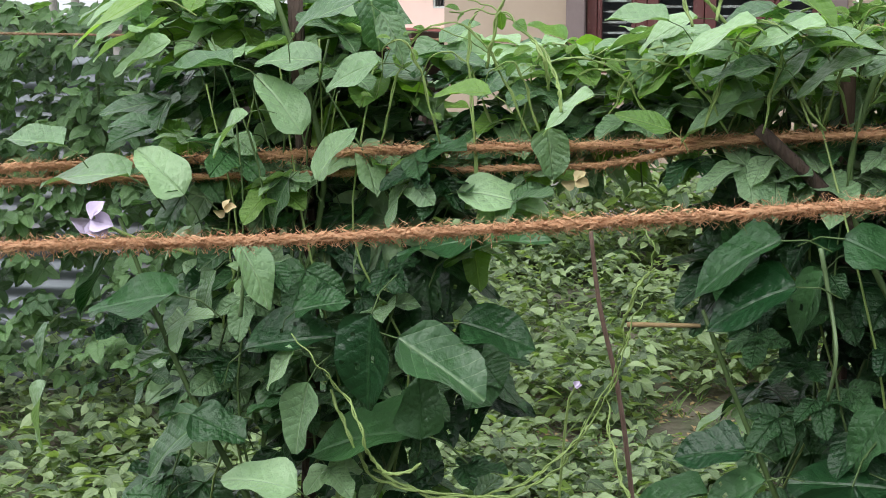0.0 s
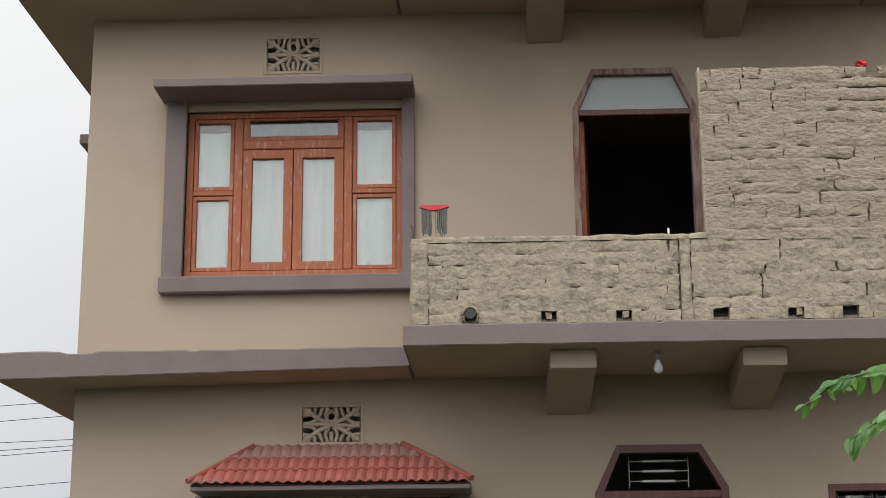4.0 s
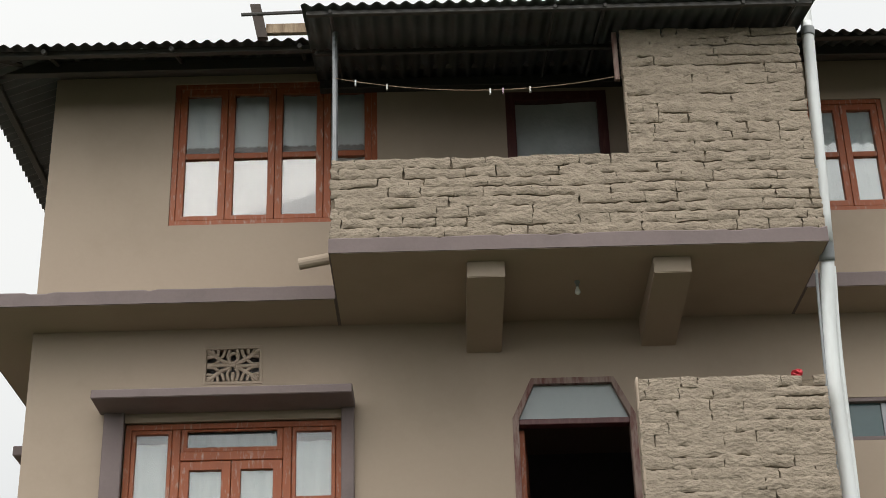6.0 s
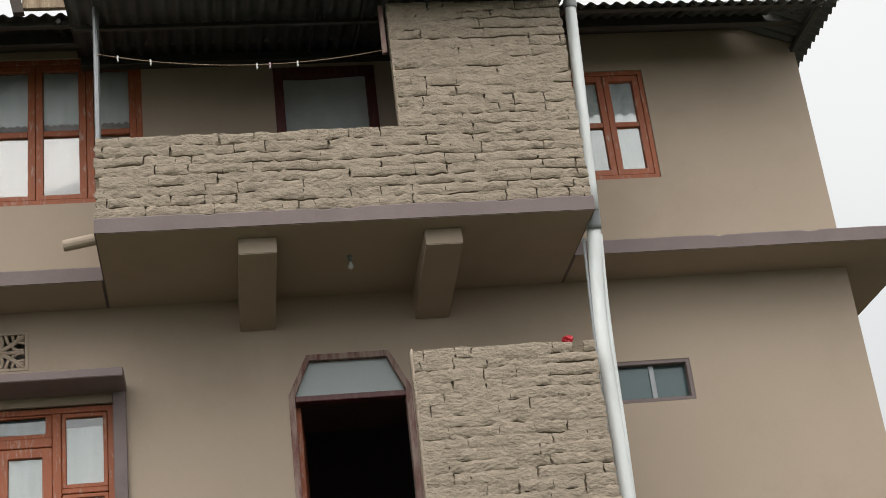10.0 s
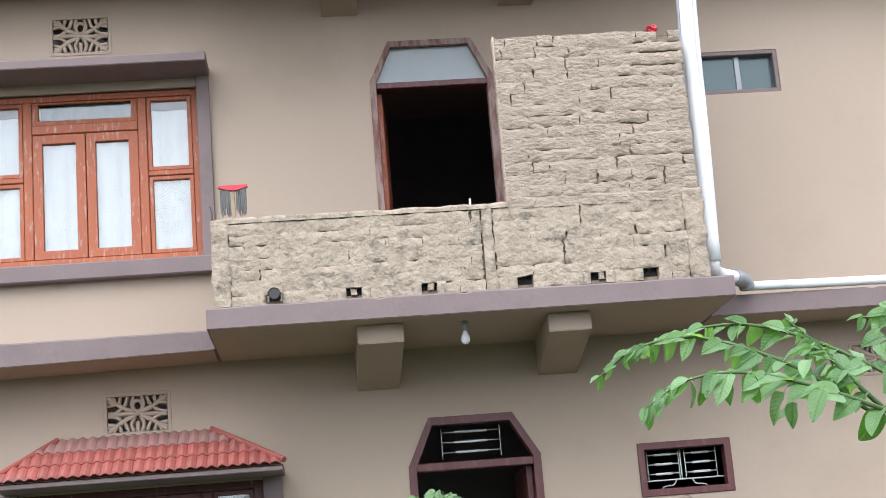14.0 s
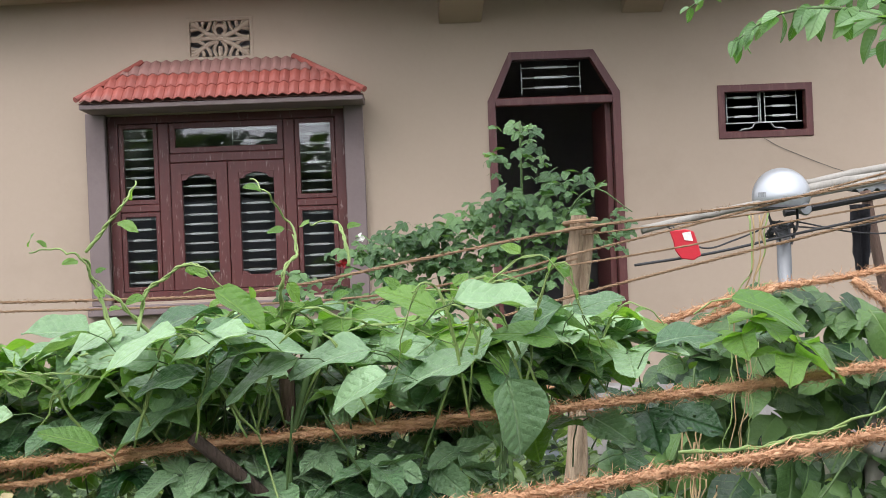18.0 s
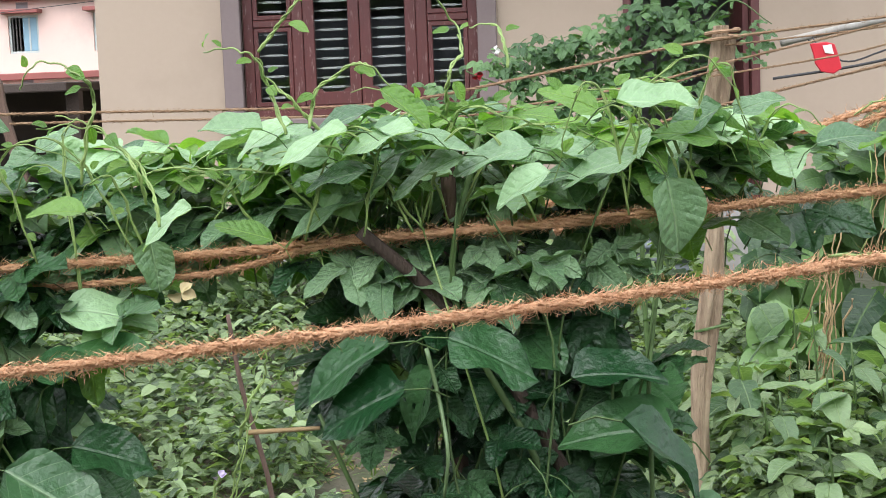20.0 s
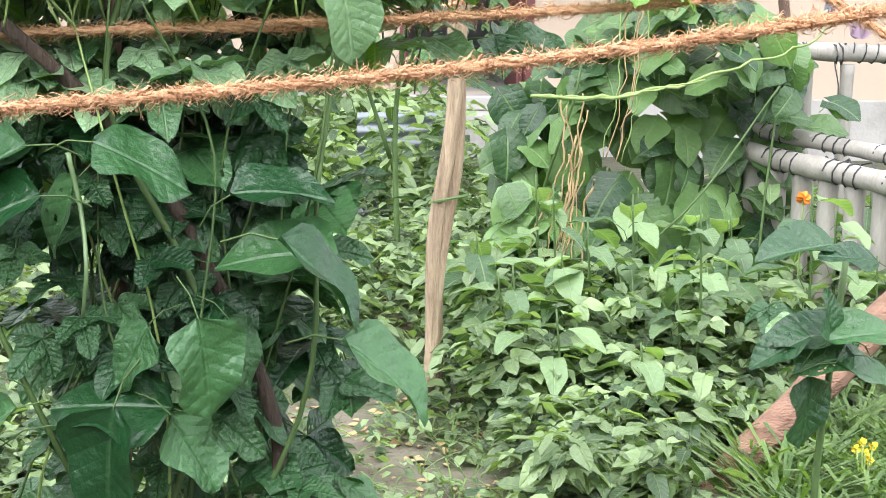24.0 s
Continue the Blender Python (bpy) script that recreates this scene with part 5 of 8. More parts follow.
def bulb(x, y, z, label, size=1.0):
    ob = empty("light_bulb", (x, y, z), label, "light bulb")
    b = bmesh.new()
    tube(b, [(x, y, z), (x, y, z - 0.025 * size), (x, y, z - 0.03 * size), (x, y, z - 0.07 * size)], [0.032 * size, 0.03 * size, 0.02 * size, 0.018 * size], 12)
    part("holder", b, PVC_GREY, ob)
    b = bmesh.new()
    zz = [0.068, 0.085, 0.105, 0.13, 0.15, 0.163, 0.168]
    rr = [0.014, 0.018, 0.028, 0.034, 0.03, 0.016, 0.004]
    tube(b, [(x, y, z - k * size) for k in zz], [k * size for k in rr], 14)
    part("glass", b, BULB, ob, soft=True)


bulb(1.10, 10.95, Z1 - 0.001, "white light bulb under the first-floor balcony")
bulb(1.12, 11.2, Z2 - 0.001, "small unlit light bulb under the top balcony", 0.7)

# upturned brush on the parapet
bx, by, bz = -0.485, 10.72, 4.39
brush = empty("brush", (bx, by, bz), "upturned brush with red head and grey bristles on the parapet", "brush")
b = bmesh.new()
tube(b, [(bx + 0.01, by, bz - 0.3), (bx, by, bz + 0.215)], 0.011, 8)
part("handle", b, PALE_WOOD, brush)
part("head", prism(bmesh.new(), [(bx - 0.105, bz + 0.228), (bx - 0.03, bz + 0.205), (bx + 0.03, bz + 0.205), (bx + 0.105, bz + 0.228), (bx + 0.10, bz + 0.242), (bx - 0.10, bz + 0.242)], by - 0.022, by + 0.022), RED_PLASTIC, brush)
b = bmesh.new()
rng = random.Random(4)
for i in range(90):
    sx = rng.choice((-1, 1)) * rng.uniform(0.022, 0.092)
    x = bx + sx
    ln = rng.uniform(0.13, 0.2)
    yy = by + rng.uniform(-0.018, 0.018)
    tube(b, [(x, yy, bz + 0.213), (x + rng.uniform(-0.006, 0.006), yy + rng.uniform(-0.006, 0.006), bz + 0.213 - ln)], 0.0035, 4)
part("bristles", b, STRAW, brush)
# hooked wire and a stick of chalk-white plastic on the parapet
b = bmesh.new()
tube(b, bend([(bx - 0.16, by, bz - 0.02), (bx - 0.155, by, bz + 0.05), (bx - 0.17, by, bz + 0.10)], 4), 0.005, 6)
tagged(part("bent_wire", b, STEEL), "short bent black wire on the parapet", "wire")
b = bmesh.new()
tube(b, [(1.19, yf + 0.05, 4.36), (1.19, yf + 0.05, 4.43)], 0.008, 8)
tagged(part("plastic_stub", b, PVC), "short white plastic stub on the parapet", "pipe stub")
# red rag on top of the screen
b = bmesh.new()
bmesh.ops.create_icosphere(b, subdivisions=3, radius=0.04)
for v in b.verts:
    v.co = Vector((v.co.x * 1.1, v.co.y, v.co.z * 0.7)) * (1 + 0.5 * noise.noise(v.co * 40)) + Vector((2.655, yf + 0.05, 5.645))
tagged(part("red_rag", b, RED_PLASTIC, soft=False), "crumpled red rag on top of the brick screen", "rag")

# clothes line with pegs on the top balcony
line = empty("clothes_line", (-0.775, uf + 0.05, 8.2), "thin clothes line with plastic pegs across the top balcony", "clothes line")
P0, P1 = Vector((-0.77, uf + 0.02, 8.245)), Vector((1.53, uf + 0.05, 8.225))
sag = lambda u: P0.lerp(P1, u) + Vector((0, 0, -0.5 * u * (1 - u)))
b = bmesh.new()
tube(b, [sag(i / 24) for i in range(25)], 0.004, 5)
part("cord", b, PALE_WOOD, line)
for i, (u, mat) in enumerate(((0.07, PVC), (0.18, WHITE_CLOTH), (0.54, PVC), (0.585, LILAC_CLOTH), (0.68, WHITE_CLOTH))):
    p = sag(u)
    part("peg", boxes((p.x - 0.007, p.x + 0.007, p.y - 0.012, p.y + 0.012, p.z - 0.04, p.z + 0.012), bevel=0.003), mat, line)
b = bmesh.new()
tube(b, bend([(2.8, F - 0.01, 2.31), (3.0, F - 0.01, 2.2), (3.6, F - 0.012, 1.97), (4.4, F - 0.012, 1.86)], 5), 0.0022, 5)
tagged(part("wall_cable", b, WIRE), "thin dark cable hanging along the wall", "cable")
# leaves of the bean plants that stand out: x, y, z, length, tip direction, openness, young
P1A = [
    (-1.193, 2.012, 1.452, 0.140, 200, 0.45, 1),
    (-1.118, 2.024, 1.227, 0.101, 135, 0.80, 0),
    (-1.245, 2.030, 1.221, 0.143, 180, 0.25, 0),
    (-1.129, 2.044, 1.183, 0.094, 190, 0.30, 0),
    (-0.927, 2.024, 1.328, 0.106, 120, 0.60, 0),
    (-0.925, 2.042, 1.392, 0.098, 170, 0.45, 0),
    (-0.801, 1.953, 1.374, 0.085, 200, 0.60, 0),
    (-0.857, 1.997, 1.455, 0.095, 30, 0.50, 0),
    (-0.794, 2.044, 1.444, 0.080, -80, 0.70, 0),
    (-0.852, 2.015, 1.258, 0.088, 60, 0.70, 0),
    (-0.944, 2.040, 1.185, 0.074, -120, 0.80, 0),
    (-0.988, 1.961, 1.291, 0.080, 210, 0.50, 0),
    (-1.045, 1.997, 1.377, 0.107, 180, 0.30, 0),
]
P1B = [
    (-0.941, 1.955, 1.093, 0.100, -50, 0.45, 0),
    (-0.907, 1.984, 0.993, 0.122, 20, 0.40, 0),
    (-0.858, 1.987, 1.044, 0.072, 10, 0.50, 0),
    (-0.903, 1.931, 0.963, 0.071, -140, 0.60, 0),
    (-0.778, 1.952, 0.974, 0.118, -100, 0.85, 0),
    (-0.674, 1.958, 0.971, 0.140, -30, 0.60, 0),
    (-0.610, 2.022, 1.010, 0.095, -10, 0.60, 0),
    (-0.716, 2.007, 0.898, 0.076, 90, 0.80, 0),
    (-0.876, 1.946, 0.889, 0.104, -110, 0.80, 0),
    (-0.805, 2.010, 0.858, 0.147, 180, 0.50, 0),
    (-0.936, 1.944, 0.799, 0.114, 170, 0.55, 0),
    (-1.097, 1.992, 0.829, 0.136, -150, 0.60, 0),
    (-0.999, 1.943, 0.869, 0.074, -20, 0.80, 0),
]
P1C = [
    (-1.146, 1.980, 1.039, 0.126, 190, 0.50, 0),
    (-1.073, 2.067, 1.038, 0.081, -120, 0.80, 0),
    (-1.312, 2.001, 0.951, 0.088, -110, 0.60, 0),
    (-1.325, 2.002, 0.854, 0.107, -110, 0.60, 0),
    (-1.256, 2.078, 1.054, 0.116, -130, 0.35, 0),
    (-0.618, 2.067, 1.204, 0.124, 5, 0.50, 1),
    (-0.604, 2.009, 1.139, 0.117, 10, 0.35, 0),
    (-0.548, 2.076, 1.260, 0.071, -85, 0.80, 0),
    (-1.330, 2.034, 1.264, 0.097, 170, 0.40, 0),
    (-1.158, 2.048, 1.391, 0.103, 200, 0.50, 1),
    (-0.686, 2.000, 1.137, 0.110, 190, 0.30, 0),
]
P2A = [
    (-0.314, 2.064, 1.327, 0.116, 195, 0.25, 0),
    (-0.347, 2.039, 1.414, 0.077, 160, 0.50, 0),
    (-0.389, 2.067, 1.433, 0.086, -160, 0.40, 0),
    (-0.311, 2.059, 1.376, 0.077, 170, 0.40, 0),
    (-0.212, 2.000, 1.378, 0.090, -140, 0.35, 0),
    (-0.186, 2.006, 1.435, 0.098, 0, 0.30, 0),
    (-0.157, 1.987, 1.414, 0.097, 10, 0.30, 0),
    (-0.511, 1.985, 1.327, 0.083, 200, 0.40, 0),
    (-0.649, 1.977, 1.348, 0.077, 170, 0.40, 1),
    (-0.407, 2.000, 1.309, 0.076, 160, 0.50, 1),
    (-0.761, 2.030, 1.424, 0.072, -60, 0.60, 0),
]
P2B = [
    (-0.261, 1.950, 1.084, 0.109, -167, 0.70, 0),
    (-0.187, 2.018, 1.070, 0.090, -107, 0.60, 0),
    (-0.285, 1.984, 1.131, 0.118, 203, 0.60, 0),
    (-0.087, 1.981, 1.140, 0.110, -17, 0.60, 0),
    (0.073, 2.032, 1.106, 0.105, 13, 0.45, 0),
    (-0.078, 1.998, 1.400, 0.102, 183, 0.40, 0),
    (-0.281, 1.982, 1.380, 0.080, 183, 0.40, 0),
    (-0.166, 1.998, 1.382, 0.102, 198, 0.35, 0),
    (0.058, 2.020, 1.379, 0.096, -167, 0.40, 0),
    (-0.043, 1.956, 1.361, 0.078, 203, 0.50, 0),
    (0.158, 2.048, 1.309, 0.098, -77, 0.85, 0),
    (-0.311, 1.952, 1.426, 0.101, 193, 0.35, 0),
    (0.173, 2.025, 1.418, 0.082, 163, 0.60, 1),
]
P2C = [
    (-0.108, 2.014, 0.896, 0.082, -118, 0.80, 0),
    (-0.008, 1.932, 0.902, 0.107, -83, 0.80, 0),
    (-0.128, 2.009, 0.836, 0.128, 172, 0.60, 0),
    (-0.131, 1.967, 0.772, 0.126, -98, 0.80, 0),
    (-0.028, 1.988, 0.781, 0.097, -58, 0.75, 0),
    (-0.303, 1.931, 0.885, 0.080, 192, 0.70, 0),
    (-0.273, 1.935, 0.823, 0.088, 212, 0.60, 0),
    (-0.289, 1.948, 0.747, 0.112, -128, 0.50, 0),
    (0.073, 2.026, 1.028, 0.126, 172, 0.50, 0),
    (0.132, 1.950, 1.016, 0.121, -33, 0.30, 0),
    (0.215, 2.006, 0.882, 0.127, -33, 0.40, 0),
    (-0.374, 2.023, 0.789, 0.108, 192, 0.30, 0),
    (0.028, 2.024, 0.901, 0.082, -68, 0.60, 0),
]
TOP = [
    (-0.080, 2.004, 1.400, 0.100, 182, 0.50, 0),
    (-0.337, 2.005, 1.405, 0.087, 172, 0.50, 0),
    (0.025, 2.022, 1.469, 0.079, 152, 0.70, 1),
    (0.184, 2.048, 1.428, 0.081, -148, 0.60, 1),
    (0.130, 1.981, 1.459, 0.099, 2, 0.40, 0),
    (0.492, 2.045, 1.436, 0.105, -18, 0.45, 1),
    (0.265, 2.050, 1.453, 0.066, 22, 0.50, 1),
    (0.028, 2.056, 1.370, 0.096, 172, 0.40, 0),
    (-0.227, 1.974, 1.430, 0.099, 182, 0.40, 0),
    (-0.194, 2.065, 1.463, 0.082, -38, 0.40, 1),
    (0.368, 1.979, 1.410, 0.079, 12, 0.40, 0),
    (-0.419, 2.004, 1.444, 0.081, 172, 0.40, 0),
    (-0.283, 2.031, 1.450, 0.088, 192, 0.35, 0),
]
P3A = [
    (0.857, 2.442, 0.964, 0.107, 189, 0.40, 0),
    (0.922, 2.384, 0.962, 0.079, 169, 0.50, 0),
    (0.892, 2.442, 0.702, 0.101, -91, 0.70, 0),
    (0.871, 2.405, 0.839, 0.116, 174, 0.40, 0),
    (0.893, 2.381, 0.800, 0.080, 199, 0.60, 0),
    (0.822, 2.382, 0.817, 0.088, 199, 0.50, 0),
    (0.960, 2.368, 0.786, 0.098, -21, 0.50, 0),
    (0.943, 2.358, 0.850, 0.097, 9, 0.50, 0),
    (0.891, 2.365, 0.874, 0.070, 89, 0.50, 0),
]
# tendrils and hanging pods of the bean plants
T1 = [(-0.348, 2.011, 1.434), (-0.374, 2.030, 1.501), (-0.380, 1.980, 1.537), (-0.404, 1.973, 1.546), (-0.456, 2.029, 1.547)]
T2 = [(-0.378, 2.002, 1.542), (-0.347, 1.994, 1.575), (-0.323, 1.984, 1.605), (-0.313, 2.006, 1.625)]
T3 = [(-0.303, 2.020, 1.434), (-0.331, 1.997, 1.471), (-0.361, 1.995, 1.501), (-0.379, 1.973, 1.537)]
T4 = [(-0.139, 2.025, 1.451), (-0.130, 1.972, 1.502), (-0.115, 2.000, 1.532), (-0.128, 2.020, 1.577), (-0.146, 1.978, 1.604), (-0.169, 2.014, 1.626)]
T5 = [(-0.629, 2.027, 1.377), (-0.609, 2.008, 1.454), (-0.604, 2.017, 1.492), (-0.609, 1.976, 1.521), (-0.646, 1.996, 1.537), (-0.672, 1.979, 1.532), (-0.700, 2.021, 1.503)]
T6 = [(-0.517, 1.988, 1.320), (-0.523, 1.997, 1.357), (-0.551, 2.030, 1.401), (-0.581, 2.021, 1.435), (-0.622, 2.029, 1.453), (-0.676, 1.997, 1.453)]
T7 = [(-0.316, 1.999, 1.441), (-0.303, 2.014, 1.487), (-0.264, 1.999, 1.516), (-0.234, 1.987, 1.520), (-0.208, 1.994, 1.491)]
T8 = [(-0.061, 2.279, 1.510), (-0.066, 2.293, 1.557), (-0.087, 2.329, 1.575), (-0.117, 2.328, 1.575)]
T9 = [(-0.897, 2.008, 1.521), (-0.883, 2.000, 1.590), (-0.867, 1.990, 1.636), (-0.816, 1.975, 1.680), (-0.792, 1.986, 1.708), (-0.808, 2.017, 1.728)]
T10 = [(-0.875, 2.022, 1.545), (-0.836, 1.992, 1.605), (-0.818, 2.017, 1.650), (-0.807, 2.016, 1.701)]
T11 = [(-0.688, 1.912, 0.846), (-0.724, 1.910, 0.828), (-0.758, 1.916, 0.840), (-0.766, 1.892, 0.885), (-0.797, 1.912, 0.933), (-0.829, 1.887, 0.983), (-0.866, 1.899, 1.018)]
T12 = [(-0.790, 2.016, 0.803), (-0.704, 2.011, 0.771), (-0.600, 1.988, 0.785), (-0.544, 2.027, 0.803), (-0.493, 2.009, 0.860), (-0.447, 2.005, 0.943), (-0.424, 1.971, 1.036)]
T13 = [(-0.440, 2.053, 1.021), (-0.423, 2.035, 1.072), (-0.404, 2.060, 1.101), (-0.399, 2.048, 1.142), (-0.422, 2.069, 1.170)]
T14 = [(-0.441, 2.109, 1.016), (-0.338, 2.118, 1.018)]
T15 = [(-0.652, 2.091, 1.136), (-0.675, 2.109, 1.409), (-0.652, 2.114, 1.465)]
T16 = [(-0.541, 2.020, 1.348), (-0.544, 1.991, 1.394), (-0.582, 2.021, 1.432), (-0.622, 2.022, 1.459), (-0.651, 2.011, 1.470)]
T17 = [(-1.069, 2.029, 1.550), (-1.085, 2.027, 1.615), (-1.076, 2.001, 1.661), (-1.063, 2.002, 1.708)]
T18 = [(0.454, 2.580, 1.181), (0.589, 2.620, 1.179), (0.700, 2.626, 1.200), (0.803, 2.599, 1.236), (0.898, 2.611, 1.269), (0.970, 2.613, 1.316)]
T19 = [(-0.853, 2.014, 0.916), (-0.813, 1.980, 0.853), (-0.784, 2.017, 0.790), (-0.717, 2.005, 0.778), (-0.623, 2.010, 0.781), (-0.537, 1.995, 0.825), (-0.491, 2.007, 0.876), (-0.442, 2.016, 0.967), (-0.417, 2.008, 1.045), (-0.405, 2.013, 1.074)]
T20 = [(-0.411, 1.972, 0.793), (-0.426, 1.980, 0.822), (-0.446, 1.996, 0.879), (-0.449, 2.009, 0.938), (-0.424, 1.983, 1.027)]
POD1 = [(-0.174, 1.981, 1.151), (-0.159, 1.978, 1.078), (-0.149, 1.943, 1.019), (-0.158, 1.968, 0.954)]
POD2 = [(-0.979, 1.984, 1.022), (-0.970, 1.973, 1.073), (-0.973, 1.978, 1.121)]
# ---- leaves ----
def leaf_points(width=0.62, fold=0.16, droop=0.18, wave=0.03, seed=0, nu=8, nv=4, tip=1.6, base=0.78, heart=0.0, lobe=0.0, holes=0):
    """Points (x along, y across, z), uv and faces of one leaf of length 1 with its stalk at the origin."""
    rng = random.Random(seed)
    ph = rng.uniform(0, 6)
    pts, uvs = [], []
    for i in range(nu + 1):
        u = i / nu
        k = 2 * u ** base - 1
        w = width / 2 * max(0.0, 1 - abs(k) ** 2.1) ** 0.62 * (1 + lobe * math.cos(2 * math.pi * (u - 0.2) / 0.75))
        if i == 0:
            w = 0.02
        if i == nu:
            w = 0.03
            u = 1.03
        for j in range(nv + 1):
            v = j / nv * 2 - 1
            x = u - heart * (1 - u) ** 3 * abs(v) ** 1.5 * 0.5
            y = v * w * (1 + 0.12 * math.sin(ph + 5 * u) * (1 if v > 0 else -1))
            z = fold * abs(v) * w * 2 - droop * u * u + wave * math.sin(9 * u + ph + 2.5 * v) * abs(v)
            pts.append((x, y, z))
            uvs.append((u, 0.5 + 0.5 * v * max(0.15, w / (width / 2))))
    eaten = set()
    for _ in range(holes):
        i, j = rng.randrange(2, nu - 2), rng.choice([q for q in range(1, nv - 1) if abs(q - nv / 2 + 0.5) > 0.6])
        eaten |= {(i, j)} | ({(i + rng.choice((-1, 1)), j)} if rng.random() < 0.4 else set())
    faces = [(i * (nv + 1) + j, (i + 1) * (nv + 1) + j, (i + 1) * (nv + 1) + j + 1, i * (nv + 1) + j + 1) for i in range(nu) for j in range(nv) if (i, j) not in eaten]
    return np.array(pts), np.array(uvs), faces


def mesh_from(name, pts, uvs, faces, mats, idx=None):
    me = bpy.data.meshes.new(name)
    me.from_pydata([tuple(p) for p in pts], [], faces)
    lay_uv = me.uv_layers.new(name="UVMap")
    loops = np.empty(len(me.loops), dtype=np.int32)
    me.loops.foreach_get("vertex_index", loops)
    lay_uv.data.foreach_set("uv", np.asarray(uvs, dtype=np.float32)[loops].ravel())
    for m in mats:
        me.materials.append(m)
    if idx is not None:
        me.polygons.foreach_set("material_index", np.asarray(idx, dtype=np.int32))
    smooth(me)
    return me


def stalk_points(a, b, r, sides=4):
    a, b = Vector(a), Vector(b)
    d = (b - a).normalized()
    s = d.cross(Vector((0, 0.3, 1))).normalized()
    t = d.cross(s)
    pts = [p + r * (math.cos(2 * math.pi * k / sides) * s + math.sin(2 * math.pi * k / sides) * t) for p in (a, b) for k in range(sides)]
    faces = [(k, (k + 1) % sides, sides + (k + 1) % sides, sides + k) for k in range(sides)]
    return np.array([tuple(p) for p in pts]), faces


def compose(name, pieces, stalks, leaf_mat, stalk_mat):
    """One leaf mesh of several leaflets (pts, uv, faces, matrix) and stalks (a, b, r)."""
    P, U, Q, I = [], [], [], []
    n = 0
    for pts, uvs, faces, m in pieces:
        M = np.array(m)
        P.append(pts @ M[:3, :3].T + M[:3, 3])
        U.append(uvs)
        Q += [tuple(k + n for k in f) for f in faces]
        I += [0] * len(faces)
        n += len(pts)
    for a, b, r in stalks:
        pts, faces = stalk_points(a, b, r)
        P.append(pts)
        U.append(np.full((len(pts), 2), 0.5))
        Q += [tuple(k + n for k in f) for f in faces]
        I += [1] * len(faces)
        n += len(pts)
    return mesh_from(name, np.concatenate(P), np.concatenate(U), Q, [leaf_mat, stalk_mat], I)


def single_leaf(seed, mat, **kw):
    rng = random.Random(seed)
    k = dict(width=rng.uniform(0.62, 0.78), fold=rng.uniform(0.05, 0.22), droop=rng.uniform(0.05, 0.28), wave=rng.uniform(0.02, 0.05), seed=seed)
    k.update(kw)
    p, u, f = leaf_points(**k)
    return compose("leaf", [(p, u, f, Matrix())], [((0.01, 0, 0), (-0.22, 0, -0.10), 0.010), ((-0.22, 0, -0.10), (-0.38, 0, -0.32), 0.010)], mat, VINE if mat is LEAF_YOUNG else VINE_DARK)


def triple_leaf(seed, mat, holes=0, lobe=0.1):
    """A bean leaf: three leaflets on one stalk."""
    rng = random.Random(seed)
    pieces = []
    for a, s in ((0, 1.0), (68, 0.88), (-68, 0.88)):
        p, u, f = leaf_points(rng.uniform(0.6, 0.76), rng.uniform(0.06, 0.2), rng.uniform(0.05, 0.25), rng.uniform(0.02, 0.06), rng.randrange(999), nu=22 if holes else 10, nv=12 if holes else 4, lobe=lobe * rng.uniform(0.3, 1.6), holes=holes)
        m = Matrix.Translation((0.12 if a == 0 else 0.0, 0, 0)) @ Matrix.Rotation(radians(a + rng.uniform(-14, 14)), 4, 'Z') @ Matrix.Rotation(radians(rng.uniform(-12, 25)), 4, 'Y') @ Matrix.Rotation(radians(rng.uniform(-20, 20)), 4, 'X') @ Matrix.Scale(s, 4)
        pieces.append((p, u, f, m))
    return compose("leaf", pieces, [((0.14, 0, 0), (-0.34, 0, -0.10), 0.016), ((-0.34, 0, -0.10), (-0.66, 0.05, -0.38), 0.014), ((-0.66, 0.05, -0.38), (-0.85, 0.02, -0.85), 0.014)], mat, VINE if mat is LEAF_YOUNG else VINE_DARK)


ONE = [single_leaf(100 + i, LEAF, nu=10, lobe=0.03 * (i % 4)) for i in range(8)]
ONE_SHADED_OLD = [single_leaf(150 + i, LEAF_SHADED_OLD, width=0.76 + 0.02 * (i % 5), wave=0.03 + 0.012 * (i % 4), lobe=0.05 * (i % 4), nu=26 if i % 4 == 0 else 10, nv=14 if i % 4 == 0 else 6, holes=5 if i % 4 == 0 else 0) for i in range(8)]
ONE_YOUNG = [single_leaf(200 + i, LEAF_YOUNG) for i in range(4)]
TRI = [triple_leaf(300 + i, LEAF) for i in range(9)]
TRI_SHADED_OLD = [triple_leaf(350 + i, LEAF_SHADED_OLD, 3 if i % 3 == 0 else 0, 0.14) for i in range(7)]
TRI_YOUNG = [triple_leaf(400 + i, LEAF_YOUNG) for i in range(4)]


def leaf_pose(x, y, z, length, tip, openness, jitter=0.0):
    """A pose for a leaf mesh: tip direction in degrees seen from the garden path, openness 1 facing it, 0 edge-on and flat."""
    a = radians(tip)
    d = Vector((math.cos(a), 0.0, math.sin(a)))
    perp = Vector((-d.z, 0, d.x))
    if perp.z < 0:
        perp = -perp
    if abs(perp.z) < 0.3:
        perp = Vector((perp.x * 0.5, 0, 1)).normalized()
    nrm = (Vector((0, -1, 0)) * openness + perp * math.sqrt(max(0, 1 - openness ** 2)) + Vector((0, 0, jitter))).normalized()
    side = nrm.cross(d).normalized()
    nrm = d.cross(side).normalized()
    m = Matrix((d, side, nrm)).transposed().to_4x4()
    c = Vector((x, y, z)) - d * length * 0.5
    return Matrix.Translation(c) @ m @ Matrix.Scale(length, 4)


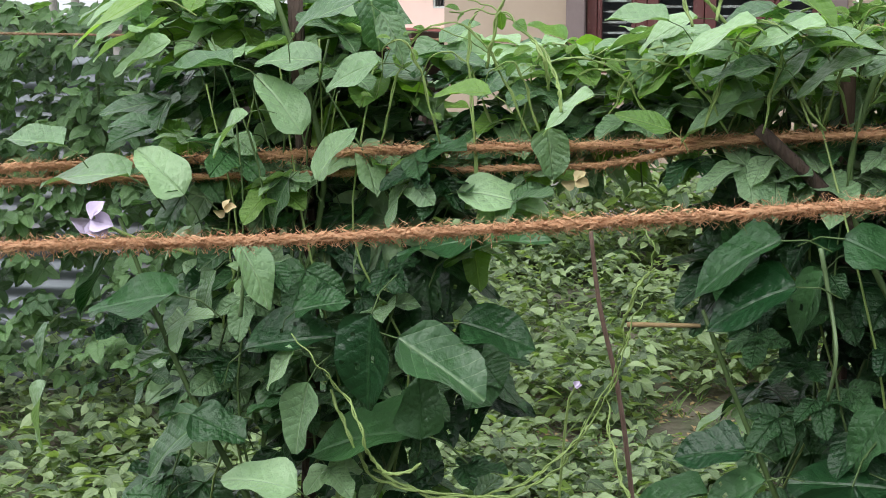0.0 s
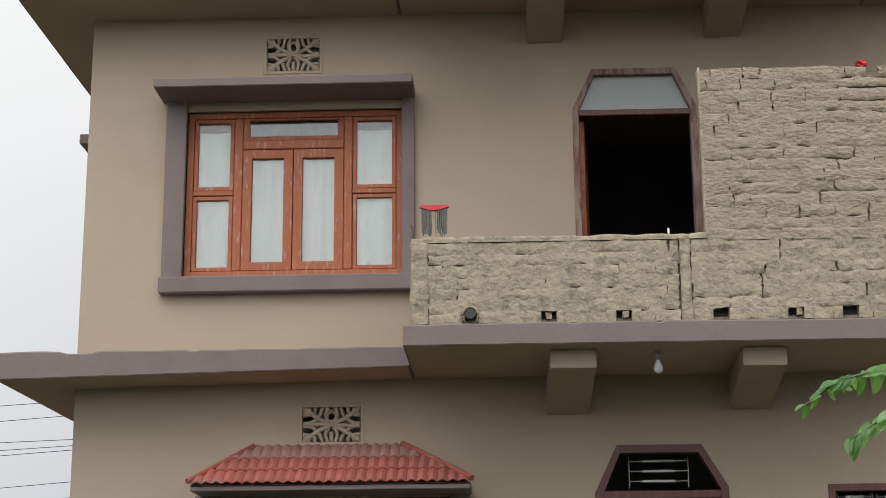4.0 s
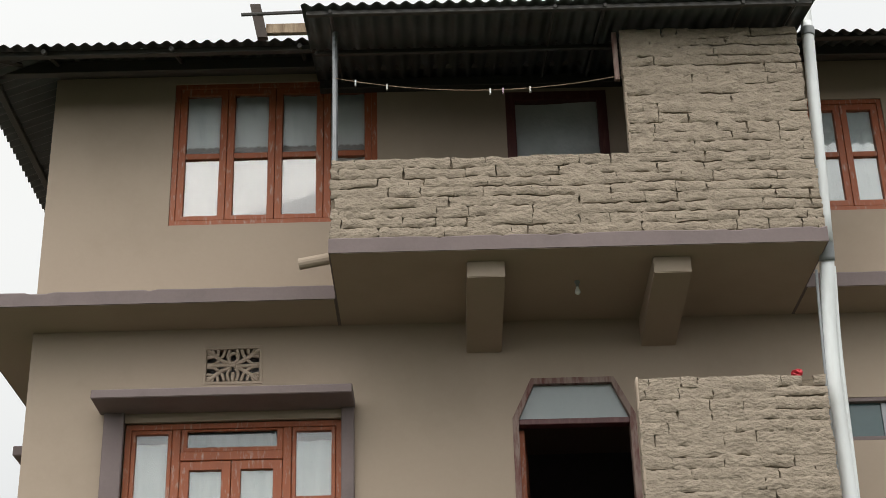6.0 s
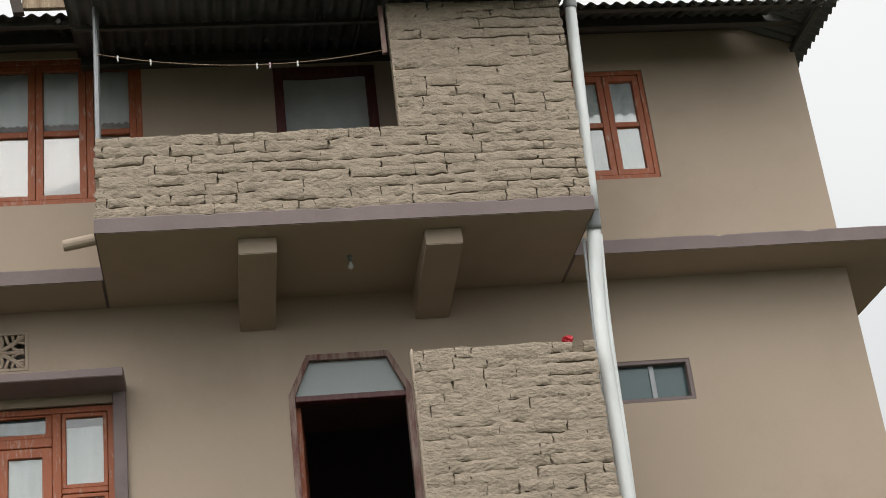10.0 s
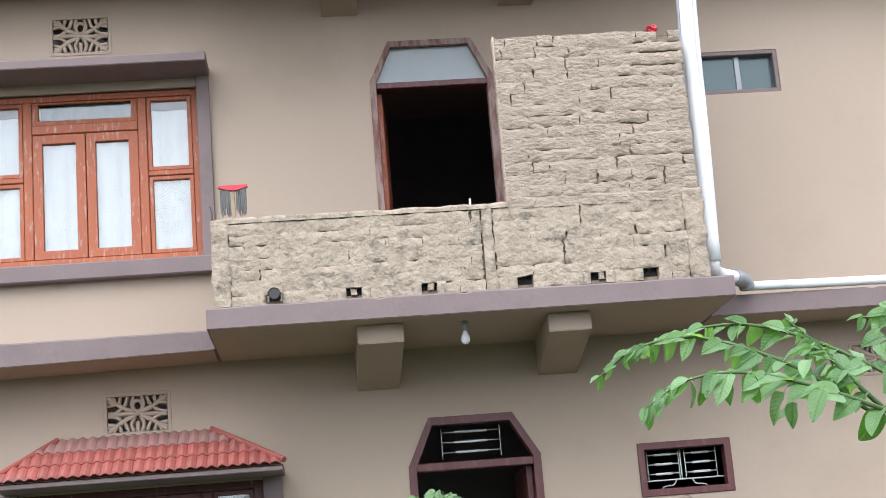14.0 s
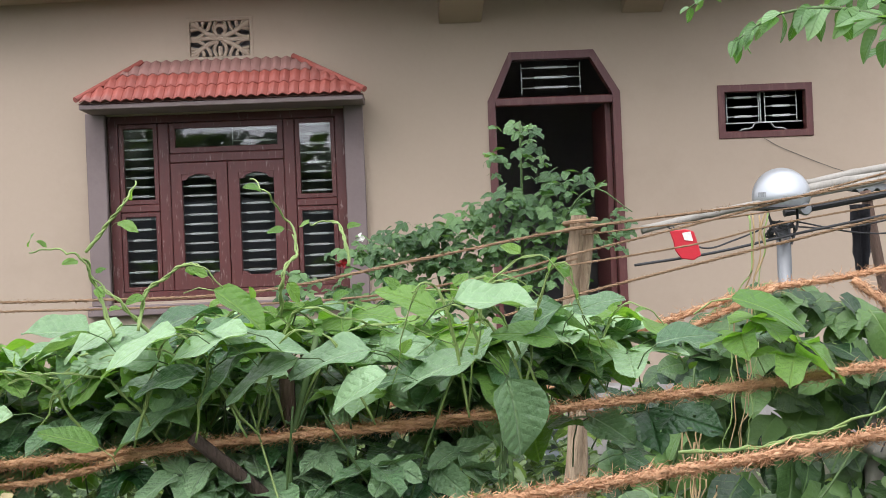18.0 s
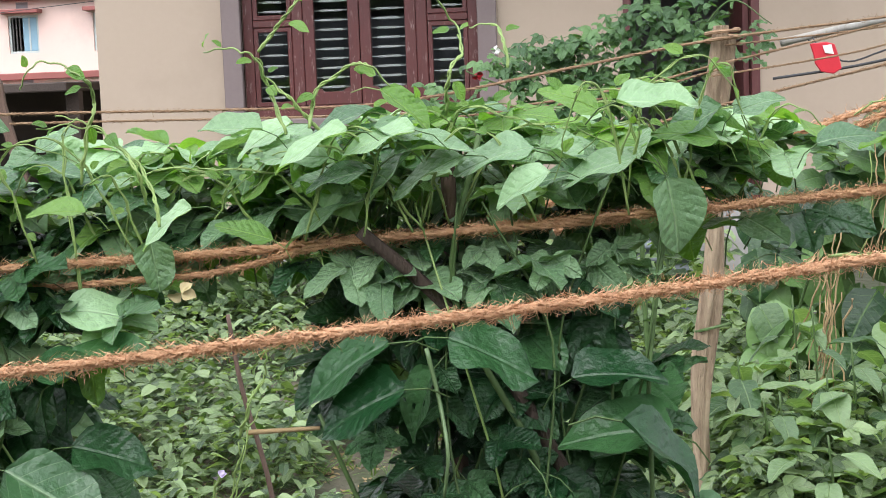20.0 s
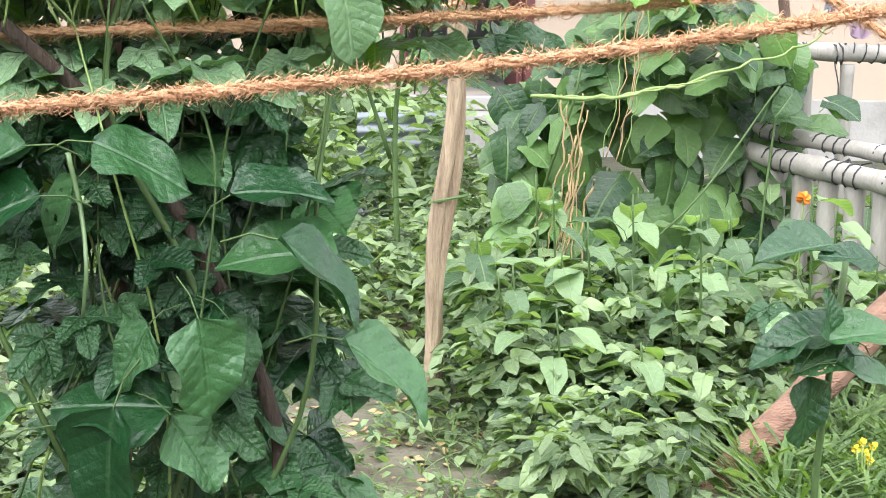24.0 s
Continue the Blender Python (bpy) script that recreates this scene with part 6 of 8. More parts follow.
def hero_leaves(plant, rows, seed):
    rng = random.Random(seed)
    for x, y, z, length, tip, openness, young in rows:
        # low leaves get the colour that carries the shade
        shaded_old = not young and z < 1.15 and (x > -0.45 or rng.random() < 0.45)
        me = rng.choice(ONE_YOUNG if young and rng.random() < 0.6 else ONE_SHADED_OLD if shaded_old else ONE)
        share("leaf", me, plant, leaf_pose(x, y, z, length * (1.15 if shaded_old else 1.02), tip + rng.uniform(-6, 6), openness * (0.85 if shaded_old else 1), rng.uniform(-0.1, 0.25)))


def fill_leaves(plant, blobs, seed, size=(0.075, 0.115), young=0.12, up=0.5, dip=(-0.9, 0.25), shaded_old=0.0):
    """Three-fold leaves through ellipsoids x, y, z, rx, ry, rz, count; they turn their faces up and outwards. Some take
    the darker, shaded colour.
    """
    rng = random.Random(seed)
    for cx, cy, cz, rx, ry, rz, n in blobs:
        for _ in range(n):
            while True:
                a, b, c = rng.uniform(-1, 1), rng.uniform(-1, 1), rng.uniform(-1, 1)
                if a * a + b * b + c * c < 1:
                    break
            p = Vector((cx + a * rx, cy + b * ry, cz + c * rz))
            out = Vector((a, b - 0.7, 0.2 * c))
            if plant.name == "bean_plant.001" and p.x > 0.16 and 0.9 < p.z < 1.32 and c * 7 % 1 > 0.12:
                continue      # the plant is open to this side below its top
            az = math.atan2(out.y, out.x) + rng.uniform(-0.9, 0.9)
            d = Vector((math.cos(az), math.sin(az), rng.uniform(*dip))).normalized()
            nrm = (Vector((0, 0, 1)) * up + Vector((rng.uniform(-0.5, 0.5), -0.35 + rng.uniform(-0.4, 0.4), rng.uniform(0, 0.4)))).normalized()
            side = nrm.cross(d).normalized()
            nrm = d.cross(side)
            s = rng.uniform(*size)
            me = rng.choice(TRI_SHADED_OLD if rng.random() < shaded_old else TRI_YOUNG if rng.random() < young else TRI)
            m = Matrix.Translation(p) @ Matrix((d, side, nrm)).transposed().to_4x4() @ Matrix.Scale(s, 4)
            share("leaf", me, plant, m)


def stem(plant, pts, r0, r1, mat, name="stem", label=""):
    b = bmesh.new()
    tube(b, bend(pts, 5), r0, 7, r_end=r1)
    return part(name, b, mat, plant, label, soft=True)


def tendrils(plant, lines, r=0.0025, mat=None):
    for n, pts in enumerate(lines):
        path = bend(pts, 8)
        size = len(path) - 1
        for k in (0, 1):       # two thin strands twined round each other
            line = []
            for i, p in enumerate(path):
                q = Vector(p)
                a = i * 1.1 + k * math.pi + n
                line.append(q + (Vector((math.cos(a), 0.4 * math.sin(a), 0.7 * math.sin(a))) * r * 0.7 + Vector(noise.noise_vector(q * 38 + Vector((n, 0, 0)))) * 0.006) * min(1.0, i / 3))
            if k == 1:
                line = line[:int(size * (0.45 + 0.4 * ((n * 37) % 10) / 10)) + 2]
            b = bmesh.new()
            tube(b, line, r * (0.72 if k else 0.85), 6, r_end=r * 0.4)
            part("tendril", b, mat or VINE, plant, soft=True)


# ---- the bean plants at the rope fence ----
bean_a = empty("bean_plant", (-0.95, 2.15, 0), "leafy dark green climbing bean plant on a wooden stake", "bean plant", "bean plants")
stem(bean_a, [(-0.93, 2.2, -0.02), (-0.95, 2.18, 0.5), (-0.94, 2.17, 1.0), (-0.96, 2.16, 1.5)], 0.016, 0.012, BARK, "stake")
stem(bean_a, [(-1.0, 2.16, -0.02), (-0.9, 2.14, 0.4), (-1.0, 2.12, 0.8), (-0.9, 2.12, 1.2), (-0.98, 2.1, 1.52)], 0.006, 0.004, VINE_DARK)
stem(bean_a, [(-0.95, 2.1, 0.5), (-0.8, 2.06, 0.75), (-0.72, 2.05, 0.95)], 0.006, 0.003, VINE_DARK)
stem(bean_a, [(-0.95, 2.1, 0.6), (-1.1, 2.06, 0.9), (-1.2, 2.05, 1.15)], 0.006, 0.003, VINE_DARK)
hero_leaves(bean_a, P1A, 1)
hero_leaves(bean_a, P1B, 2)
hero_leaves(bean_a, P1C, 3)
fill_leaves(bean_a, [(-1.07, 2.24, 1.455, 0.21, 0.12, 0.10, 48), (-0.85, 2.24, 1.39, 0.14, 0.11, 0.06, 14), (-0.98, 2.27, 1.26, 0.28, 0.11, 0.12, 38)], 4, (0.063, 0.104), 0.2, 1.1, (-0.4, 0.35))
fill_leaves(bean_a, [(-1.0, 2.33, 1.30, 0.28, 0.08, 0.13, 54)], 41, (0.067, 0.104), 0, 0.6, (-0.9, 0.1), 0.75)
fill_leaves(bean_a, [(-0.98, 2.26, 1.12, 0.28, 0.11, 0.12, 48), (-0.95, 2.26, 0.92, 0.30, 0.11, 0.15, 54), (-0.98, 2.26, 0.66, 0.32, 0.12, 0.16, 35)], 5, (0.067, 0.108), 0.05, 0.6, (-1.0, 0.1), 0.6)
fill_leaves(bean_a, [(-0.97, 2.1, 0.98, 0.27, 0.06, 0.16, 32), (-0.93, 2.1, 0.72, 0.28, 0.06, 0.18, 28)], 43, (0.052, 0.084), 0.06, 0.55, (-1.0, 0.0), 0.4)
tendrils(bean_a, [T5, T6, T9, T10, T11, T12, T16, T17])

bean_b = empty("bean_plant", (-0.13, 2.15, 0), "broad-leaved climbing bean plant on a dark branch by the ropes", "bean plant", "bean plants")
stem(bean_b, [(0.09, 2.17, -0.02), (0.07, 2.1, 0.6), (0.065, 2.11, 0.79), (-0.055, 2.10, 1.06), (-0.16, 2.08, 1.2), (-0.262, 2.05, 1.30)], 0.012, 0.009, BARK, "branch", "dark brown dead branch")
stem(bean_b, [(-0.13, 2.24, -0.02), (-0.145, 2.22, 0.7), (-0.15, 2.2, 1.42)], 0.012, 0.011, RED_STICK, "stake")
stem(bean_b, [(-0.05, 2.15, 0), (-0.1, 2.1, 0.5), (-0.02, 2.08, 0.9), (-0.14, 2.08, 1.2), (-0.1, 2.1, 1.42)], 0.006, 0.004, VINE_DARK)
stem(bean_b, [(-0.1, 2.12, 0.4), (0.1, 2.08, 0.8), (0.12, 2.08, 1.1), (0.16, 2.1, 1.36)], 0.004, 0.003, VINE_DARK)
stem(bean_b, [(-0.1, 2.12, 0.5), (-0.25, 2.07, 0.85), (-0.33, 2.06, 1.05)], 0.005, 0.003, VINE_DARK)
hero_leaves(bean_b, P2A, 6)
hero_leaves(bean_b, P2B, 7)
hero_leaves(bean_b, P2C, 8)
hero_leaves(bean_b, TOP, 9)
fill_leaves(bean_b, [(-0.12, 2.24, 1.39, 0.42, 0.13, 0.065, 86), (0.22, 2.22, 1.39, 0.16, 0.11, 0.05, 28), (-0.52, 2.24, 1.35, 0.20, 0.12, 0.08, 38)], 11, (0.063, 0.100), 0.25, 1.3, (-0.35, 0.35))
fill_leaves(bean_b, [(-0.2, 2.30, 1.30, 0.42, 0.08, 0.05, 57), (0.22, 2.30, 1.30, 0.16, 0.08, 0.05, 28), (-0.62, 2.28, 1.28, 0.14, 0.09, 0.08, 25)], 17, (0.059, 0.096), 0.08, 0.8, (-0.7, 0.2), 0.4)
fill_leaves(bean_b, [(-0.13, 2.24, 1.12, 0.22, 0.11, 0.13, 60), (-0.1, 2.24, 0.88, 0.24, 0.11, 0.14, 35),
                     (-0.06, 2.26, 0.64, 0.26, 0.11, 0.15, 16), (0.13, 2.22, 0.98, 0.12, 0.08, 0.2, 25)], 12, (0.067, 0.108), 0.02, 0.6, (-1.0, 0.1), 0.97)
fill_leaves(bean_b, [(-0.12, 2.13, 1.245, 0.26, 0.07, 0.04, 35), (0.26, 2.14, 1.25, 0.16, 0.07, 0.05, 19), (-0.66, 2.1, 1.22, 0.12, 0.06, 0.05, 14)], 19, (0.044, 0.080), 0.12, 0.9, (-0.8, 0.2), 0.3)
fill_leaves(bean_a, [(-0.95, 2.12, 1.24, 0.25, 0.06, 0.06, 19)], 20, (0.044, 0.080), 0.15, 0.9, (-0.7, 0.2), 0.25)
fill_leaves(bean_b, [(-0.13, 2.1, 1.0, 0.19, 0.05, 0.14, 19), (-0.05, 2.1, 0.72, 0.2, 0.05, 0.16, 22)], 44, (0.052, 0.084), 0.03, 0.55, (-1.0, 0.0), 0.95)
tendrils(bean_b, [T1, T2, T3, T4, T7, T8, T13, T15, T19, T20])
stem(bean_b, T14, 0.004, 0.003, VINE_DRY, "tendril")
stem(bean_b, POD1, 0.0034, 0.0022, POD, "pod", "long thin green pod")
stem(bean_b, POD2, 0.0034, 0.0022, POD, "pod", "long thin green pod")


def climbers(plant, cx, rx, top, n, seed):
    """Thin twining stems from the soil up into the leaves."""
    r2 = random.Random(seed)
    for i in range(n):
        x, y = cx + r2.uniform(-rx, rx) * 0.5, 2.16 + r2.uniform(-0.06, 0.08)
        pts = []
        for k in range(7):
            pts.append((x, y - 0.015 * k * r2.random(), top * k / 6 * r2.uniform(0.94, 1.0)))
            x += r2.uniform(-0.09, 0.09) + (cx - x) * 0.2
        stem(plant, pts, r2.uniform(0.002, 0.0038), 0.0015, r2.choice((VINE, VINE_DARK, VINE_DARK)))


climbers(bean_a, -0.97, 0.5, 1.42, 14, 71)
climbers(bean_b, -0.08, 0.45, 1.38, 16, 72)
bean_c = empty("bean_plant", (0.95, 2.55, 0), "small dark-leaved bean plant beside the log", "bean plant", "bean plants")
stem(bean_c, [(0.98, 2.55, -0.02), (0.93, 2.5, 0.5), (0.95, 2.48, 0.95)], 0.008, 0.005, VINE_DARK)
hero_leaves(bean_c, P3A, 13)
fill_leaves(bean_c, [(0.93, 2.55, 0.82, 0.09, 0.06, 0.08, 8)], 14, (0.05, 0.075), 0.05, 0.6, (-0.9, 0.2), 0.8)
tendrils(bean_c, [T18], 0.004)
fill_leaves(bean_b, [(0.5, 2.1, 1.39, 0.06, 0.06, 0.04, 5)], 15, (0.05, 0.075), 0.4, 0.8)


def sprigs(plant, lines, seed, step=0.05, size=(0.011, 0.030)):
    """Small young leaves on short stalks along tendrils."""
    rng = random.Random(seed)
    for pts in lines:
        path = bend(pts, 6)
        run = 0.0
        for a, b in zip(path, path[1:]):
            run += (b - a).length
            if run < step or rng.random() < 0.35:
                continue
            run = 0.0
            d = Vector((rng.uniform(-1, 1), rng.uniform(-0.8, 0.5), rng.uniform(-0.5, 0.9))).normalized()
            side = Vector((rng.uniform(-0.4, 0.4), -0.6, 0.7)).cross(d).normalized()
            ln = rng.uniform(*size)
            share("leaf", rng.choice(ONE_YOUNG), plant, Matrix.Translation(b + d * ln * 0.35) @ Matrix((d, side, d.cross(side))).transposed().to_4x4() @ Matrix.Scale(ln, 4))


sprigs(bean_b, [T1, T2, T3, T4, T7, T8], 31)
sprigs(bean_a, [T5, T6, T9, T10], 32)
rng = random.Random(35)
wild = []
for i in range(44):
    x, y = rng.uniform(-0.8, 0.3), rng.uniform(2.02, 2.35)
    z = 1.33 + 0.05 * (x + 0.75)
    w = rng.choice((-1, 1)) * rng.uniform(0.08, 0.28)
    top = rng.uniform(0.03, 0.13)
    wild.append([(x, y, z - 0.06), (x + 0.3 * w, y - 0.03, z + top * 0.8), (x + 0.65 * w, y - 0.04, z + top * rng.uniform(0.7, 1.1)), (x + w, y + 0.02, z + rng.uniform(-0.04, 0.08))])
tendrils(bean_b, wild, 0.0018)
sprigs(bean_b, wild, 36, 0.045, (0.012, 0.026))


def petal_flower(name, x, y, z, mat, size, label, n=2, stalk=None):
    ob = empty(name, (x, y, z), label, "flower")
    rng = random.Random(int(abs(x * 1000)))
    for i in range(n):
        p, u, f = leaf_points(0.95, 0.3, 0.1, 0.06, 30 + i, 5, 4)
        me = mesh_from("petal", p, u, f, [mat])
        share("petal", me, ob, Matrix.Translation((x, y, z)) @ Matrix.Rotation(rng.uniform(-0.6, 0.6) + i * 2.6, 4, 'Y') @ Matrix.Rotation(rng.uniform(0.6, 1.4), 4, 'X') @ Matrix.Scale(size, 4))
    if stalk:
        stem(ob, stalk, 0.003, 0.003, VINE, "stalk")
    return ob


petal_flower("bean_flower", -1.205, 1.97, 1.155, FLOWER_LILAC, 0.034, "pale lilac bean flower beside the rope", 4, [(-1.2, 1.97, 1.16), (-1.16, 2.0, 1.13), (-1.08, 2.05, 1.10)])
petal_flower("bean_flower", -0.868, 2.0, 1.652, FLOWER_LILAC, 0.034, "pale lilac bean flower on a tall stalk", 4, [(-0.868, 2.0, 1.652), (-0.875, 2.0, 1.6), (-0.89, 2.02, 1.48)])
FX, FZ = -0.675, 0.724
petal_flower("bean_flower", FX, 3.0, FZ, FLOWER_LILAC, 0.015, "greyish lilac bean flower over the ground cover", 3, [(FX, 3.0, FZ), (FX - 0.02, 3.0, FZ - 0.1), (FX - 0.06, 3.0, 0.0)])
petal_flower("withered_flower", -0.51, 2.06, 1.222, FLOWER_CREAM, 0.02, "cream withered bean flower under the rope", 3)
petal_flower("withered_flower", -0.995, 1.97, 1.175, FLOWER_CREAM, 0.018, "cream withered bean flower among the leaves", 3)
petal_flower("withered_flower", -0.845, 2.0, 1.612, FLOWER_CREAM, 0.018, "brownish withered bean flower on a tall stalk", 2)


# ---- coir ropes ----
def rope(pts, r, mat, label, fuzz=0, seed=0, turn=55.0, detail=True, group="coir ropes"):
    """Three twisted strands along a line; loose fibres stand off it."""
    rng = random.Random(seed)
    path = bend(pts, max(4, int(60 / len(pts))))
    dist = [0.0]
    for a, b in zip(path, path[1:]):
        dist.append(dist[-1] + (b - a).length)
    total = dist[-1]
    n = max(8, int(total / (r * 1.2))) if detail else max(12, int(total / 0.05))

    def at(s):
        for i in range(len(path) - 1):
            if dist[i + 1] >= s:
                k = (s - dist[i]) / max(1e-6, dist[i + 1] - dist[i])
                return path[i].lerp(path[i + 1], k), (path[i + 1] - path[i]).normalized()
        return path[-1], (path[-1] - path[-2]).normalized()

    base = empty("rope", tuple(path[0]), label, "rope", group)
    lines = [[], [], []]
    for i in range(n + 1):
        s = total * i / n
        p, d = at(s)
        a = d.cross(Vector((0, 0, 1))).normalized()
        b = d.cross(a)
        lump = 1 + 0.34 * noise.noise((s * 11, seed, 0)) + 0.2 * noise.noise((s * 160, seed, 2))
        for k in range(3):
            th = s * turn * (0.0075 / r) + 2 * math.pi * k / 3
            lines[k].append(p + (a * math.cos(th) + b * math.sin(th)) * r * 0.40 * lump + a * 0.25 * r * noise.noise((s * 9, seed, 3)) + (a * noise.noise((s * 190, k * 3.0, seed)) + b * noise.noise((s * 190, k * 3.0, seed + 9))) * r * 0.34)
    for k in range(3):
        bm = bmesh.new()
        tube(bm, lines[k], [r * 0.46 * (1 + 0.30 * noise.noise((j * 0.9, k * 2.0, seed))) for j in range(len(lines[k]))], 6, cap=True)
        part("strand", bm, mat, base, soft=True)
    if fuzz:
        V, Q = [], []
        for _ in range(int(fuzz * total)):
            s = rng.uniform(0, total)
            p, d = at(s)
            a = d.cross(Vector((0, 0, 1))).normalized()
            b = d.cross(a)
            th = rng.uniform(0, 6.283)
            o = a * math.cos(th) + b * math.sin(th)
            ln = r * rng.uniform(0.3, 0.75) * (3.0 if rng.random() < 0.17 else 1.0)
            lean = d * rng.uniform(-1.3, 1.5)
            q = p + o * r * rng.uniform(0.5, 0.8)
            w = (d.cross(o) + d * 0.3) * rng.uniform(0.0004, 0.0009)
            e1 = q + (o + lean * 0.5).normalized() * ln * 0.55
            e2 = e1 + (o * 0.5 + lean + a * rng.uniform(-0.6, 0.6)).normalized() * ln * 0.6
            i = len(V)
            e3 = e2 + (lean * 0.5 - o * rng.uniform(-0.4, 1.0) + b * rng.uniform(-1, 1)).normalized() * ln * 0.5
            V += [q - w, q + w, e1 - w, e1 + w, e2 - w, e2 + w, e3]
            Q += [(i, i + 1, i + 3, i + 2), (i + 2, i + 3, i + 5, i + 4), (i + 4, i + 5, i + 6)]
        me = bpy.data.meshes.new("fibre_fuzz")
        me.from_pydata([tuple(v) for v in V], [], Q)
        me.materials.append(mat)
        f = adopt(new("fibre_fuzz", me), base)
        tagged(f, kind="stuff")
    return base


rope([(-2.72, 1.91, 1.02), (-1.7, 1.73, 1.10), (-1.19, 1.7, 1.149), (-0.76, 1.7, 1.176), (-0.25, 1.7, 1.222), (0.24, 1.7, 1.273), (0.70, 1.7, 1.342), (1.68, 2.03, 1.5)], 0.0066, COIR,
     "hairy orange-brown coir rope stretched in front of the bean plants", 9500, 1)
rope([(-2.72, 1.95, 1.14), (-1.43, 2.1, 1.216), (-0.78, 2.1, 1.258), (-0.50, 2.1, 1.269), (-0.26, 2.1, 1.284), (0.1, 2.1, 1.305), (0.31, 2.1, 1.318), (0.66, 2.1, 1.351), (1.68, 2.07, 1.49)], 0.0068, COIR,
     "hairy orange-brown coir rope through the bean leaves", 8000, 2)
rope([(-1.5, 2.12, 1.19), (-0.6, 2.11, 1.235), (-0.45, 2.105, 1.248), (-0.30, 2.085, 1.281), (-0.1, 2.085, 1.293), (0.1, 2.11, 1.297)], 0.0056, COIR, "second coir rope wound round the first", 4500, 3)
rope([(-0.05, 2.66, 1.26), (0.142, 2.60, 1.333), (0.405, 2.60, 1.385), (0.596, 2.60, 1.439), (0.852, 2.60, 1.474), (1.75, 2.5, 1.66)], 0.0062, COIR, "coir rope knotted to a second one", 6000, 4)
rope([(0.752, 2.58, 1.452), (0.831, 2.55, 1.394), (1.2, 2.4, 1.16)], 0.0078, COIR, "frayed coir rope end tied at the knot", 8000, 5)
rope([(-0.05, 2.62, 1.22), (0.287, 2.58, 1.309), (0.534, 2.58, 1.406), (0.620, 2.58, 1.443)], 0.006, COIR, "coir rope doubled along the first", 6000, 6)
for i, pts in enumerate(([(-3.5, 4.7, 1.46), (-1.5, 4.62, 1.437), (-1.0, 4.6, 1.428), (-0.446, 4.6, 1.430), (0.05, 4.62, 1.505), (0.51, 4.66, 1.577), (1.06, 4.7, 1.63), (1.52, 4.7, 1.70), (2.8, 4.8, 1.93)],
                         [(-1.6, 4.6, 1.41), (-0.283, 4.6, 1.397), (0.248, 4.62, 1.447), (0.51, 4.66, 1.502), (0.99, 4.7, 1.60), (1.7, 4.75, 1.76)],
                         [(0.3, 4.62, 1.33), (0.646, 4.65, 1.41), (1.51, 4.7, 1.585), (2.6, 4.8, 1.80)],
                         [(0.5, 4.66, 1.47), (0.9, 4.7, 1.52), (1.25, 4.72, 1.585), (2.2, 4.8, 1.70)],
                         [(0.55, 4.70, 1.56), (1.05, 4.75, 1.60), (1.5, 4.8, 1.66), (2.6, 4.9, 1.84)],
                         [(-0.5, 4.62, 1.36), (0.2, 4.64, 1.42), (0.53, 4.68, 1.49)])):
    rope(pts, (0.0052, 0.0042, 0.0052, 0.0038, 0.0034, 0.0042)[i], COIR_OLD, "faded coir rope strung from the weathered post", 1200 if i < 3 else 300, 20 + i)


# ---- posts, helmet and poles ----
def split_post(base, top, r, label):
    """A weathered split post with cracks and a frayed top."""
    ob = empty("post", tuple(base), label, "post")
    for k, (dx, rr) in enumerate(((-0.012, r * 0.85), (0.013, r * 0.7))):
        bm = bmesh.new()
        n, sides = 26, 14
        a, b = Vector(base) + Vector((dx, 0.01 * k, 0)), Vector(top) + Vector((dx * 0.8, 0.01 * k, -0.03 * k))
        rings = []
        for i in range(n + 1):
            p = a.lerp(b, i / n) + Vector((0.012 * math.sin(i * 0.5 + k), 0, 0))
            ring_v = []
            for s in range(sides):
                th = 2 * math.pi * s / sides
                q = rr * (1 + 0.22 * noise.noise((math.cos(th) * 2.4 + k * 5, math.sin(th) * 2.4, i * 0.07)) + 0.10 * noise.noise((th * 3, i * 0.5, k)))
                top_wob = Vector((0, 0, 0.03 * noise.noise((s * 2.0, k, 1)))) if i == n else Vector()
                ring_v.append(bm.verts.new(p + Vector((math.cos(th) * q, math.sin(th) * q, 0)) + top_wob))
            rings.append(ring_v)
        for u, w in zip(rings, rings[1:]):
            for s in range(sides):
                bm.faces.new((u[s], u[(s + 1) % sides], w[(s + 1) % sides], w[s]))
        bm.faces.new(rings[-1])
        part("split_log", bm, PALE_WOOD, ob)
    return ob


post = split_post((0.46, 4.93, -0.05), (0.548, 4.72, 1.62), 0.028, "weathered split wooden post bound with green vine")
b = bmesh.new()
c = Vector((0.512, 4.85, 0.69))
tube(b, [c + Vector((0.055 * math.cos(k * 0.6), 0.055 * math.sin(k * 0.6), 0.004 * math.sin(k) + 0.012 * math.cos(k * 0.6))) for k in range(12)], 0.005, 6)
part("vine_tie", b, VINE_DARK, post)
b = bmesh.new()
c = Vector((0.546, 4.72, 1.575))
tube(b, [c + Vector((0.05 * math.cos(k * 0.6), 0.05 * math.sin(k * 0.6), 0.002 * k - 0.01)) for k in range(23)], 0.006, 6)
part("rope_tie", b, COIR_OLD, post)

hx, hy0, hz0 = 1.615, 6.6, 0.0
pole = empty("pole", (hx, hy0, 0), "grey steel pole wound with black wires", "pole")
b = bmesh.new()
tube(b, [(hx, hy0, -0.05), (hx, hy0, 0.8), (hx + 0.003, hy0, 1.60)], 0.034, 12, r_end=0.031)
part("shaft", b, GALV, pole, soft=True)
b = bmesh.new()
rng = random.Random(8)
pts = [(hx + 0.05 * math.cos(k * 0.9) * rng.uniform(0.9, 1.6), hy0 + 0.055 * math.sin(k * 0.9), 1.57 + 0.05 * rng.uniform(-1, 0.6)) for k in range(20)]
tube(b, bend(pts, 3), 0.005, 5)
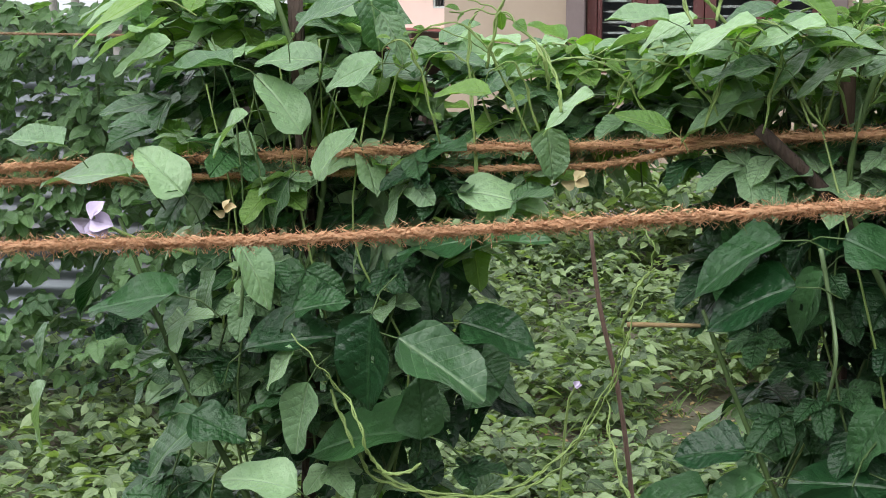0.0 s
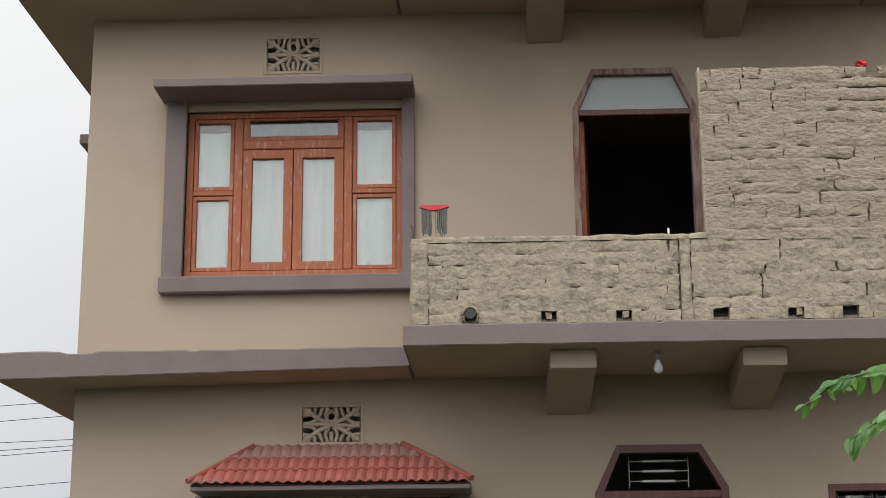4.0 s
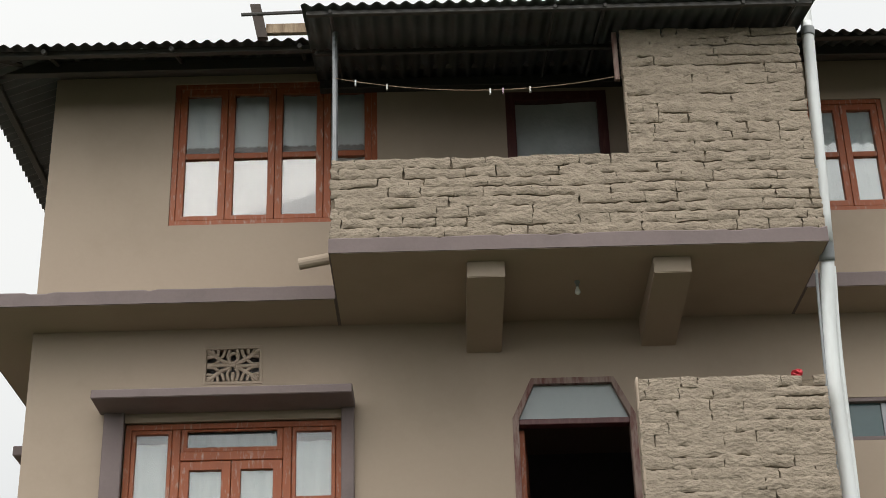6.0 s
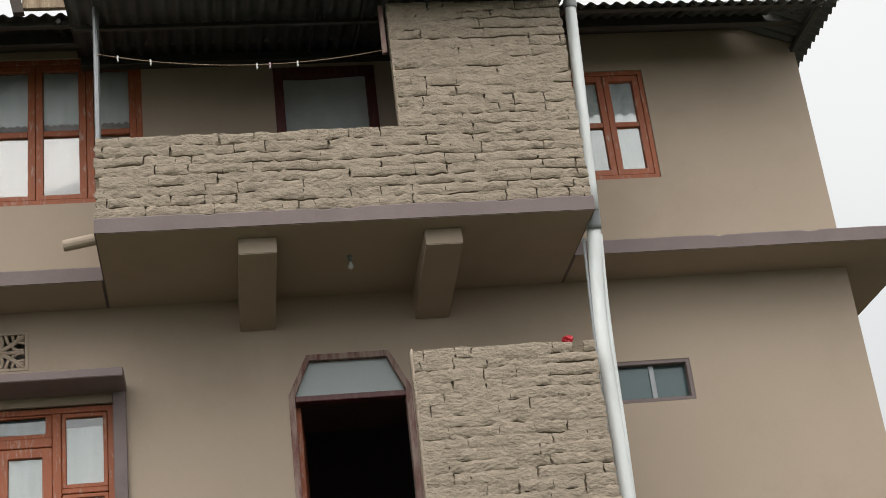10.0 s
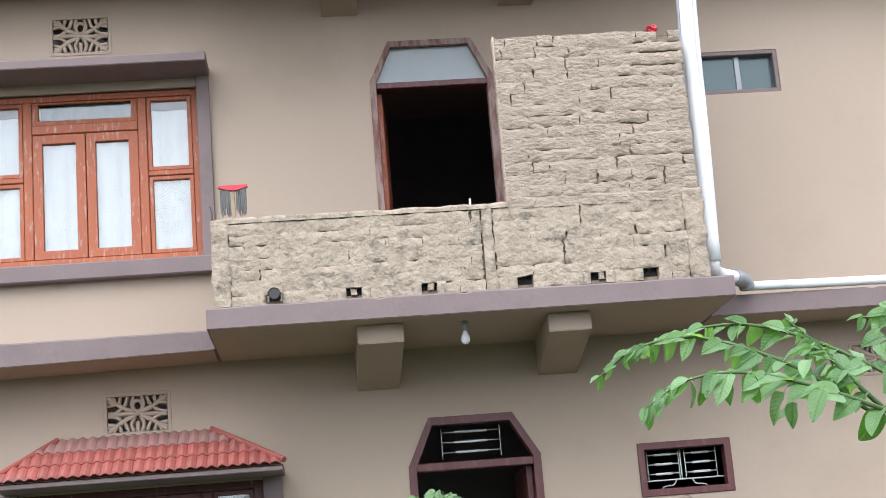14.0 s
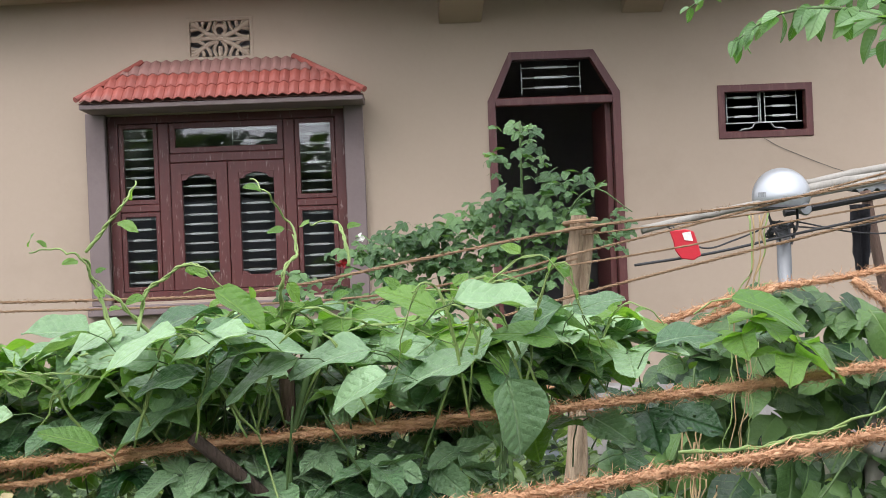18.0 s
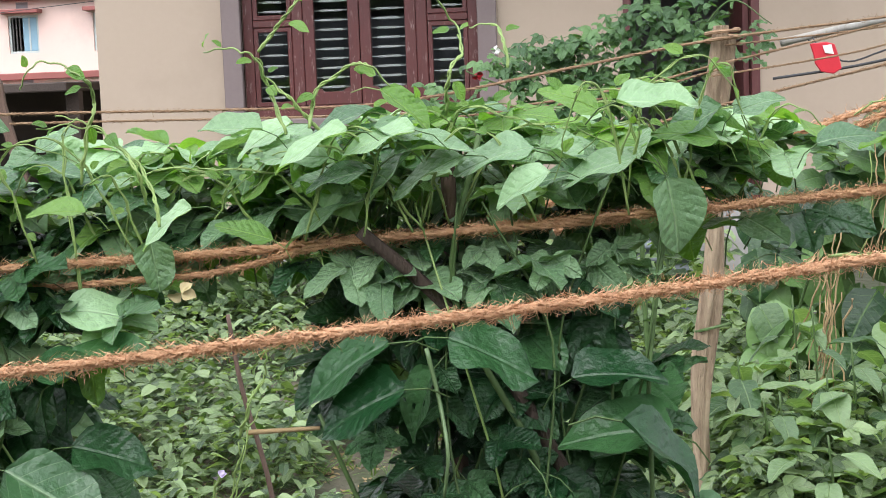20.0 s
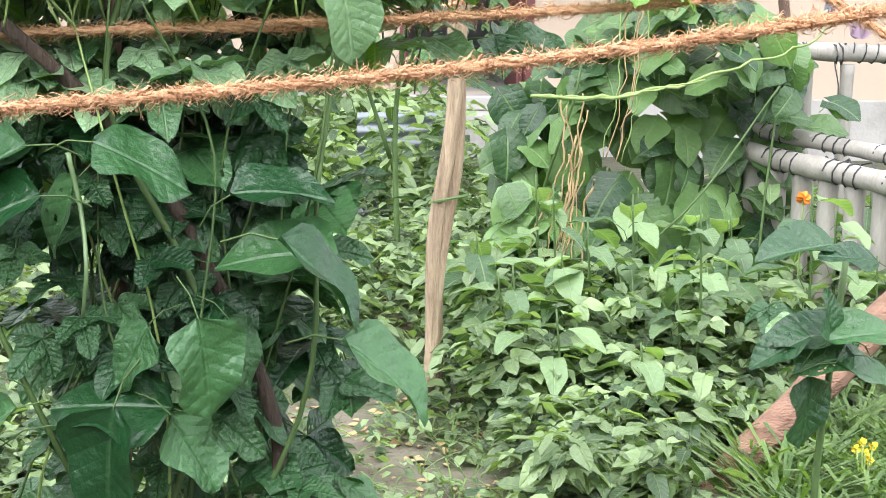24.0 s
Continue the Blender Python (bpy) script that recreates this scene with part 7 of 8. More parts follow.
part("wire_coil", b, WIRE, pole)

helmet = empty("helmet", (hx, hy0, 1.6), "silver-white motorcycle helmet hung on the pole", "helmet")
b = bmesh.new()
bmesh.ops.create_uvsphere(b, u_segments=36, v_segments=24, radius=0.125)
for v in b.verts:
    x, y, z = v.co
    v.co = Vector((x * 0.98 * (1 - 0.12 * max(0, -z / 0.125)), y * 1.08, z * (1.0 if z > 0 else 0.85)))
bmesh.ops.delete(b, geom=[f for f in b.faces if f.calc_center_median().z < -0.05], context='FACES')
for v in b.verts:
    v.co += Vector((hx - 0.005, hy0 - 0.02, 1.70))
part("shell", b, HELMET, helmet, soft=True)
b = bmesh.new()
tube(b, [(hx - 0.005 + 0.123 * math.cos(k / 20 * math.pi + math.pi), hy0 - 0.02 + 0.134 * math.sin(k / 20 * math.pi + math.pi), 1.655) for k in range(21)], 0.008, 6)
part("rim", b, RUBBER, helmet)
b = bmesh.new()
tube(b, [(hx - 0.005 + 0.124 * math.cos(math.pi * 1.0 + k * 0.06), hy0 - 0.02 + 0.135 * math.sin(math.pi * 1.0 + k * 0.06), 1.672) for k in range(14)], 0.009, 6)
part("front_vent", b, RUBBER, helmet)
for k in range(5):
    ang = math.pi * 1.14 + k * 0.075
    p = Vector((hx - 0.005 + 0.1195 * math.cos(ang), hy0 - 0.02 + 0.131 * math.sin(ang), 1.712))
    part("lettering_bar", boxes((p.x - 0.003, p.x + 0.003, p.y - 0.006, p.y + 0.002, p.z - 0.010, p.z + 0.010)), PVC_GREY, helmet)
b = bmesh.new()
bmesh.ops.create_cone(b, cap_ends=True, segments=20, radius1=0.028, radius2=0.022, depth=0.02)
for v in b.verts:
    v.co = Matrix.Rotation(radians(90), 3, 'X') @ v.co + Vector((hx + 0.07, hy0 - 0.125, 1.645))
part("visor_hinge", b, GALV, helmet)
b = bmesh.new()
for dx in (-0.07, 0.06):
    tube(b, bend([(hx + dx, hy0 - 0.02, 1.66), (hx + dx * 0.8, hy0 - 0.06, 1.58), (hx + dx * 0.3, hy0 - 0.07, 1.50)], 4), 0.006, 5)
part("chin_strap", b, RUBBER, helmet)


def bamboo(a, b2, r, label, knots=6, mat=None, group="bamboo poles"):
    """A bamboo pole with swollen joints."""
    a, b2 = Vector(a), Vector(b2)
    ob = None
    bm = bmesh.new()
    pts, rs = [], []
    n = knots * 6
    for i in range(n + 1):
        k = i / n
        pts.append(a.lerp(b2, k) + Vector((0, 0, 0.006 * math.sin(k * 9))))
        rs.append(r * (1 + (0.16 if i % 6 == 0 else -0.03 if i % 6 in (1, 5) else 0)) * (1 - 0.12 * k))
    tube(bm, pts, rs, 12)
    return tagged(part("bamboo_pole", bm, mat or BAMBOO, soft=True), label, "pole", group)


bamboo((1.0, 6.5, 1.585), (2.9, 6.6, 1.91), 0.016, "grey bamboo pole lashed across the posts")
bamboo((1.66, 6.55, 1.72), (3.0, 6.62, 1.90), 0.02, "grey bamboo pole lashed across the posts")
bamboo((1.75, 6.7, 1.755), (3.0, 6.75, 1.955), 0.018, "grey bamboo pole lashed across the posts")
b = bmesh.new()
tube(b, [(1.66, 6.75, 1.635), (3.0, 6.9, 1.83)], 0.016, 8)
tagged(part("black_pipe", b, RUBBER), "black plastic pipe across the posts", "pipe")
sheet = part("tin_sheet", wavy(bmesh.new(), 1.99, 3.0, 0.05, 0.008, [(6.85, 1.725), (7.3, 1.76)]), ROOF_TIN, soft=True)
tagged(sheet, "dark corrugated tin sheet laid on the poles", "tin sheet")
bm = bmesh.new()
tube(bm, [(2.04, 6.82, 1.72), (2.09, 6.8, 1.35), (2.16, 6.8, 0.9), (2.2, 6.8, -0.03)], 0.024, 9)
tagged(part("stake", bm, RED_STICK, soft=True), "brown wooden stake holding the tin sheet", "stake")


def rag(name, x, y, z, w, h, mat, label, seed=0, category="cloth"):
    """A limp hanging cloth, narrow at the foot."""
    bm = bmesh.new()
    nx, nz = 7, 9
    grid = [[bm.verts.new((x + (i / nx - 0.5) * w * (1 - 0.55 * (j / nz) ** 1.5 + 0.25 * noise.noise((j * 0.6, seed, 1))), y + 0.02 * math.sin(i * 1.6 + seed) * (0.4 + j / nz), z - h * j / nz + 0.01 * noise.noise((i, j, seed)))) for i in range(nx + 1)] for j in range(nz + 1)]
    for p, q in zip(grid, grid[1:]):
        for i in range(nx):
            bm.faces.new((p[i], p[i + 1], q[i + 1], q[i]))
    bmesh.ops.solidify(bm, geom=bm.faces[:], thickness=0.004)
    return tagged(part(name, bm, mat, soft=True), label, category)


rag("black_rag", 1.985, 6.72, 1.66, 0.09, 0.31, BLACK_CLOTH, "limp black cloth hung on the pipe", 1)
rag("black_rag", 2.19, 6.72, 1.60, 0.07, 0.14, BLACK_CLOTH, "limp black cloth hung on the line", 2)
rag("grey_garment", 2.30, 6.72, 1.60, 0.17, 0.36, GREY_CLOTH, "grey-blue garment drying on the line", 3)
pk = empty("packet", (1.16, 6.42, 1.60), "torn red plastic packet caught on the rope", "packet")
bm = bmesh.new()
poly = [(-0.065, 0.05), (0.0, 0.055), (0.035, 0.045), (0.055, -0.02), (0.062, -0.055), (0.03, -0.075), (-0.02, -0.065), (-0.045, -0.03), (-0.05, 0.005)]
prism(bm, [(1.165 + px, 1.525 + pz) for px, pz in poly], 6.40, 6.412)
bmesh.ops.bevel(bm, geom=bm.edges[:], offset=0.003, segments=1, affect='EDGES')
part("bag", bm, RED_PLASTIC, pk)
part("pale_panel", prism(bmesh.new(), [(1.15, 1.565), (1.185, 1.57), (1.195, 1.53), (1.16, 1.535)], 6.395, 6.3985), WHITE_CLOTH, pk)
b = bmesh.new()
tube(b, [(1.13, 6.41, 1.57), (1.12, 6.45, 1.60)], 0.003, 5)
part("tie", b, WIRE, pk)
for i, pts in enumerate(([(1.1, 6.5, 1.60), (1.25, 6.5, 1.50), (1.4, 6.52, 1.53), (1.6, 6.58, 1.60)], [(1.62, 6.6, 1.58), (1.9, 6.65, 1.56), (2.3, 6.7, 1.62), (2.9, 6.8, 1.66)],
                         [(0.95, 6.4, 1.44), (1.3, 6.45, 1.48), (1.7, 6.55, 1.55), (2.4, 6.7, 1.66)], [(1.65, 6.6, 1.60), (2.05, 6.7, 1.53), (2.5, 6.75, 1.58)])):
    b = bmesh.new()
    tube(b, bend(pts, 6), 0.006 if i == 2 else 0.004, 5)
    tagged(part("cable", b, WIRE, soft=True), "slack black cable tied to the pole", "cable", "slack cables")

# bamboo fence beyond the vegetables
fence = empty("bamboo_fence", (2.0, 6.0, 0), "weathered grey bamboo fence bound with black wire", "fence")


def fence_pole(a, b2, r, name="rail", knots=4):
    a, b2 = Vector(a), Vector(b2)
    n = knots * 5
    bm = bmesh.new()
    tube(bm, [a.lerp(b2, i / n) for i in range(n + 1)], [r * (1.13 if i % 5 == 0 else 1.0) for i in range(n + 1)], 12)
    pole = part(name, bm, BAMBOO, fence, soft=True)
    if name == "rail":      # black wire wound round the joint
        for k in (0.08, 0.3, 0.5):
            c, d = a.lerp(b2, k), (b2 - a).normalized()
            side = d.cross(Vector((0, 0, 1))).normalized()
            up = side.cross(d)
            t = tube(bmesh.new(), [c + d * 0.006 * i + (side * math.cos(i * 0.8) + up * math.sin(i * 0.8)) * r * 1.12 for i in range(26)], 0.003, 5)
            part("wire_binding", t, WIRE, pole)


fence_pole((1.70, 6.05, 1.112), (3.2, 6.0, 1.085), 0.034)
fence_pole((1.70, 6.0, 0.82), (2.45, 4.9, 0.74), 0.03)
fence_pole((1.72, 5.85, 0.73), (2.40, 4.7, 0.66), 0.04)
for x in (1.80, 1.98, 2.14, 2.42, 2.8):
    fence_pole((x, 6.04, -0.05), (x, 6.03, 1.06), 0.026, "picket", 5)
for i in range(11):
    k = i / 10
    fence_pole((1.75 + 0.62 * k, 5.88 - 1.1 * k, -0.05), (1.75 + 0.62 * k, 5.88 - 1.1 * k, 0.70 - 0.07 * k), 0.037, "picket", 3)
for x in (1.80, 1.93, 2.07, 2.42):
    bm = bmesh.new()
    tube(bm, [(x + 0.004 * k, 6.02 + 0.04 * math.cos(k * 1.1), 1.10 + 0.04 * math.sin(k * 1.1)) for k in range(14)], 0.004, 5)
    tube(bm, bend([(x, 5.98, 1.07), (x + 0.02, 5.97, 0.95), (x - 0.01, 5.97, 0.8)], 4), 0.003, 5)
    part("wire_tie", bm, WIRE, fence)
bm = bmesh.new()
tube(bm, [(1.85 + 0.012 * k, 5.62 - 0.012 * k + 0.05 * math.cos(k * 1.3), 0.705 + 0.05 * math.sin(k * 1.3)) for k in range(18)], 0.004, 5)
part("wire_tie", bm, WIRE, fence)
rag("white_rag", 1.745, 5.95, 1.14, 0.07, 0.15, WHITE_CLOTH, "knotted white rag on the end of the bamboo rail", 4)
rag("lilac_garment", 2.15, 5.96, 1.26, 0.12, 0.1, LILAC_CLOTH, "lilac garment drying on the fence", 5)

log = empty("log", (1.2, 4.1, 0), "half-rotten log leaning among the plants", "log")
bm = bmesh.new()
a, b2 = Vector((1.14, 4.08, -0.04)), Vector((2.10, 4.49, 0.755))
tube(bm, [a.lerp(b2, i / 12) + Vector((0, 0, 0.02 * noise.noise((i, 2, 2)))) for i in range(13)], [0.052 + 0.014 * noise.noise((i * 0.7, 1, 1)) for i in range(13)], 12)
part("trunk", bm, LOG_WOOD, log)
bm = bmesh.new()
tube(bm, bend([(-0.682, 3.2, 1.02), (-0.66, 3.2, 0.86), (-0.602, 3.2, 0.593), (-0.53, 3.22, -0.03)], 5), 0.0045, 8, r_end=0.006)
tagged(part("stick", bm, RED_STICK, soft=True), "thin reddish stick planted in the soil", "stick")

# white plastic bag dropped on the soil
bm = bmesh.new()
bmesh.ops.create_icosphere(bm, subdivisions=4, radius=0.085)
for v in bm.verts:
    d = v.co.normalized()
    v.co = Vector((v.co.x * 1.35, v.co.y, max(-0.03, v.co.z * 0.55))) * (1 + 0.38 * noise.noise(d * 2.6) + 0.16 * noise.noise(d * 7)) + Vector((0.07, 4.18, 0.035))
tagged(part("plastic_bag", bm, WHITE_CLOTH, soft=True), "crumpled white plastic bag lying on the soil", "plastic bag")

# two sticks leant together by the shed
stake = empty("forked_stake", (-3.15, 8.5, 0), "two grey split sticks leant together like a fork", "stake")
bm = bmesh.new()
prism(bm, [(-3.31, -0.02), (-3.25, -0.02), (-3.075, 1.46), (-3.035, 1.81), (-3.055, 1.78), (-3.075, 1.815), (-3.135, 1.46)], 8.48, 8.52)
part("stick", bm, BAMBOO, stake)
bm = bmesh.new()
prism(bm, [(-2.68, -0.02), (-2.62, -0.02), (-2.962, 1.44), (-2.975, 1.56), (-3.055, 1.70), (-3.095, 1.77), (-3.10, 1.72), (-3.02, 1.44)], 8.525, 8.555)
part("stick", bm, RED_STICK, stake)


# ---- vegetable bed and ground cover ----
def scatter(name, label, category, mat, template, places, kind="stuff", mats=None):
    """Many small leaves in one mesh: rows of position, direction of the tip, roll, size."""
    pts, uvs, faces = template
    n, k = len(places), len(pts)
    V = np.empty((n, k, 3))
    for i, (p, d, roll, s) in enumerate(places):
        d = np.array(d) / np.linalg.norm(d)
        side = np.cross((0, 0, 1.0), d)
        side = side / max(1e-6, np.linalg.norm(side))
        nrm = np.cross(d, side)
        c, sn = math.cos(roll), math.sin(roll)
        side, nrm = side * c + nrm * sn, nrm * c - side * sn
        V[i] = s * (pts[:, :1] * d + pts[:, 1:2] * side + pts[:, 2:3] * nrm) + np.array(p)
    F4 = np.array(faces)
    Q = (F4[None] + (np.arange(n) * k)[:, None, None]).reshape(-1, 4)
    me = mesh_from(name, V.reshape(-1, 3), np.tile(uvs, (n, 1)), [tuple(q) for q in Q.tolist()], [mat])
    return tagged(new(name, me), label, category, kind=kind)


SMALL = leaf_points(0.62, 0.15, 0.25, 0.03, 7, nu=4, nv=2)
BLADE = leaf_points(0.05, 0.1, 0.5, 0.0, 3, nu=4, nv=2)
LONG = leaf_points(0.58, 0.14, 0.35, 0.05, 11, nu=5, nv=4)


def three(template, spread=62, small=0.86):
    """A template of three leaflets."""
    pts, uvs, faces = template
    P, U, Q = [], [], []
    for k, a in enumerate((0, spread, -spread)):
        m = np.array(Matrix.Rotation(radians(a), 3, 'Z') @ Matrix.Rotation(radians((4, 16, 10)[k]), 3, 'X')) * (1.0 if a == 0 else small)
        P.append(pts @ m.T + (np.array((0.1, 0, 0)) if a == 0 else 0))
        U.append(uvs)
        Q += [tuple(i + k * len(pts) for i in f) for f in faces]
    return np.concatenate(P), np.concatenate(U), Q


TREFOIL = three(leaf_points(0.66, 0.14, 0.28, 0.05, 13, nu=5, nv=4))


def plantlets(rng, spots, leaves, height, size, spread=0.5, tilt=(-0.5, 0.5)):
    rows = []
    for x, y in spots:
        g = ground_height(x, y)
        h = height * rng.uniform(0.5, 1.15)
        for _ in range(rng.randint(*leaves)):
            az = rng.uniform(0, 6.283)
            k = rng.uniform(0.15, 1) ** 0.7
            r = spread * size[1] * rng.uniform(0.2, 1.4)
            rows.append(((x + r * math.cos(az), y + r * math.sin(az), g + h * k), (math.cos(az), math.sin(az), rng.uniform(*tilt)), rng.uniform(-0.5, 0.5), rng.uniform(*size)))
    return rows


rng = random.Random(77)
def spots_in(x0, x1, y0, y1, n, keep=lambda x, y: True):
    out = []
    while len(out) < n:
        x, y = rng.uniform(x0, x1), rng.uniform(y0, y1)
        if keep(x, y):
            out.append((x, y))
    return out


clear = lambda x, y: x < 1.08 or y > 4.15 + 0.75 * (x - 1.08)
dense = lambda x, y: noise.noise((x * 1.1, y * 1.1, 3)) > -0.15
scatter("vegetable_bed", "dense bed of green leafy vegetables on the soil", "vegetables", LEAF_GARDEN, LONG,
        plantlets(rng, spots_in(0.55, 2.6, 4.75, 7.6, 420), (9, 15), 0.42, (0.05, 0.12)), "stuff")
scatter("vegetable_bed", "bed of three-leaved bean seedlings on the soil", "vegetables", LEAF_GARDEN, TREFOIL,
        plantlets(rng, spots_in(0.55, 2.6, 4.4, 7.2, 330, lambda x, y: x < 1.2 or y > 4.3 + 0.75 * (x - 1.2)), (4, 7), 0.40, (0.045, 0.09)), "stuff")
scatter("vegetable_bed", "dense green leafy vegetables in front of the bed", "vegetables", LEAF_GARDEN, LONG,
        plantlets(rng, spots_in(0.66, 1.75, 3.7, 4.8, 190, clear), (7, 12), 0.24, (0.035, 0.10)), "stuff")
scatter("vegetable_bed", "three-leaved seedlings in front of the bed", "vegetables", LEAF_GARDEN, TREFOIL,
        plantlets(rng, spots_in(0.66, 1.7, 3.75, 4.8, 110, clear), (4, 7), 0.22, (0.04, 0.075)), "stuff")
scatter("vegetable_bed", "bright green seedlings and weeds on the soil", "vegetables", LEAF_GARDEN, SMALL,
        plantlets(rng, spots_in(-2.4, -0.35, 3.4, 5.6, 420, lambda x, y: noise.noise((x * 1.2, y * 1.2, 5)) > -0.1), (7, 12), 0.16, (0.03, 0.075)), "stuff")
scatter("vegetable_bed", "patchy bed of green leafy vegetables on the soil", "vegetables", LEAF_GARDEN, SMALL,
        plantlets(rng, spots_in(-4.2, 0.75, 5.3, 10.8, 2700, dense), (9, 15), 0.30, (0.025, 0.085)), "stuff")
scatter("vegetable_bed", "low seedlings on brown soil", "vegetables", LEAF_GARDEN, SMALL,
        plantlets(rng, spots_in(-2.6, 0.85, 3.4, 5.4, 520, lambda x, y: noise.noise((x * 1.5, y * 1.5, 8)) > 0.0), (6, 11), 0.12, (0.025, 0.065)), "stuff")
scatter("vegetable_bed", "tall leafy plants along the house wall", "vegetables", LEAF_GARDEN, LONG,
        plantlets(rng, spots_in(-4.0, 0.9, 9.2, 11.0, 400), (10, 16), 0.75, (0.08, 0.13)), "stuff")
scatter("vegetable_bed", "bright green weeds beside the tin screen", "vegetables", LEAF_GARDEN, SMALL,
        plantlets(rng, spots_in(-3.4, -1.2, 3.0, 5.2, 460), (7, 12), 0.2, (0.04, 0.08)), "stuff")
scatter("vegetable_bed", "leafy weeds in front of the low tin sheet", "vegetables", LEAF_GARDEN, LONG,
        plantlets(rng, spots_in(0.1, 0.95, 7.4, 8.6, 60), (9, 14), 0.75, (0.07, 0.12)), "stuff")
scatter("vegetable_bed", "scattered seedlings on trodden soil", "vegetables", LEAF_GARDEN, SMALL,
        plantlets(rng, spots_in(-0.3, 0.8, 3.3, 4.7, 110), (5, 9), 0.09, (0.02, 0.06)), "stuff")
scatter("grass", "fresh green grass at the foot of the log", "grass", GRASS, BLADE,
        plantlets(rng, spots_in(1.25, 2.3, 3.6, 4.5, 420), (5, 9), 0.03, (0.12, 0.22), 0.1, (0.8, 3.0)), "stuff")
scatter("grass", "sparse grass between the vegetables", "grass", GRASS, BLADE,
        plantlets(rng, spots_in(-3.5, 1.5, 3.4, 8, 1500), (4, 8), 0.02, (0.06, 0.14), 0.1, (0.6, 2.0)), "stuff")
scatter("leaf_litter", "dry fallen leaves on the soil", "leaf litter", VINE_DRY, SMALL,
        [((x, y, ground_height(x, y) + 0.006), (math.cos(a), math.sin(a), 0.15), rng.uniform(-0.4, 0.4), rng.uniform(0.015, 0.045)) for (x, y), a in ((s, rng.uniform(0, 6.28)) for s in spots_in(-2.5, 1.6, 3.4, 7, 3500))], "stuff")

# stronger single plants in front of the bed
def herb(x, y, h, leaves, size, label, mat, me_list, seed):
    ob = empty("vegetable_plant", (x, y, ground_height(x, y)), label, "plant", "vegetable plants")
    rr = random.Random(seed)
    stem(ob, [(x, y, -0.02), (x + 0.02, y, h * 0.5), (x, y - 0.02, h)], 0.006, 0.003, VINE_DARK)
    for i in range(leaves):
        az = i * 2.4 + rr.uniform(-0.4, 0.4)
        k = 0.3 + 0.7 * i / leaves
        d = Vector((math.cos(az), math.sin(az), rr.uniform(-0.5, 0.3))).normalized()
        side = Vector((0, 0, 1)).cross(d).normalized()
        p = Vector((x, y, h * k)) + d * 0.05
        share("leaf", rr.choice(me_list), ob, Matrix.Translation(p) @ Matrix((d, side, d.cross(side))).transposed().to_4x4() @ Matrix.Scale(size * rr.uniform(0.75, 1.1), 4))


LEAF_BED = leaf_material("vegetable_leaf", (0.045, 0.098, 0.036), (0.215, 0.315, 0.145), 0.42, vein=0.5)
LONG_ONE = [single_leaf(500 + i, LEAF_BED, width=0.5 + 0.05 * i, droop=0.3) for i in range(5)]
for i, (x, y, h) in enumerate(((0.80, 4.5, 0.42), (1.02, 4.35, 0.36), (1.2, 4.7, 0.45), (0.95, 4.9, 0.62), (0.7, 4.75, 0.5), (1.4, 4.9, 0.5), (1.15, 5.2, 0.66), (1.5, 5.25, 0.6), (0.85, 5.4, 0.7), (0.62, 5.1, 0.55))):
    herb(x, y, h, 12, 0.15, "leafy vegetable plant with pointed green leaves", LEAF_BED, LONG_ONE, 60 + i)

rr = random.Random(88)
for i in range(34):
    x, y = rr.uniform(0.62, 2.2), rr.uniform(4.3, 6.2)
    if not clear(x, y - 0.15):
        continue
    herb(x, y, rr.uniform(0.35, 0.75), rr.randint(7, 12), rr.uniform(0.11, 0.18), "leafy vegetable plant with broad green leaves", LEAF_BED, LONG_ONE, 160 + i)

# gourd vine heaped over the fence
gourd = empty("gourd_vine", (1.35, 6.0, 0), "heaped gourd vine with broad heart-shaped leaves", "vine")
HEART = []
for i in range(6):
    p, u, f = leaf_points(0.98, 0.08, 0.25, 0.05, 600 + i, nu=7, nv=6, base=0.6, heart=0.55)
    HEART.append(compose("leaf", [(p, u, f, Matrix())], [((0.02, 0, 0), (-0.4, 0, -0.45), 0.015)], LEAF_GOURD, VINE))
rr = random.Random(91)
for i in range(230):
    a, c = rr.uniform(-1, 1), rr.uniform(0, 1)
    x = 1.32 + 0.55 * a
    top = 0.95 + 0.32 * math.exp(-((x - 1.36) / 0.3) ** 2) - 0.1 * noise.noise((x * 5, 2, 2))
    z = 0.1 + (top - 0.1) * c
    y = 5.75 + 0.35 * c ** 2 + 0.12 * rr.uniform(-1, 1)
    az = -1.57 + rr.uniform(-0.9, 0.9)
    d = Vector((math.cos(az) * 0.8, math.sin(az) * 0.5, rr.uniform(-1.0, -0.1))).normalized()
    nrm = Vector((rr.uniform(-0.7, 0.7), -0.7 + rr.uniform(-0.3, 0.4), 0.6 + rr.uniform(-0.4, 0.5))).normalized()
    side = nrm.cross(d).normalized()
    share("leaf", rr.choice(HEART), gourd, Matrix.Translation((x, y, z)) @ Matrix((d, side, d.cross(side))).transposed().to_4x4() @ Matrix.Scale(rr.uniform(0.10, 0.19), 4))
for i in range(170):
    x = rr.uniform(0.98, 1.95)
    top = 1.02 + 0.33 * math.exp(-((x - 1.42) / 0.4) ** 2)
    d = Vector((rr.uniform(-0.9, 0.9), rr.uniform(-0.8, 0.2), rr.uniform(-0.8, 0.2))).normalized()
    side = Vector((rr.uniform(-0.6, 0.6), -0.5, 0.7)).cross(d).normalized()
    share("leaf", rr.choice(HEART), gourd, Matrix.Translation((x, 5.75 + rr.uniform(-0.2, 0.25), top - 0.32 * rr.random() ** 1.5)) @ Matrix((d, side, d.cross(side))).transposed().to_4x4() @ Matrix.Scale(rr.uniform(0.07, 0.15), 4))
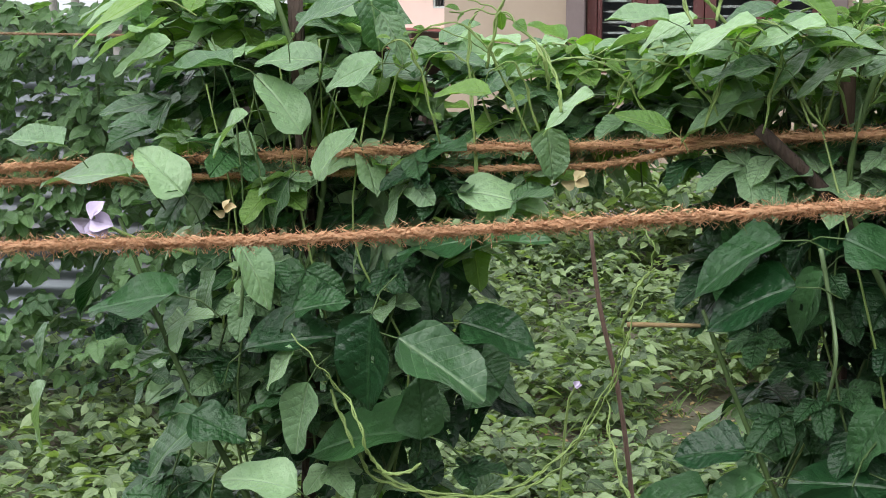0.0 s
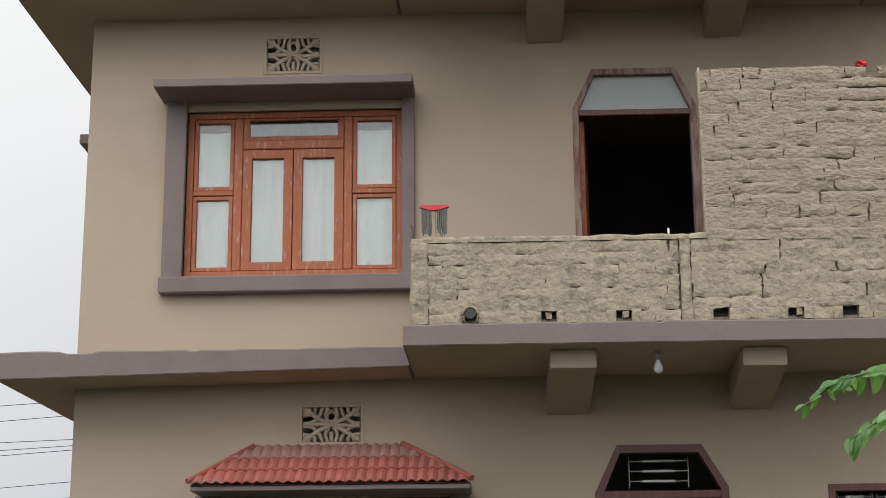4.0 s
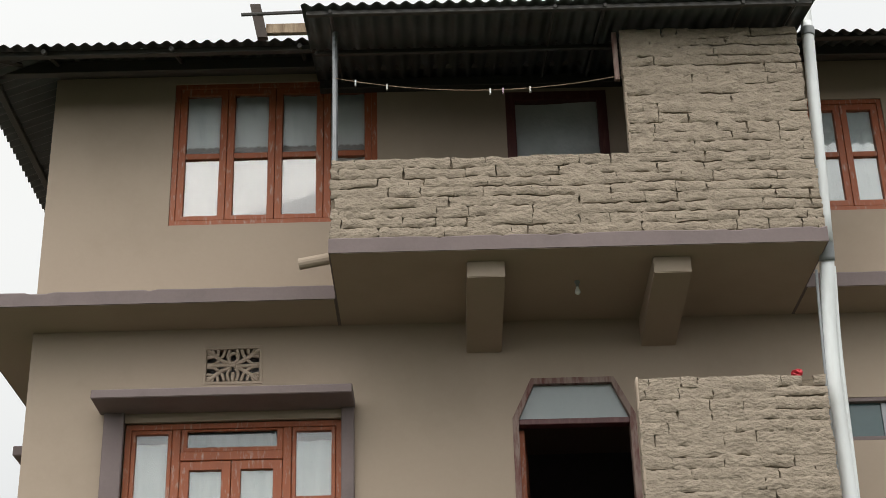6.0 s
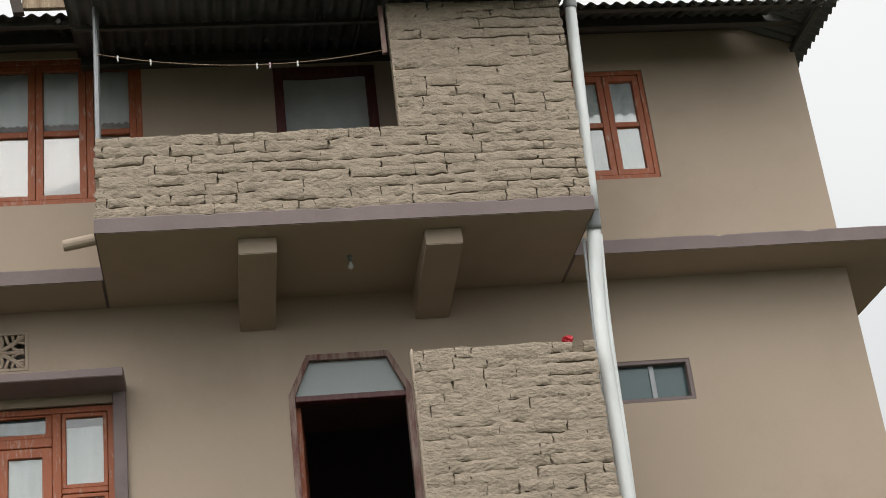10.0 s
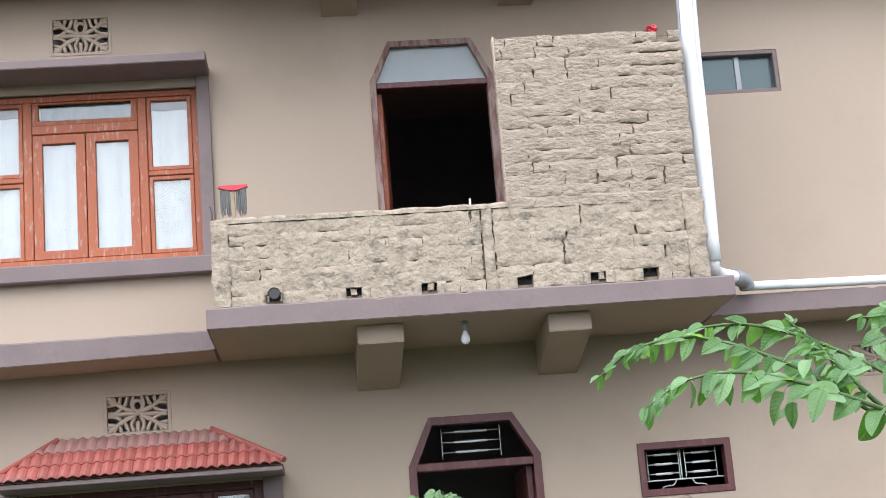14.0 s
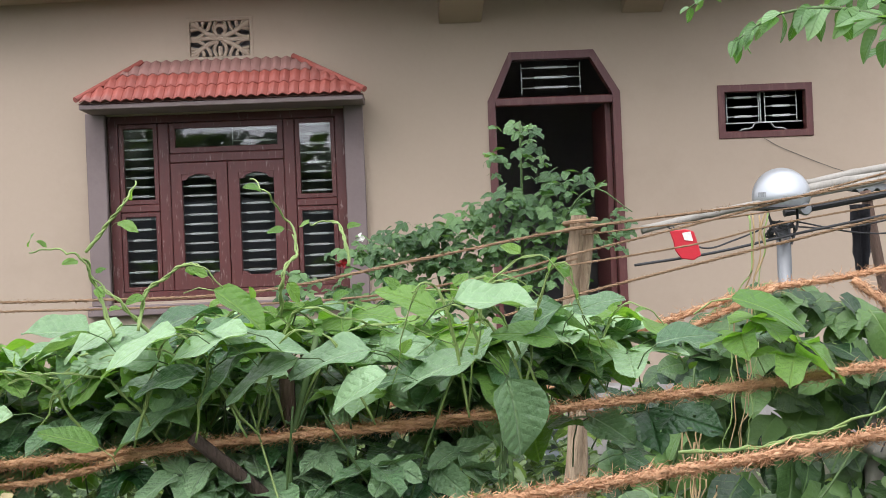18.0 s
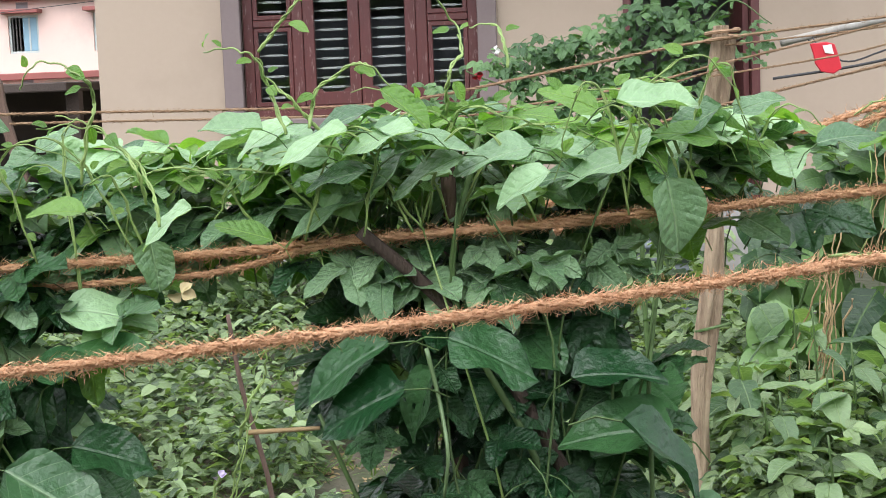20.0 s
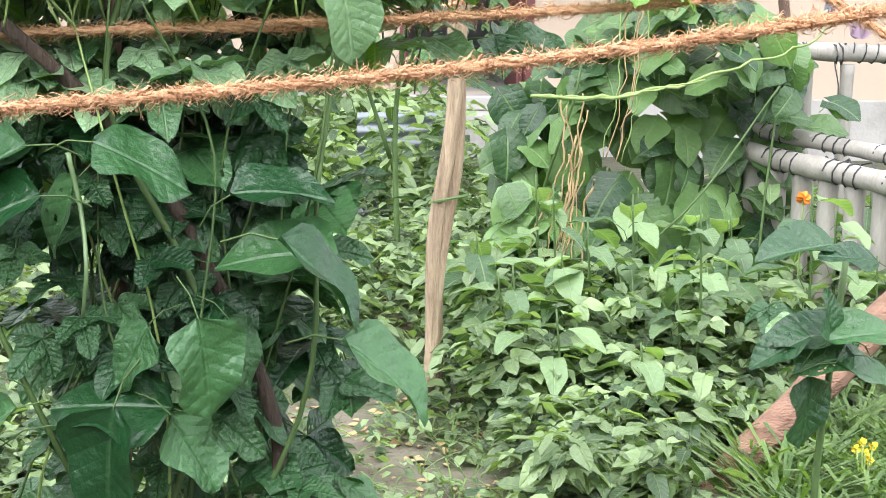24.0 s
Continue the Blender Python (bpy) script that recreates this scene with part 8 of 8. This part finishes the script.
for pts in ([(0.85, 5.7, 0.0), (0.9, 5.7, 0.5), (0.97, 5.4, 0.93), (1.0, 5.4, 1.1)], [(1.7, 5.6, 0.0), (1.72, 5.6, 0.6), (1.8, 5.7, 1.2)], [(1.0, 5.6, 0.2), (1.4, 5.5, 0.55), (1.75, 5.6, 1.0)]):
    stem(gourd, pts, 0.006, 0.004, VINE_DARK)
dry = empty("dry_vine", (0.9, 5.4, 0), "tangle of dry yellow vine stems hanging in a sheaf", "vine")
def strand(pts, r, mat):
    """A kinked dry stem."""
    b = bmesh.new()
    tube(b, [Vector(p) + 0.022 * Vector(noise.noise_vector(Vector(p) * 14 + Vector((r * 9000, 0, 0)))) for p in bend(pts, 7)], r, 6, r_end=r * 0.6)
    part("strand", b, mat, dry, soft=True)


for i in range(11):
    o = Vector((rr.uniform(-0.06, 0.06), rr.uniform(-0.07, 0.07), 0))
    k = rr.uniform(0.5, 1)
    strand([Vector((0.98, 5.4, 1.05 * k + 0.05)) + o, Vector((0.975, 5.4, 0.85 * k)) + o * 0.5, Vector((0.94, 5.4, 0.6 * k)) + o * 1.3, Vector((0.88, 5.38, 0.3 * k)) + o, Vector((0.85, 5.36, 0.02)) + o * 1.5], 0.0025 + 0.0002 * i, VINE_DRY)
for i in range(5):
    o = Vector((rr.uniform(-0.055, 0.035), rr.uniform(-0.05, 0.05), 0))
    strand([Vector((1.27, 5.4, 1.62)) + o, Vector((1.25, 5.4, 1.45)) + o * 0.6, Vector((1.22, 5.4, 1.25)) + o * 1.4, Vector((1.19, 5.4, 1.0)) + o, Vector((1.15, 5.42, 0.75)) + o], 0.0026 + 0.0003 * i, VINE if i % 2 else VINE_DRY)
petal_flower("marigold", 1.673, 5.0, 0.68, FLOWER_ORANGE, 0.026, "small orange marigold flower", 7, [(1.673, 5.0, 0.68), (1.67, 5.0, 0.4), (1.66, 5.0, 0)])
for i, (dx, dz) in enumerate(((0, 0), (0.02, 0.02), (-0.025, 0.012), (0.012, -0.02), (-0.01, 0.03))):
    petal_flower("mustard_flower", 1.55 + dx, 3.95, 0.155 + dz, FLOWER_YELLOW, 0.014, "tiny yellow mustard flower in the grass", 5, [(1.55 + dx, 3.95, 0.155 + dz), (1.55, 3.95, 0.0)])

# climbing bush in front of the doorway
bush = empty("climbing_bush", (0.4, 6.6, 0), "climbing bush of small lobed green leaves before the doorway", "bush")
LEAF_BUSH = leaf_material("bush_leaf", (0.035, 0.095, 0.028), (0.13, 0.24, 0.09), 0.42, vein=0.2)
MINI = [triple_leaf(700 + i, LEAF_BUSH) for i in range(5)]
stem(bush, [(0.45, 6.6, 0), (0.42, 6.6, 0.8), (0.5, 6.55, 1.5), (0.51, 6.5, 2.06)], 0.014, 0.004, VINE_DARK)
stem(bush, [(0.4, 6.6, 0.6), (0.2, 6.55, 1.2), (0.1, 6.5, 1.65)], 0.010, 0.004, VINE_DARK)
stem(bush, [(0.45, 6.6, 0.9), (0.62, 6.52, 1.5), (0.78, 6.45, 1.76), (0.95, 6.4, 1.66)], 0.008, 0.002, VINE_DARK)
stem(bush, [(0.3, 6.6, 0.9), (0.0, 6.5, 1.35), (-0.3, 6.5, 1.52)], 0.008, 0.003, VINE_DARK)
for cx, cz, rx, rz, n in ((0.42, 1.55, 0.32, 0.22, 190), (0.5, 1.88, 0.15, 0.2, 42), (0.15, 1.47, 0.32, 0.19, 120), (-0.2, 1.42, 0.32, 0.14, 80), (0.74, 1.60, 0.24, 0.14, 55), (0.45, 1.2, 0.45, 0.25, 100), (0.68, 1.73, 0.15, 0.13, 44), (0.0, 1.57, 0.2, 0.1, 40)):
    for _ in range(n):
        az = rr.uniform(3.6, 5.9)
        d = Vector((math.cos(az), math.sin(az), rr.uniform(-0.8, 0.3))).normalized()
        nrm = Vector((rr.uniform(-0.5, 0.5), -0.5, 0.8)).normalized()
        side = nrm.cross(d).normalized()
        while True:
            u, w = rr.uniform(-1, 1), rr.uniform(-1, 1)
            if u * u + w * w < 1:
                break
        share("leaf", rr.choice(MINI), bush, Matrix.Translation((cx + rx * u, 6.5 + rr.uniform(-0.12, 0.12), cz + rz * w)) @ Matrix((d, side, d.cross(side))).transposed().to_4x4() @ Matrix.Scale(rr.uniform(0.028, 0.066), 4))
petal_flower("white_flower", -0.17, 6.4, 1.60, WHITE_CLOTH, 0.02, "small white flower on the bush", 4)
petal_flower("red_flower", -0.25, 6.4, 1.50, RED_PLASTIC, 0.025, "small red flower on the bush", 4)

# tree branch reaching in with long compound leaves
tree = empty("tree", (3.2, 4.4, 0), "young tree with drooping compound leaves", "tree")
stem(tree, [(3.2, 4.4, -0.05), (3.1, 4.35, 0.7), (2.7, 4.2, 1.3)], 0.05, 0.03, BARK, "trunk")
TREE_LEAF = [compose("leaf", [(*leaf_points(0.54, 0.2, 0.22, 0.02, 800 + i, nu=10, base=0.7), Matrix())], [((0.01, 0, 0), (-0.12, 0, 0.03), 0.012)], LEAF_TREE, VINE) for i in range(6)]
FROND1 = [(2.7, 4.2, 1.31), (2.1, 4.1, 1.63), (1.62, 4.05, 1.895), (1.3, 4.0, 2.105), (1.05, 4.0, 2.205), (0.88, 3.98, 2.19), (0.765, 3.97, 2.12)]
FROND2 = [(2.1, 4.1, 1.63), (1.7, 3.95, 1.865), (1.4, 3.9, 2.005), (1.15, 3.88, 2.085), (0.97, 3.86, 2.080), (0.85, 3.85, 2.015)]
FROND3 = [(2.1, 4.1, 1.63), (1.75, 4.2, 1.995), (1.55, 4.25, 2.155), (1.3, 4.25, 2.265), (1.1, 4.25, 2.275), (0.92, 4.2, 2.22)]
FROND5 = [(1.62, 4.05, 1.895), (1.45, 4.0, 2.05), (1.36, 4.0, 2.16), (1.27, 3.98, 2.24)]
FROND4 = [(2.4, 4.15, 1.46), (2.0, 4.0, 1.86), (1.8, 3.95, 2.095), (1.6, 3.9, 2.215), (1.45, 3.9, 2.215)]
for fi, (fr, first, size) in enumerate(((FROND1, 0.48, 0.072), (FROND2, 0.36, 0.1), (FROND3, 0.36, 0.074), (FROND4, 0.4, 0.095), (FROND5, 0.3, 0.07))):
    line_pts = bend(fr, 8)
    stem(tree, fr, 0.009, 0.002, VINE_DARK, "limb")
    n = len(line_pts)
    for i in range(int(first * n), n):
        k = (i - first * n) / (n - first * n)
        t = (line_pts[min(i + 1, n - 1)] - line_pts[i - 1]).normalized()
        for sgn in (-1, 1):
            if rr.random() < (0.45 if fi in (1, 3) else 0.3):
                continue
            s = 1.18 * size * (1.0 - 0.58 * k) * rr.uniform(0.8, 1.15)
            d = (t * 0.45 + Vector((0.3 * sgn, 0.4 * sgn, 0)) + Vector((rr.uniform(-0.4, 0.4), rr.uniform(-0.2, 0.2), rr.uniform(-0.9, 0.3) - (0.25 if fi == 1 else 0)))).normalized()
            nrm = Vector((rr.uniform(-0.6, 0.6), -0.7 + rr.uniform(-0.4, 0.5), 0.7 + rr.uniform(-0.4, 0.3))).normalized()
            side = nrm.cross(d).normalized()
            share("leaf", rr.choice(TREE_LEAF), tree, Matrix.Translation(line_pts[i]) @ Matrix((d, side, d.cross(side))).transposed().to_4x4() @ Matrix.Scale(s, 4))
for _ in range(46):
    x = rr.uniform(1.15, 2.0)
    d = Vector((rr.uniform(-1, 0.3), rr.uniform(-0.8, 0.4), rr.uniform(-1, -0.1))).normalized()
    nrm = Vector((rr.uniform(-0.6, 0.4), -0.6 + rr.uniform(-0.3, 0.5), 0.7)).normalized()
    side = nrm.cross(d).normalized()
    share("leaf", rr.choice(TREE_LEAF), tree, Matrix.Translation((x, 4.0 + rr.uniform(-0.2, 0.2), 2.09 + 0.09 * rr.uniform(-1, 1))) @ Matrix((d, side, d.cross(side))).transposed().to_4x4() @ Matrix.Scale(rr.uniform(0.055, 0.1), 4))

# corrugated tin screens
def tin_screen(x0, x1, y, z0, z1, label, lean=0.0):
    bm = bmesh.new()
    n = int((z1 - z0) / 0.076 * 8)
    for off in (0.0, 0.004):
        a = []
        for i in range(n + 1):
            z = z0 + (z1 - z0) * i / n
            yy = y + off + 0.010 * math.sin(2 * math.pi * (z - z0) / 0.076) + lean * (z - z0)
            a.append((bm.verts.new((x0, yy, z)), bm.verts.new((x1, yy, z + 0.02))))
        for p, q in zip(a, a[1:]):
            bm.faces.new((p[0], p[1], q[1], q[0]))
    return tagged(part("tin_screen", bm, FENCE_TIN, soft=True), label, "tin sheet")


tin_screen(-4.4, -2.55, 5.6, -0.02, 1.36, "grey-blue corrugated tin sheet standing as a garden screen")
tin_screen(0.30, 0.82, 8.7, -0.02, 0.60, "low grey-blue corrugated tin sheet between the plants")

# small-leaved creeper in front of the tin screen
creeper = empty("creeper", (-2.6, 4.9, 0), "small-leaved green creeper growing against the tin screen", "vine")
stem(creeper, [(-2.6, 4.95, 0), (-2.5, 4.9, 0.6), (-2.7, 4.85, 1.2), (-2.6, 4.85, 1.62)], 0.008, 0.004, VINE_DARK)
stem(creeper, [(-2.3, 4.95, 0), (-2.35, 4.9, 0.6), (-2.2, 4.85, 1.1)], 0.008, 0.004, VINE_DARK)
for cx, cz, rx, rz, n in ((-2.8, 1.25, 0.45, 0.32, 420), (-2.7, 0.65, 0.6, 0.4, 480), (-2.1, 0.5, 0.35, 0.35, 160)):
    for _ in range(n):
        az = rr.uniform(3.6, 5.9)
        d = Vector((math.cos(az), math.sin(az), rr.uniform(-0.8, 0.3))).normalized()
        nrm = Vector((rr.uniform(-0.5, 0.5), -0.5, 0.8)).normalized()
        side = nrm.cross(d).normalized()
        share("leaf", rr.choice(MINI), creeper, Matrix.Translation((cx + rx * rr.uniform(-1, 1), 4.9 + rr.uniform(-0.2, 0.2), cz + rz * rr.uniform(-1, 1))) @ Matrix((d, side, d.cross(side))).transposed().to_4x4() @ Matrix.Scale(rr.uniform(0.045, 0.085), 4))
# end stakes that hold the front ropes
for x, y, h in ((-2.72, 1.92, 1.3), (1.68, 2.05, 1.75)):
    bm = bmesh.new()
    tube(bm, [(x, y, -0.03), (x + 0.01, y, h * 0.5), (x, y, h)], 0.03, 10, r_end=0.026)
    tagged(part("end_stake", bm, PALE_WOOD, soft=True), "rough wooden stake holding the ropes", "stake")
# ---- behind the garden ----
shed = empty("shed", (-5.0, 14.0, 0), "low dark open shed with a plank roof", "shed")
for x in (-3.98, -5.2, -6.6):
    part("post", boxes((x - 0.06, x + 0.06, 13.2, 13.32, 0, 1.50), bevel=0.005), SHED_DARK, shed)
part("roof", boxes((-7.0, -3.93, 12.9, 15.4, 1.50, 1.58), bevel=0.01), SHED_DARK, shed)
part("back_wall", boxes((-7.0, -3.95, 15.3, 15.38, 0, 1.5)), SHED_DARK, shed)
for za, out in ((2.58, 0.30), (5.90, 0.34)):
    part("side_hood", boxes((XL - out, XL - 0.002, 12.9, 14.6, za, za + 0.09), bevel=0.008), TRIM, house)
bm = bmesh.new()
vv = [bm.verts.new(p) for p in ((XL - 0.32, 12.88, 2.672), (XL - 0.003, 12.88, 2.672), (XL - 0.003, 14.62, 2.672), (XL - 0.32, 14.62, 2.672), (XL - 0.003, 13.1, 2.90), (XL - 0.003, 14.4, 2.90))]
for f in ((0, 1, 4), (0, 4, 5, 3), (2, 3, 5), (1, 2, 5, 4), (0, 3, 2, 1)):
    bm.faces.new([vv[i] for i in f])
bmesh.ops.recalc_face_normals(bm, faces=bm.faces[:])
part("side_hood_tiles", bm, TILE_RED, house)

PY = 36.0
pink = empty("pink_house", (-10.5, PY, 0), "two-storey pink plastered house with a red cornice and roof terrace", "house")
PW = [(-12.22, -11.50, 2.42, 3.30), (-10.2, -9.5, 2.42, 3.30), (-12.2, -11.5, 0.6, 1.5)]
part("wall", pierced(bmesh.new(), -13.36, -5.0, 0, 3.64, PY, 0.25, PW), PINK, pink)
part("side_wall", boxes((-13.36, -13.11, PY + 0.25, PY + 8, 0, 3.64)), PINK, pink)
part("back_room", boxes((-13.1, -5.0, PY + 1.6, PY + 1.7, 0, 3.6)), DARK_ROOM, pink)
part("cornice", boxes((-13.62, -4.8, PY - 0.35, PY + 8.2, 3.642, 3.80), bevel=0.03), CORNICE, pink)
part("floor_band", boxes((-13.5, -4.9, PY - 0.22, PY - 0.002, 1.80, 1.96), bevel=0.02), CORNICE, pink)
par = part("terrace_wall", boxes((-12.72, -5.0, PY + 0.05, PY + 0.25, 3.802, 4.32)), PINK_OLD, pink)
for cx in (-11.8, -10.9, -9.9):
    # solid dim panels stand in for the shade in the cross-shaped openings
    part("cross_vent_shade", boxes((cx - 0.10, cx + 0.10, PY + 0.03, PY + 0.047, 4.04, 4.11), (cx - 0.035, cx + 0.035, PY + 0.026, PY + 0.044, 3.97, 4.18)), DARK_ROOM, par)
part("stair_head", boxes((-11.0, -9.2, PY + 2.0, PY + 5, 4.25, 4.82), bevel=0.02), CORNICE, pink)
for x0, x1, z0, z1 in PW:
    wd = part("window", ring(bmesh.new(), x0, x1, z0, z1, PY + 0.05, PY + 0.12, 0.05), IRON_WHITE, pink)
    part("shutter", boxes((x0 + 0.33, x1 - 0.051, PY + 0.06, PY + 0.09, z0 + 0.051, z1 - 0.051), bevel=0.01), BLUE_PAINT, wd)
    for k in range(3):
        part("slat", boxes((x0 + 0.08 + 0.08 * k, x0 + 0.11 + 0.08 * k, PY + 0.06, PY + 0.09, z0 + 0.051, z1 - 0.051)), STEEL, wd)
    part("bar", boxes((x0 + 0.47, x0 + 0.51, PY + 0.045, PY + 0.058, z0 + 0.06, z1 - 0.06)), IRON_WHITE, wd)
    part("hood", boxes((x0 - 0.13, x1 + 0.12, PY - 0.4, PY - 0.002, z1 + 0.04, z1 + 0.13), bevel=0.01), CORNICE, pink)
    # flat dim panel in place of a shaded vent opening
    part("small_vent_shade", boxes((x0 + 0.22, x0 + 0.5, PY - 0.012, PY - 0.003, z1 + 0.16, z1 + 0.30)), DARK_ROOM, pink)
for x, h in ((-12.55, 0.25), (-11.75, 0.55)):
    b = bmesh.new()
    tube(b, [(x, PY + 0.8, 3.79), (x, PY + 0.8, 4.5 + h)], 0.02, 5)
    tube(b, [(x - 0.2, PY + 0.8, 4.48 + h), (x + 0.2, PY + 0.8, 4.5 + h)], 0.014, 5)
    part("aerial", b, GALV, pink)

# overhead wires and the pole behind the house that they run to
tagged(part("electric_pole", tube(bmesh.new(), [(7.05, 25.1, -0.1), (7.05, 25.1, 7.4)], 0.11, 12, r_end=0.08), CEMENT, soft=True), "grey concrete electric pole behind the house", "pole")
for i, (za, zb) in enumerate(((5.34, 5.54), (5.05, 5.30), (4.61, 4.80), (4.49, 4.73), (3.94, 4.214), (3.70, 3.96), (3.48, 3.80), (3.27, 3.60), (3.03, 3.38), (2.81, 3.14), (2.63, 2.92), (4.80, 4.9))):
    s = (zb - za) / 4.0
    b = bmesh.new()
    tube(b, [(-10.95 + u, 25.0, za + s * u + 0.0012 * (u * u)) for u in range(-22, 20, 2)], 0.006, 5)
    tagged(part("overhead_wire", b, WIRE), "overhead electric wire against the sky", "wire", "overhead wires")


def palm(x, y, h, label, seed):
    ob = empty("palm_tree", (x, y, 0), label, "palm tree", "palm trees")
    r2 = random.Random(seed)
    b = bmesh.new()
    tube(b, [(x + 0.02 * k, y, h * k / 10) for k in range(11)], 0.16, 8, r_end=0.10)
    part("trunk", b, CEMENT, ob, soft=True)
    top = Vector((x + 0.2, y, h))
    V, Q = [], []
    for i in range(15):
        az, el = i * 2.4, r2.uniform(-0.1, 1.0)
        d = Vector((math.cos(az), math.sin(az), 0))
        ln = r2.uniform(2.1, 2.9)
        last = None
        for k in range(13):
            u = k / 12
            p = top + d * ln * u + Vector((0, 0, ln * (el * u - 1.0 * u * u)))
            if last is not None:
                t = (p - last).normalized()
                sd = t.cross(Vector((0, 0, 1))).normalized()
                for sg in (-1, 1):
                    lf = 0.8 * (1 - 0.6 * u) + 0.1
                    e = p + (sd * sg + Vector((0, 0, -0.7)) + t * 0.5).normalized() * lf
                    j = len(V)
                    V += [tuple(p), tuple(p - t * 0.11), tuple(e), tuple(p + t * 0.05)]
                    Q.append((j, j + 1, j + 2, j + 3))
            last = p
    me = mesh_from("crown", np.array(V), np.full((len(V), 2), 0.5), Q, [LEAF_FAR])
    adopt(new("crown", me), ob)
    b = bmesh.new()
    bmesh.ops.create_icosphere(b, subdivisions=2, radius=0.35)
    for v in b.verts:
        v.co = Vector((v.co.x * 0.7, v.co.y * 0.7, v.co.z * 1.3)) + top + Vector((0, 0, -0.55))
    part("dry_fronds", b, VINE_DRY, ob)


palm(-24.6, 45, 7.0, "tall slender palm tree far off", 1)
palm(-23.1, 45, 5.9, "palm tree with brown hanging fruit stalks far off", 2)
palm(-21.3, 46, 4.7, "low palm tree far off", 3)
palm(-26.5, 47, 6.4, "tall slender palm tree far off", 4)


def far_trees(name, label, x0, x1, y0, y1, h, n, seed, size):
    r2 = random.Random(seed)
    rows = []
    for _ in range(n):
        x, y = r2.uniform(x0, x1), r2.uniform(y0, y1)
        top = h * (0.62 + 0.38 * noise.noise((x * 0.22, y * 0.2, seed)) + 0.12 * noise.noise((x * 1.1, 3, seed)))
        rows.append(((x, y, top * r2.uniform(0.02, 1.0) ** 0.7), (r2.uniform(-1, 1), r2.uniform(-1, 1), r2.uniform(-0.8, 0.4)), r2.uniform(-1, 1), r2.uniform(*size)))
    scatter(name, label, "trees", LEAF_FAR, SMALL, rows, "stuff")


far_trees("tree_line", "distant green trees beyond the houses", -60, 60, 58, 66, 4.6, 9000, 3, (0.6, 1.2))
# trees mirrored in the windows; distance and height chosen to block low front light
far_trees("tree_line", "green trees behind the garden path, set close to block low light", -24, 26, -9.5, -5.5, 6.2, 12000, 4, (0.4, 0.8))


# unseen plain wall, added behind the path to block low light
tagged(part("light_block_wall", boxes((-16, 16, -3.6, -3.35, -0.05, 2.6), bevel=0.02), FENCE_TIN), "unseen plain grey tin wall added to block low light", "wall", kind="structure")
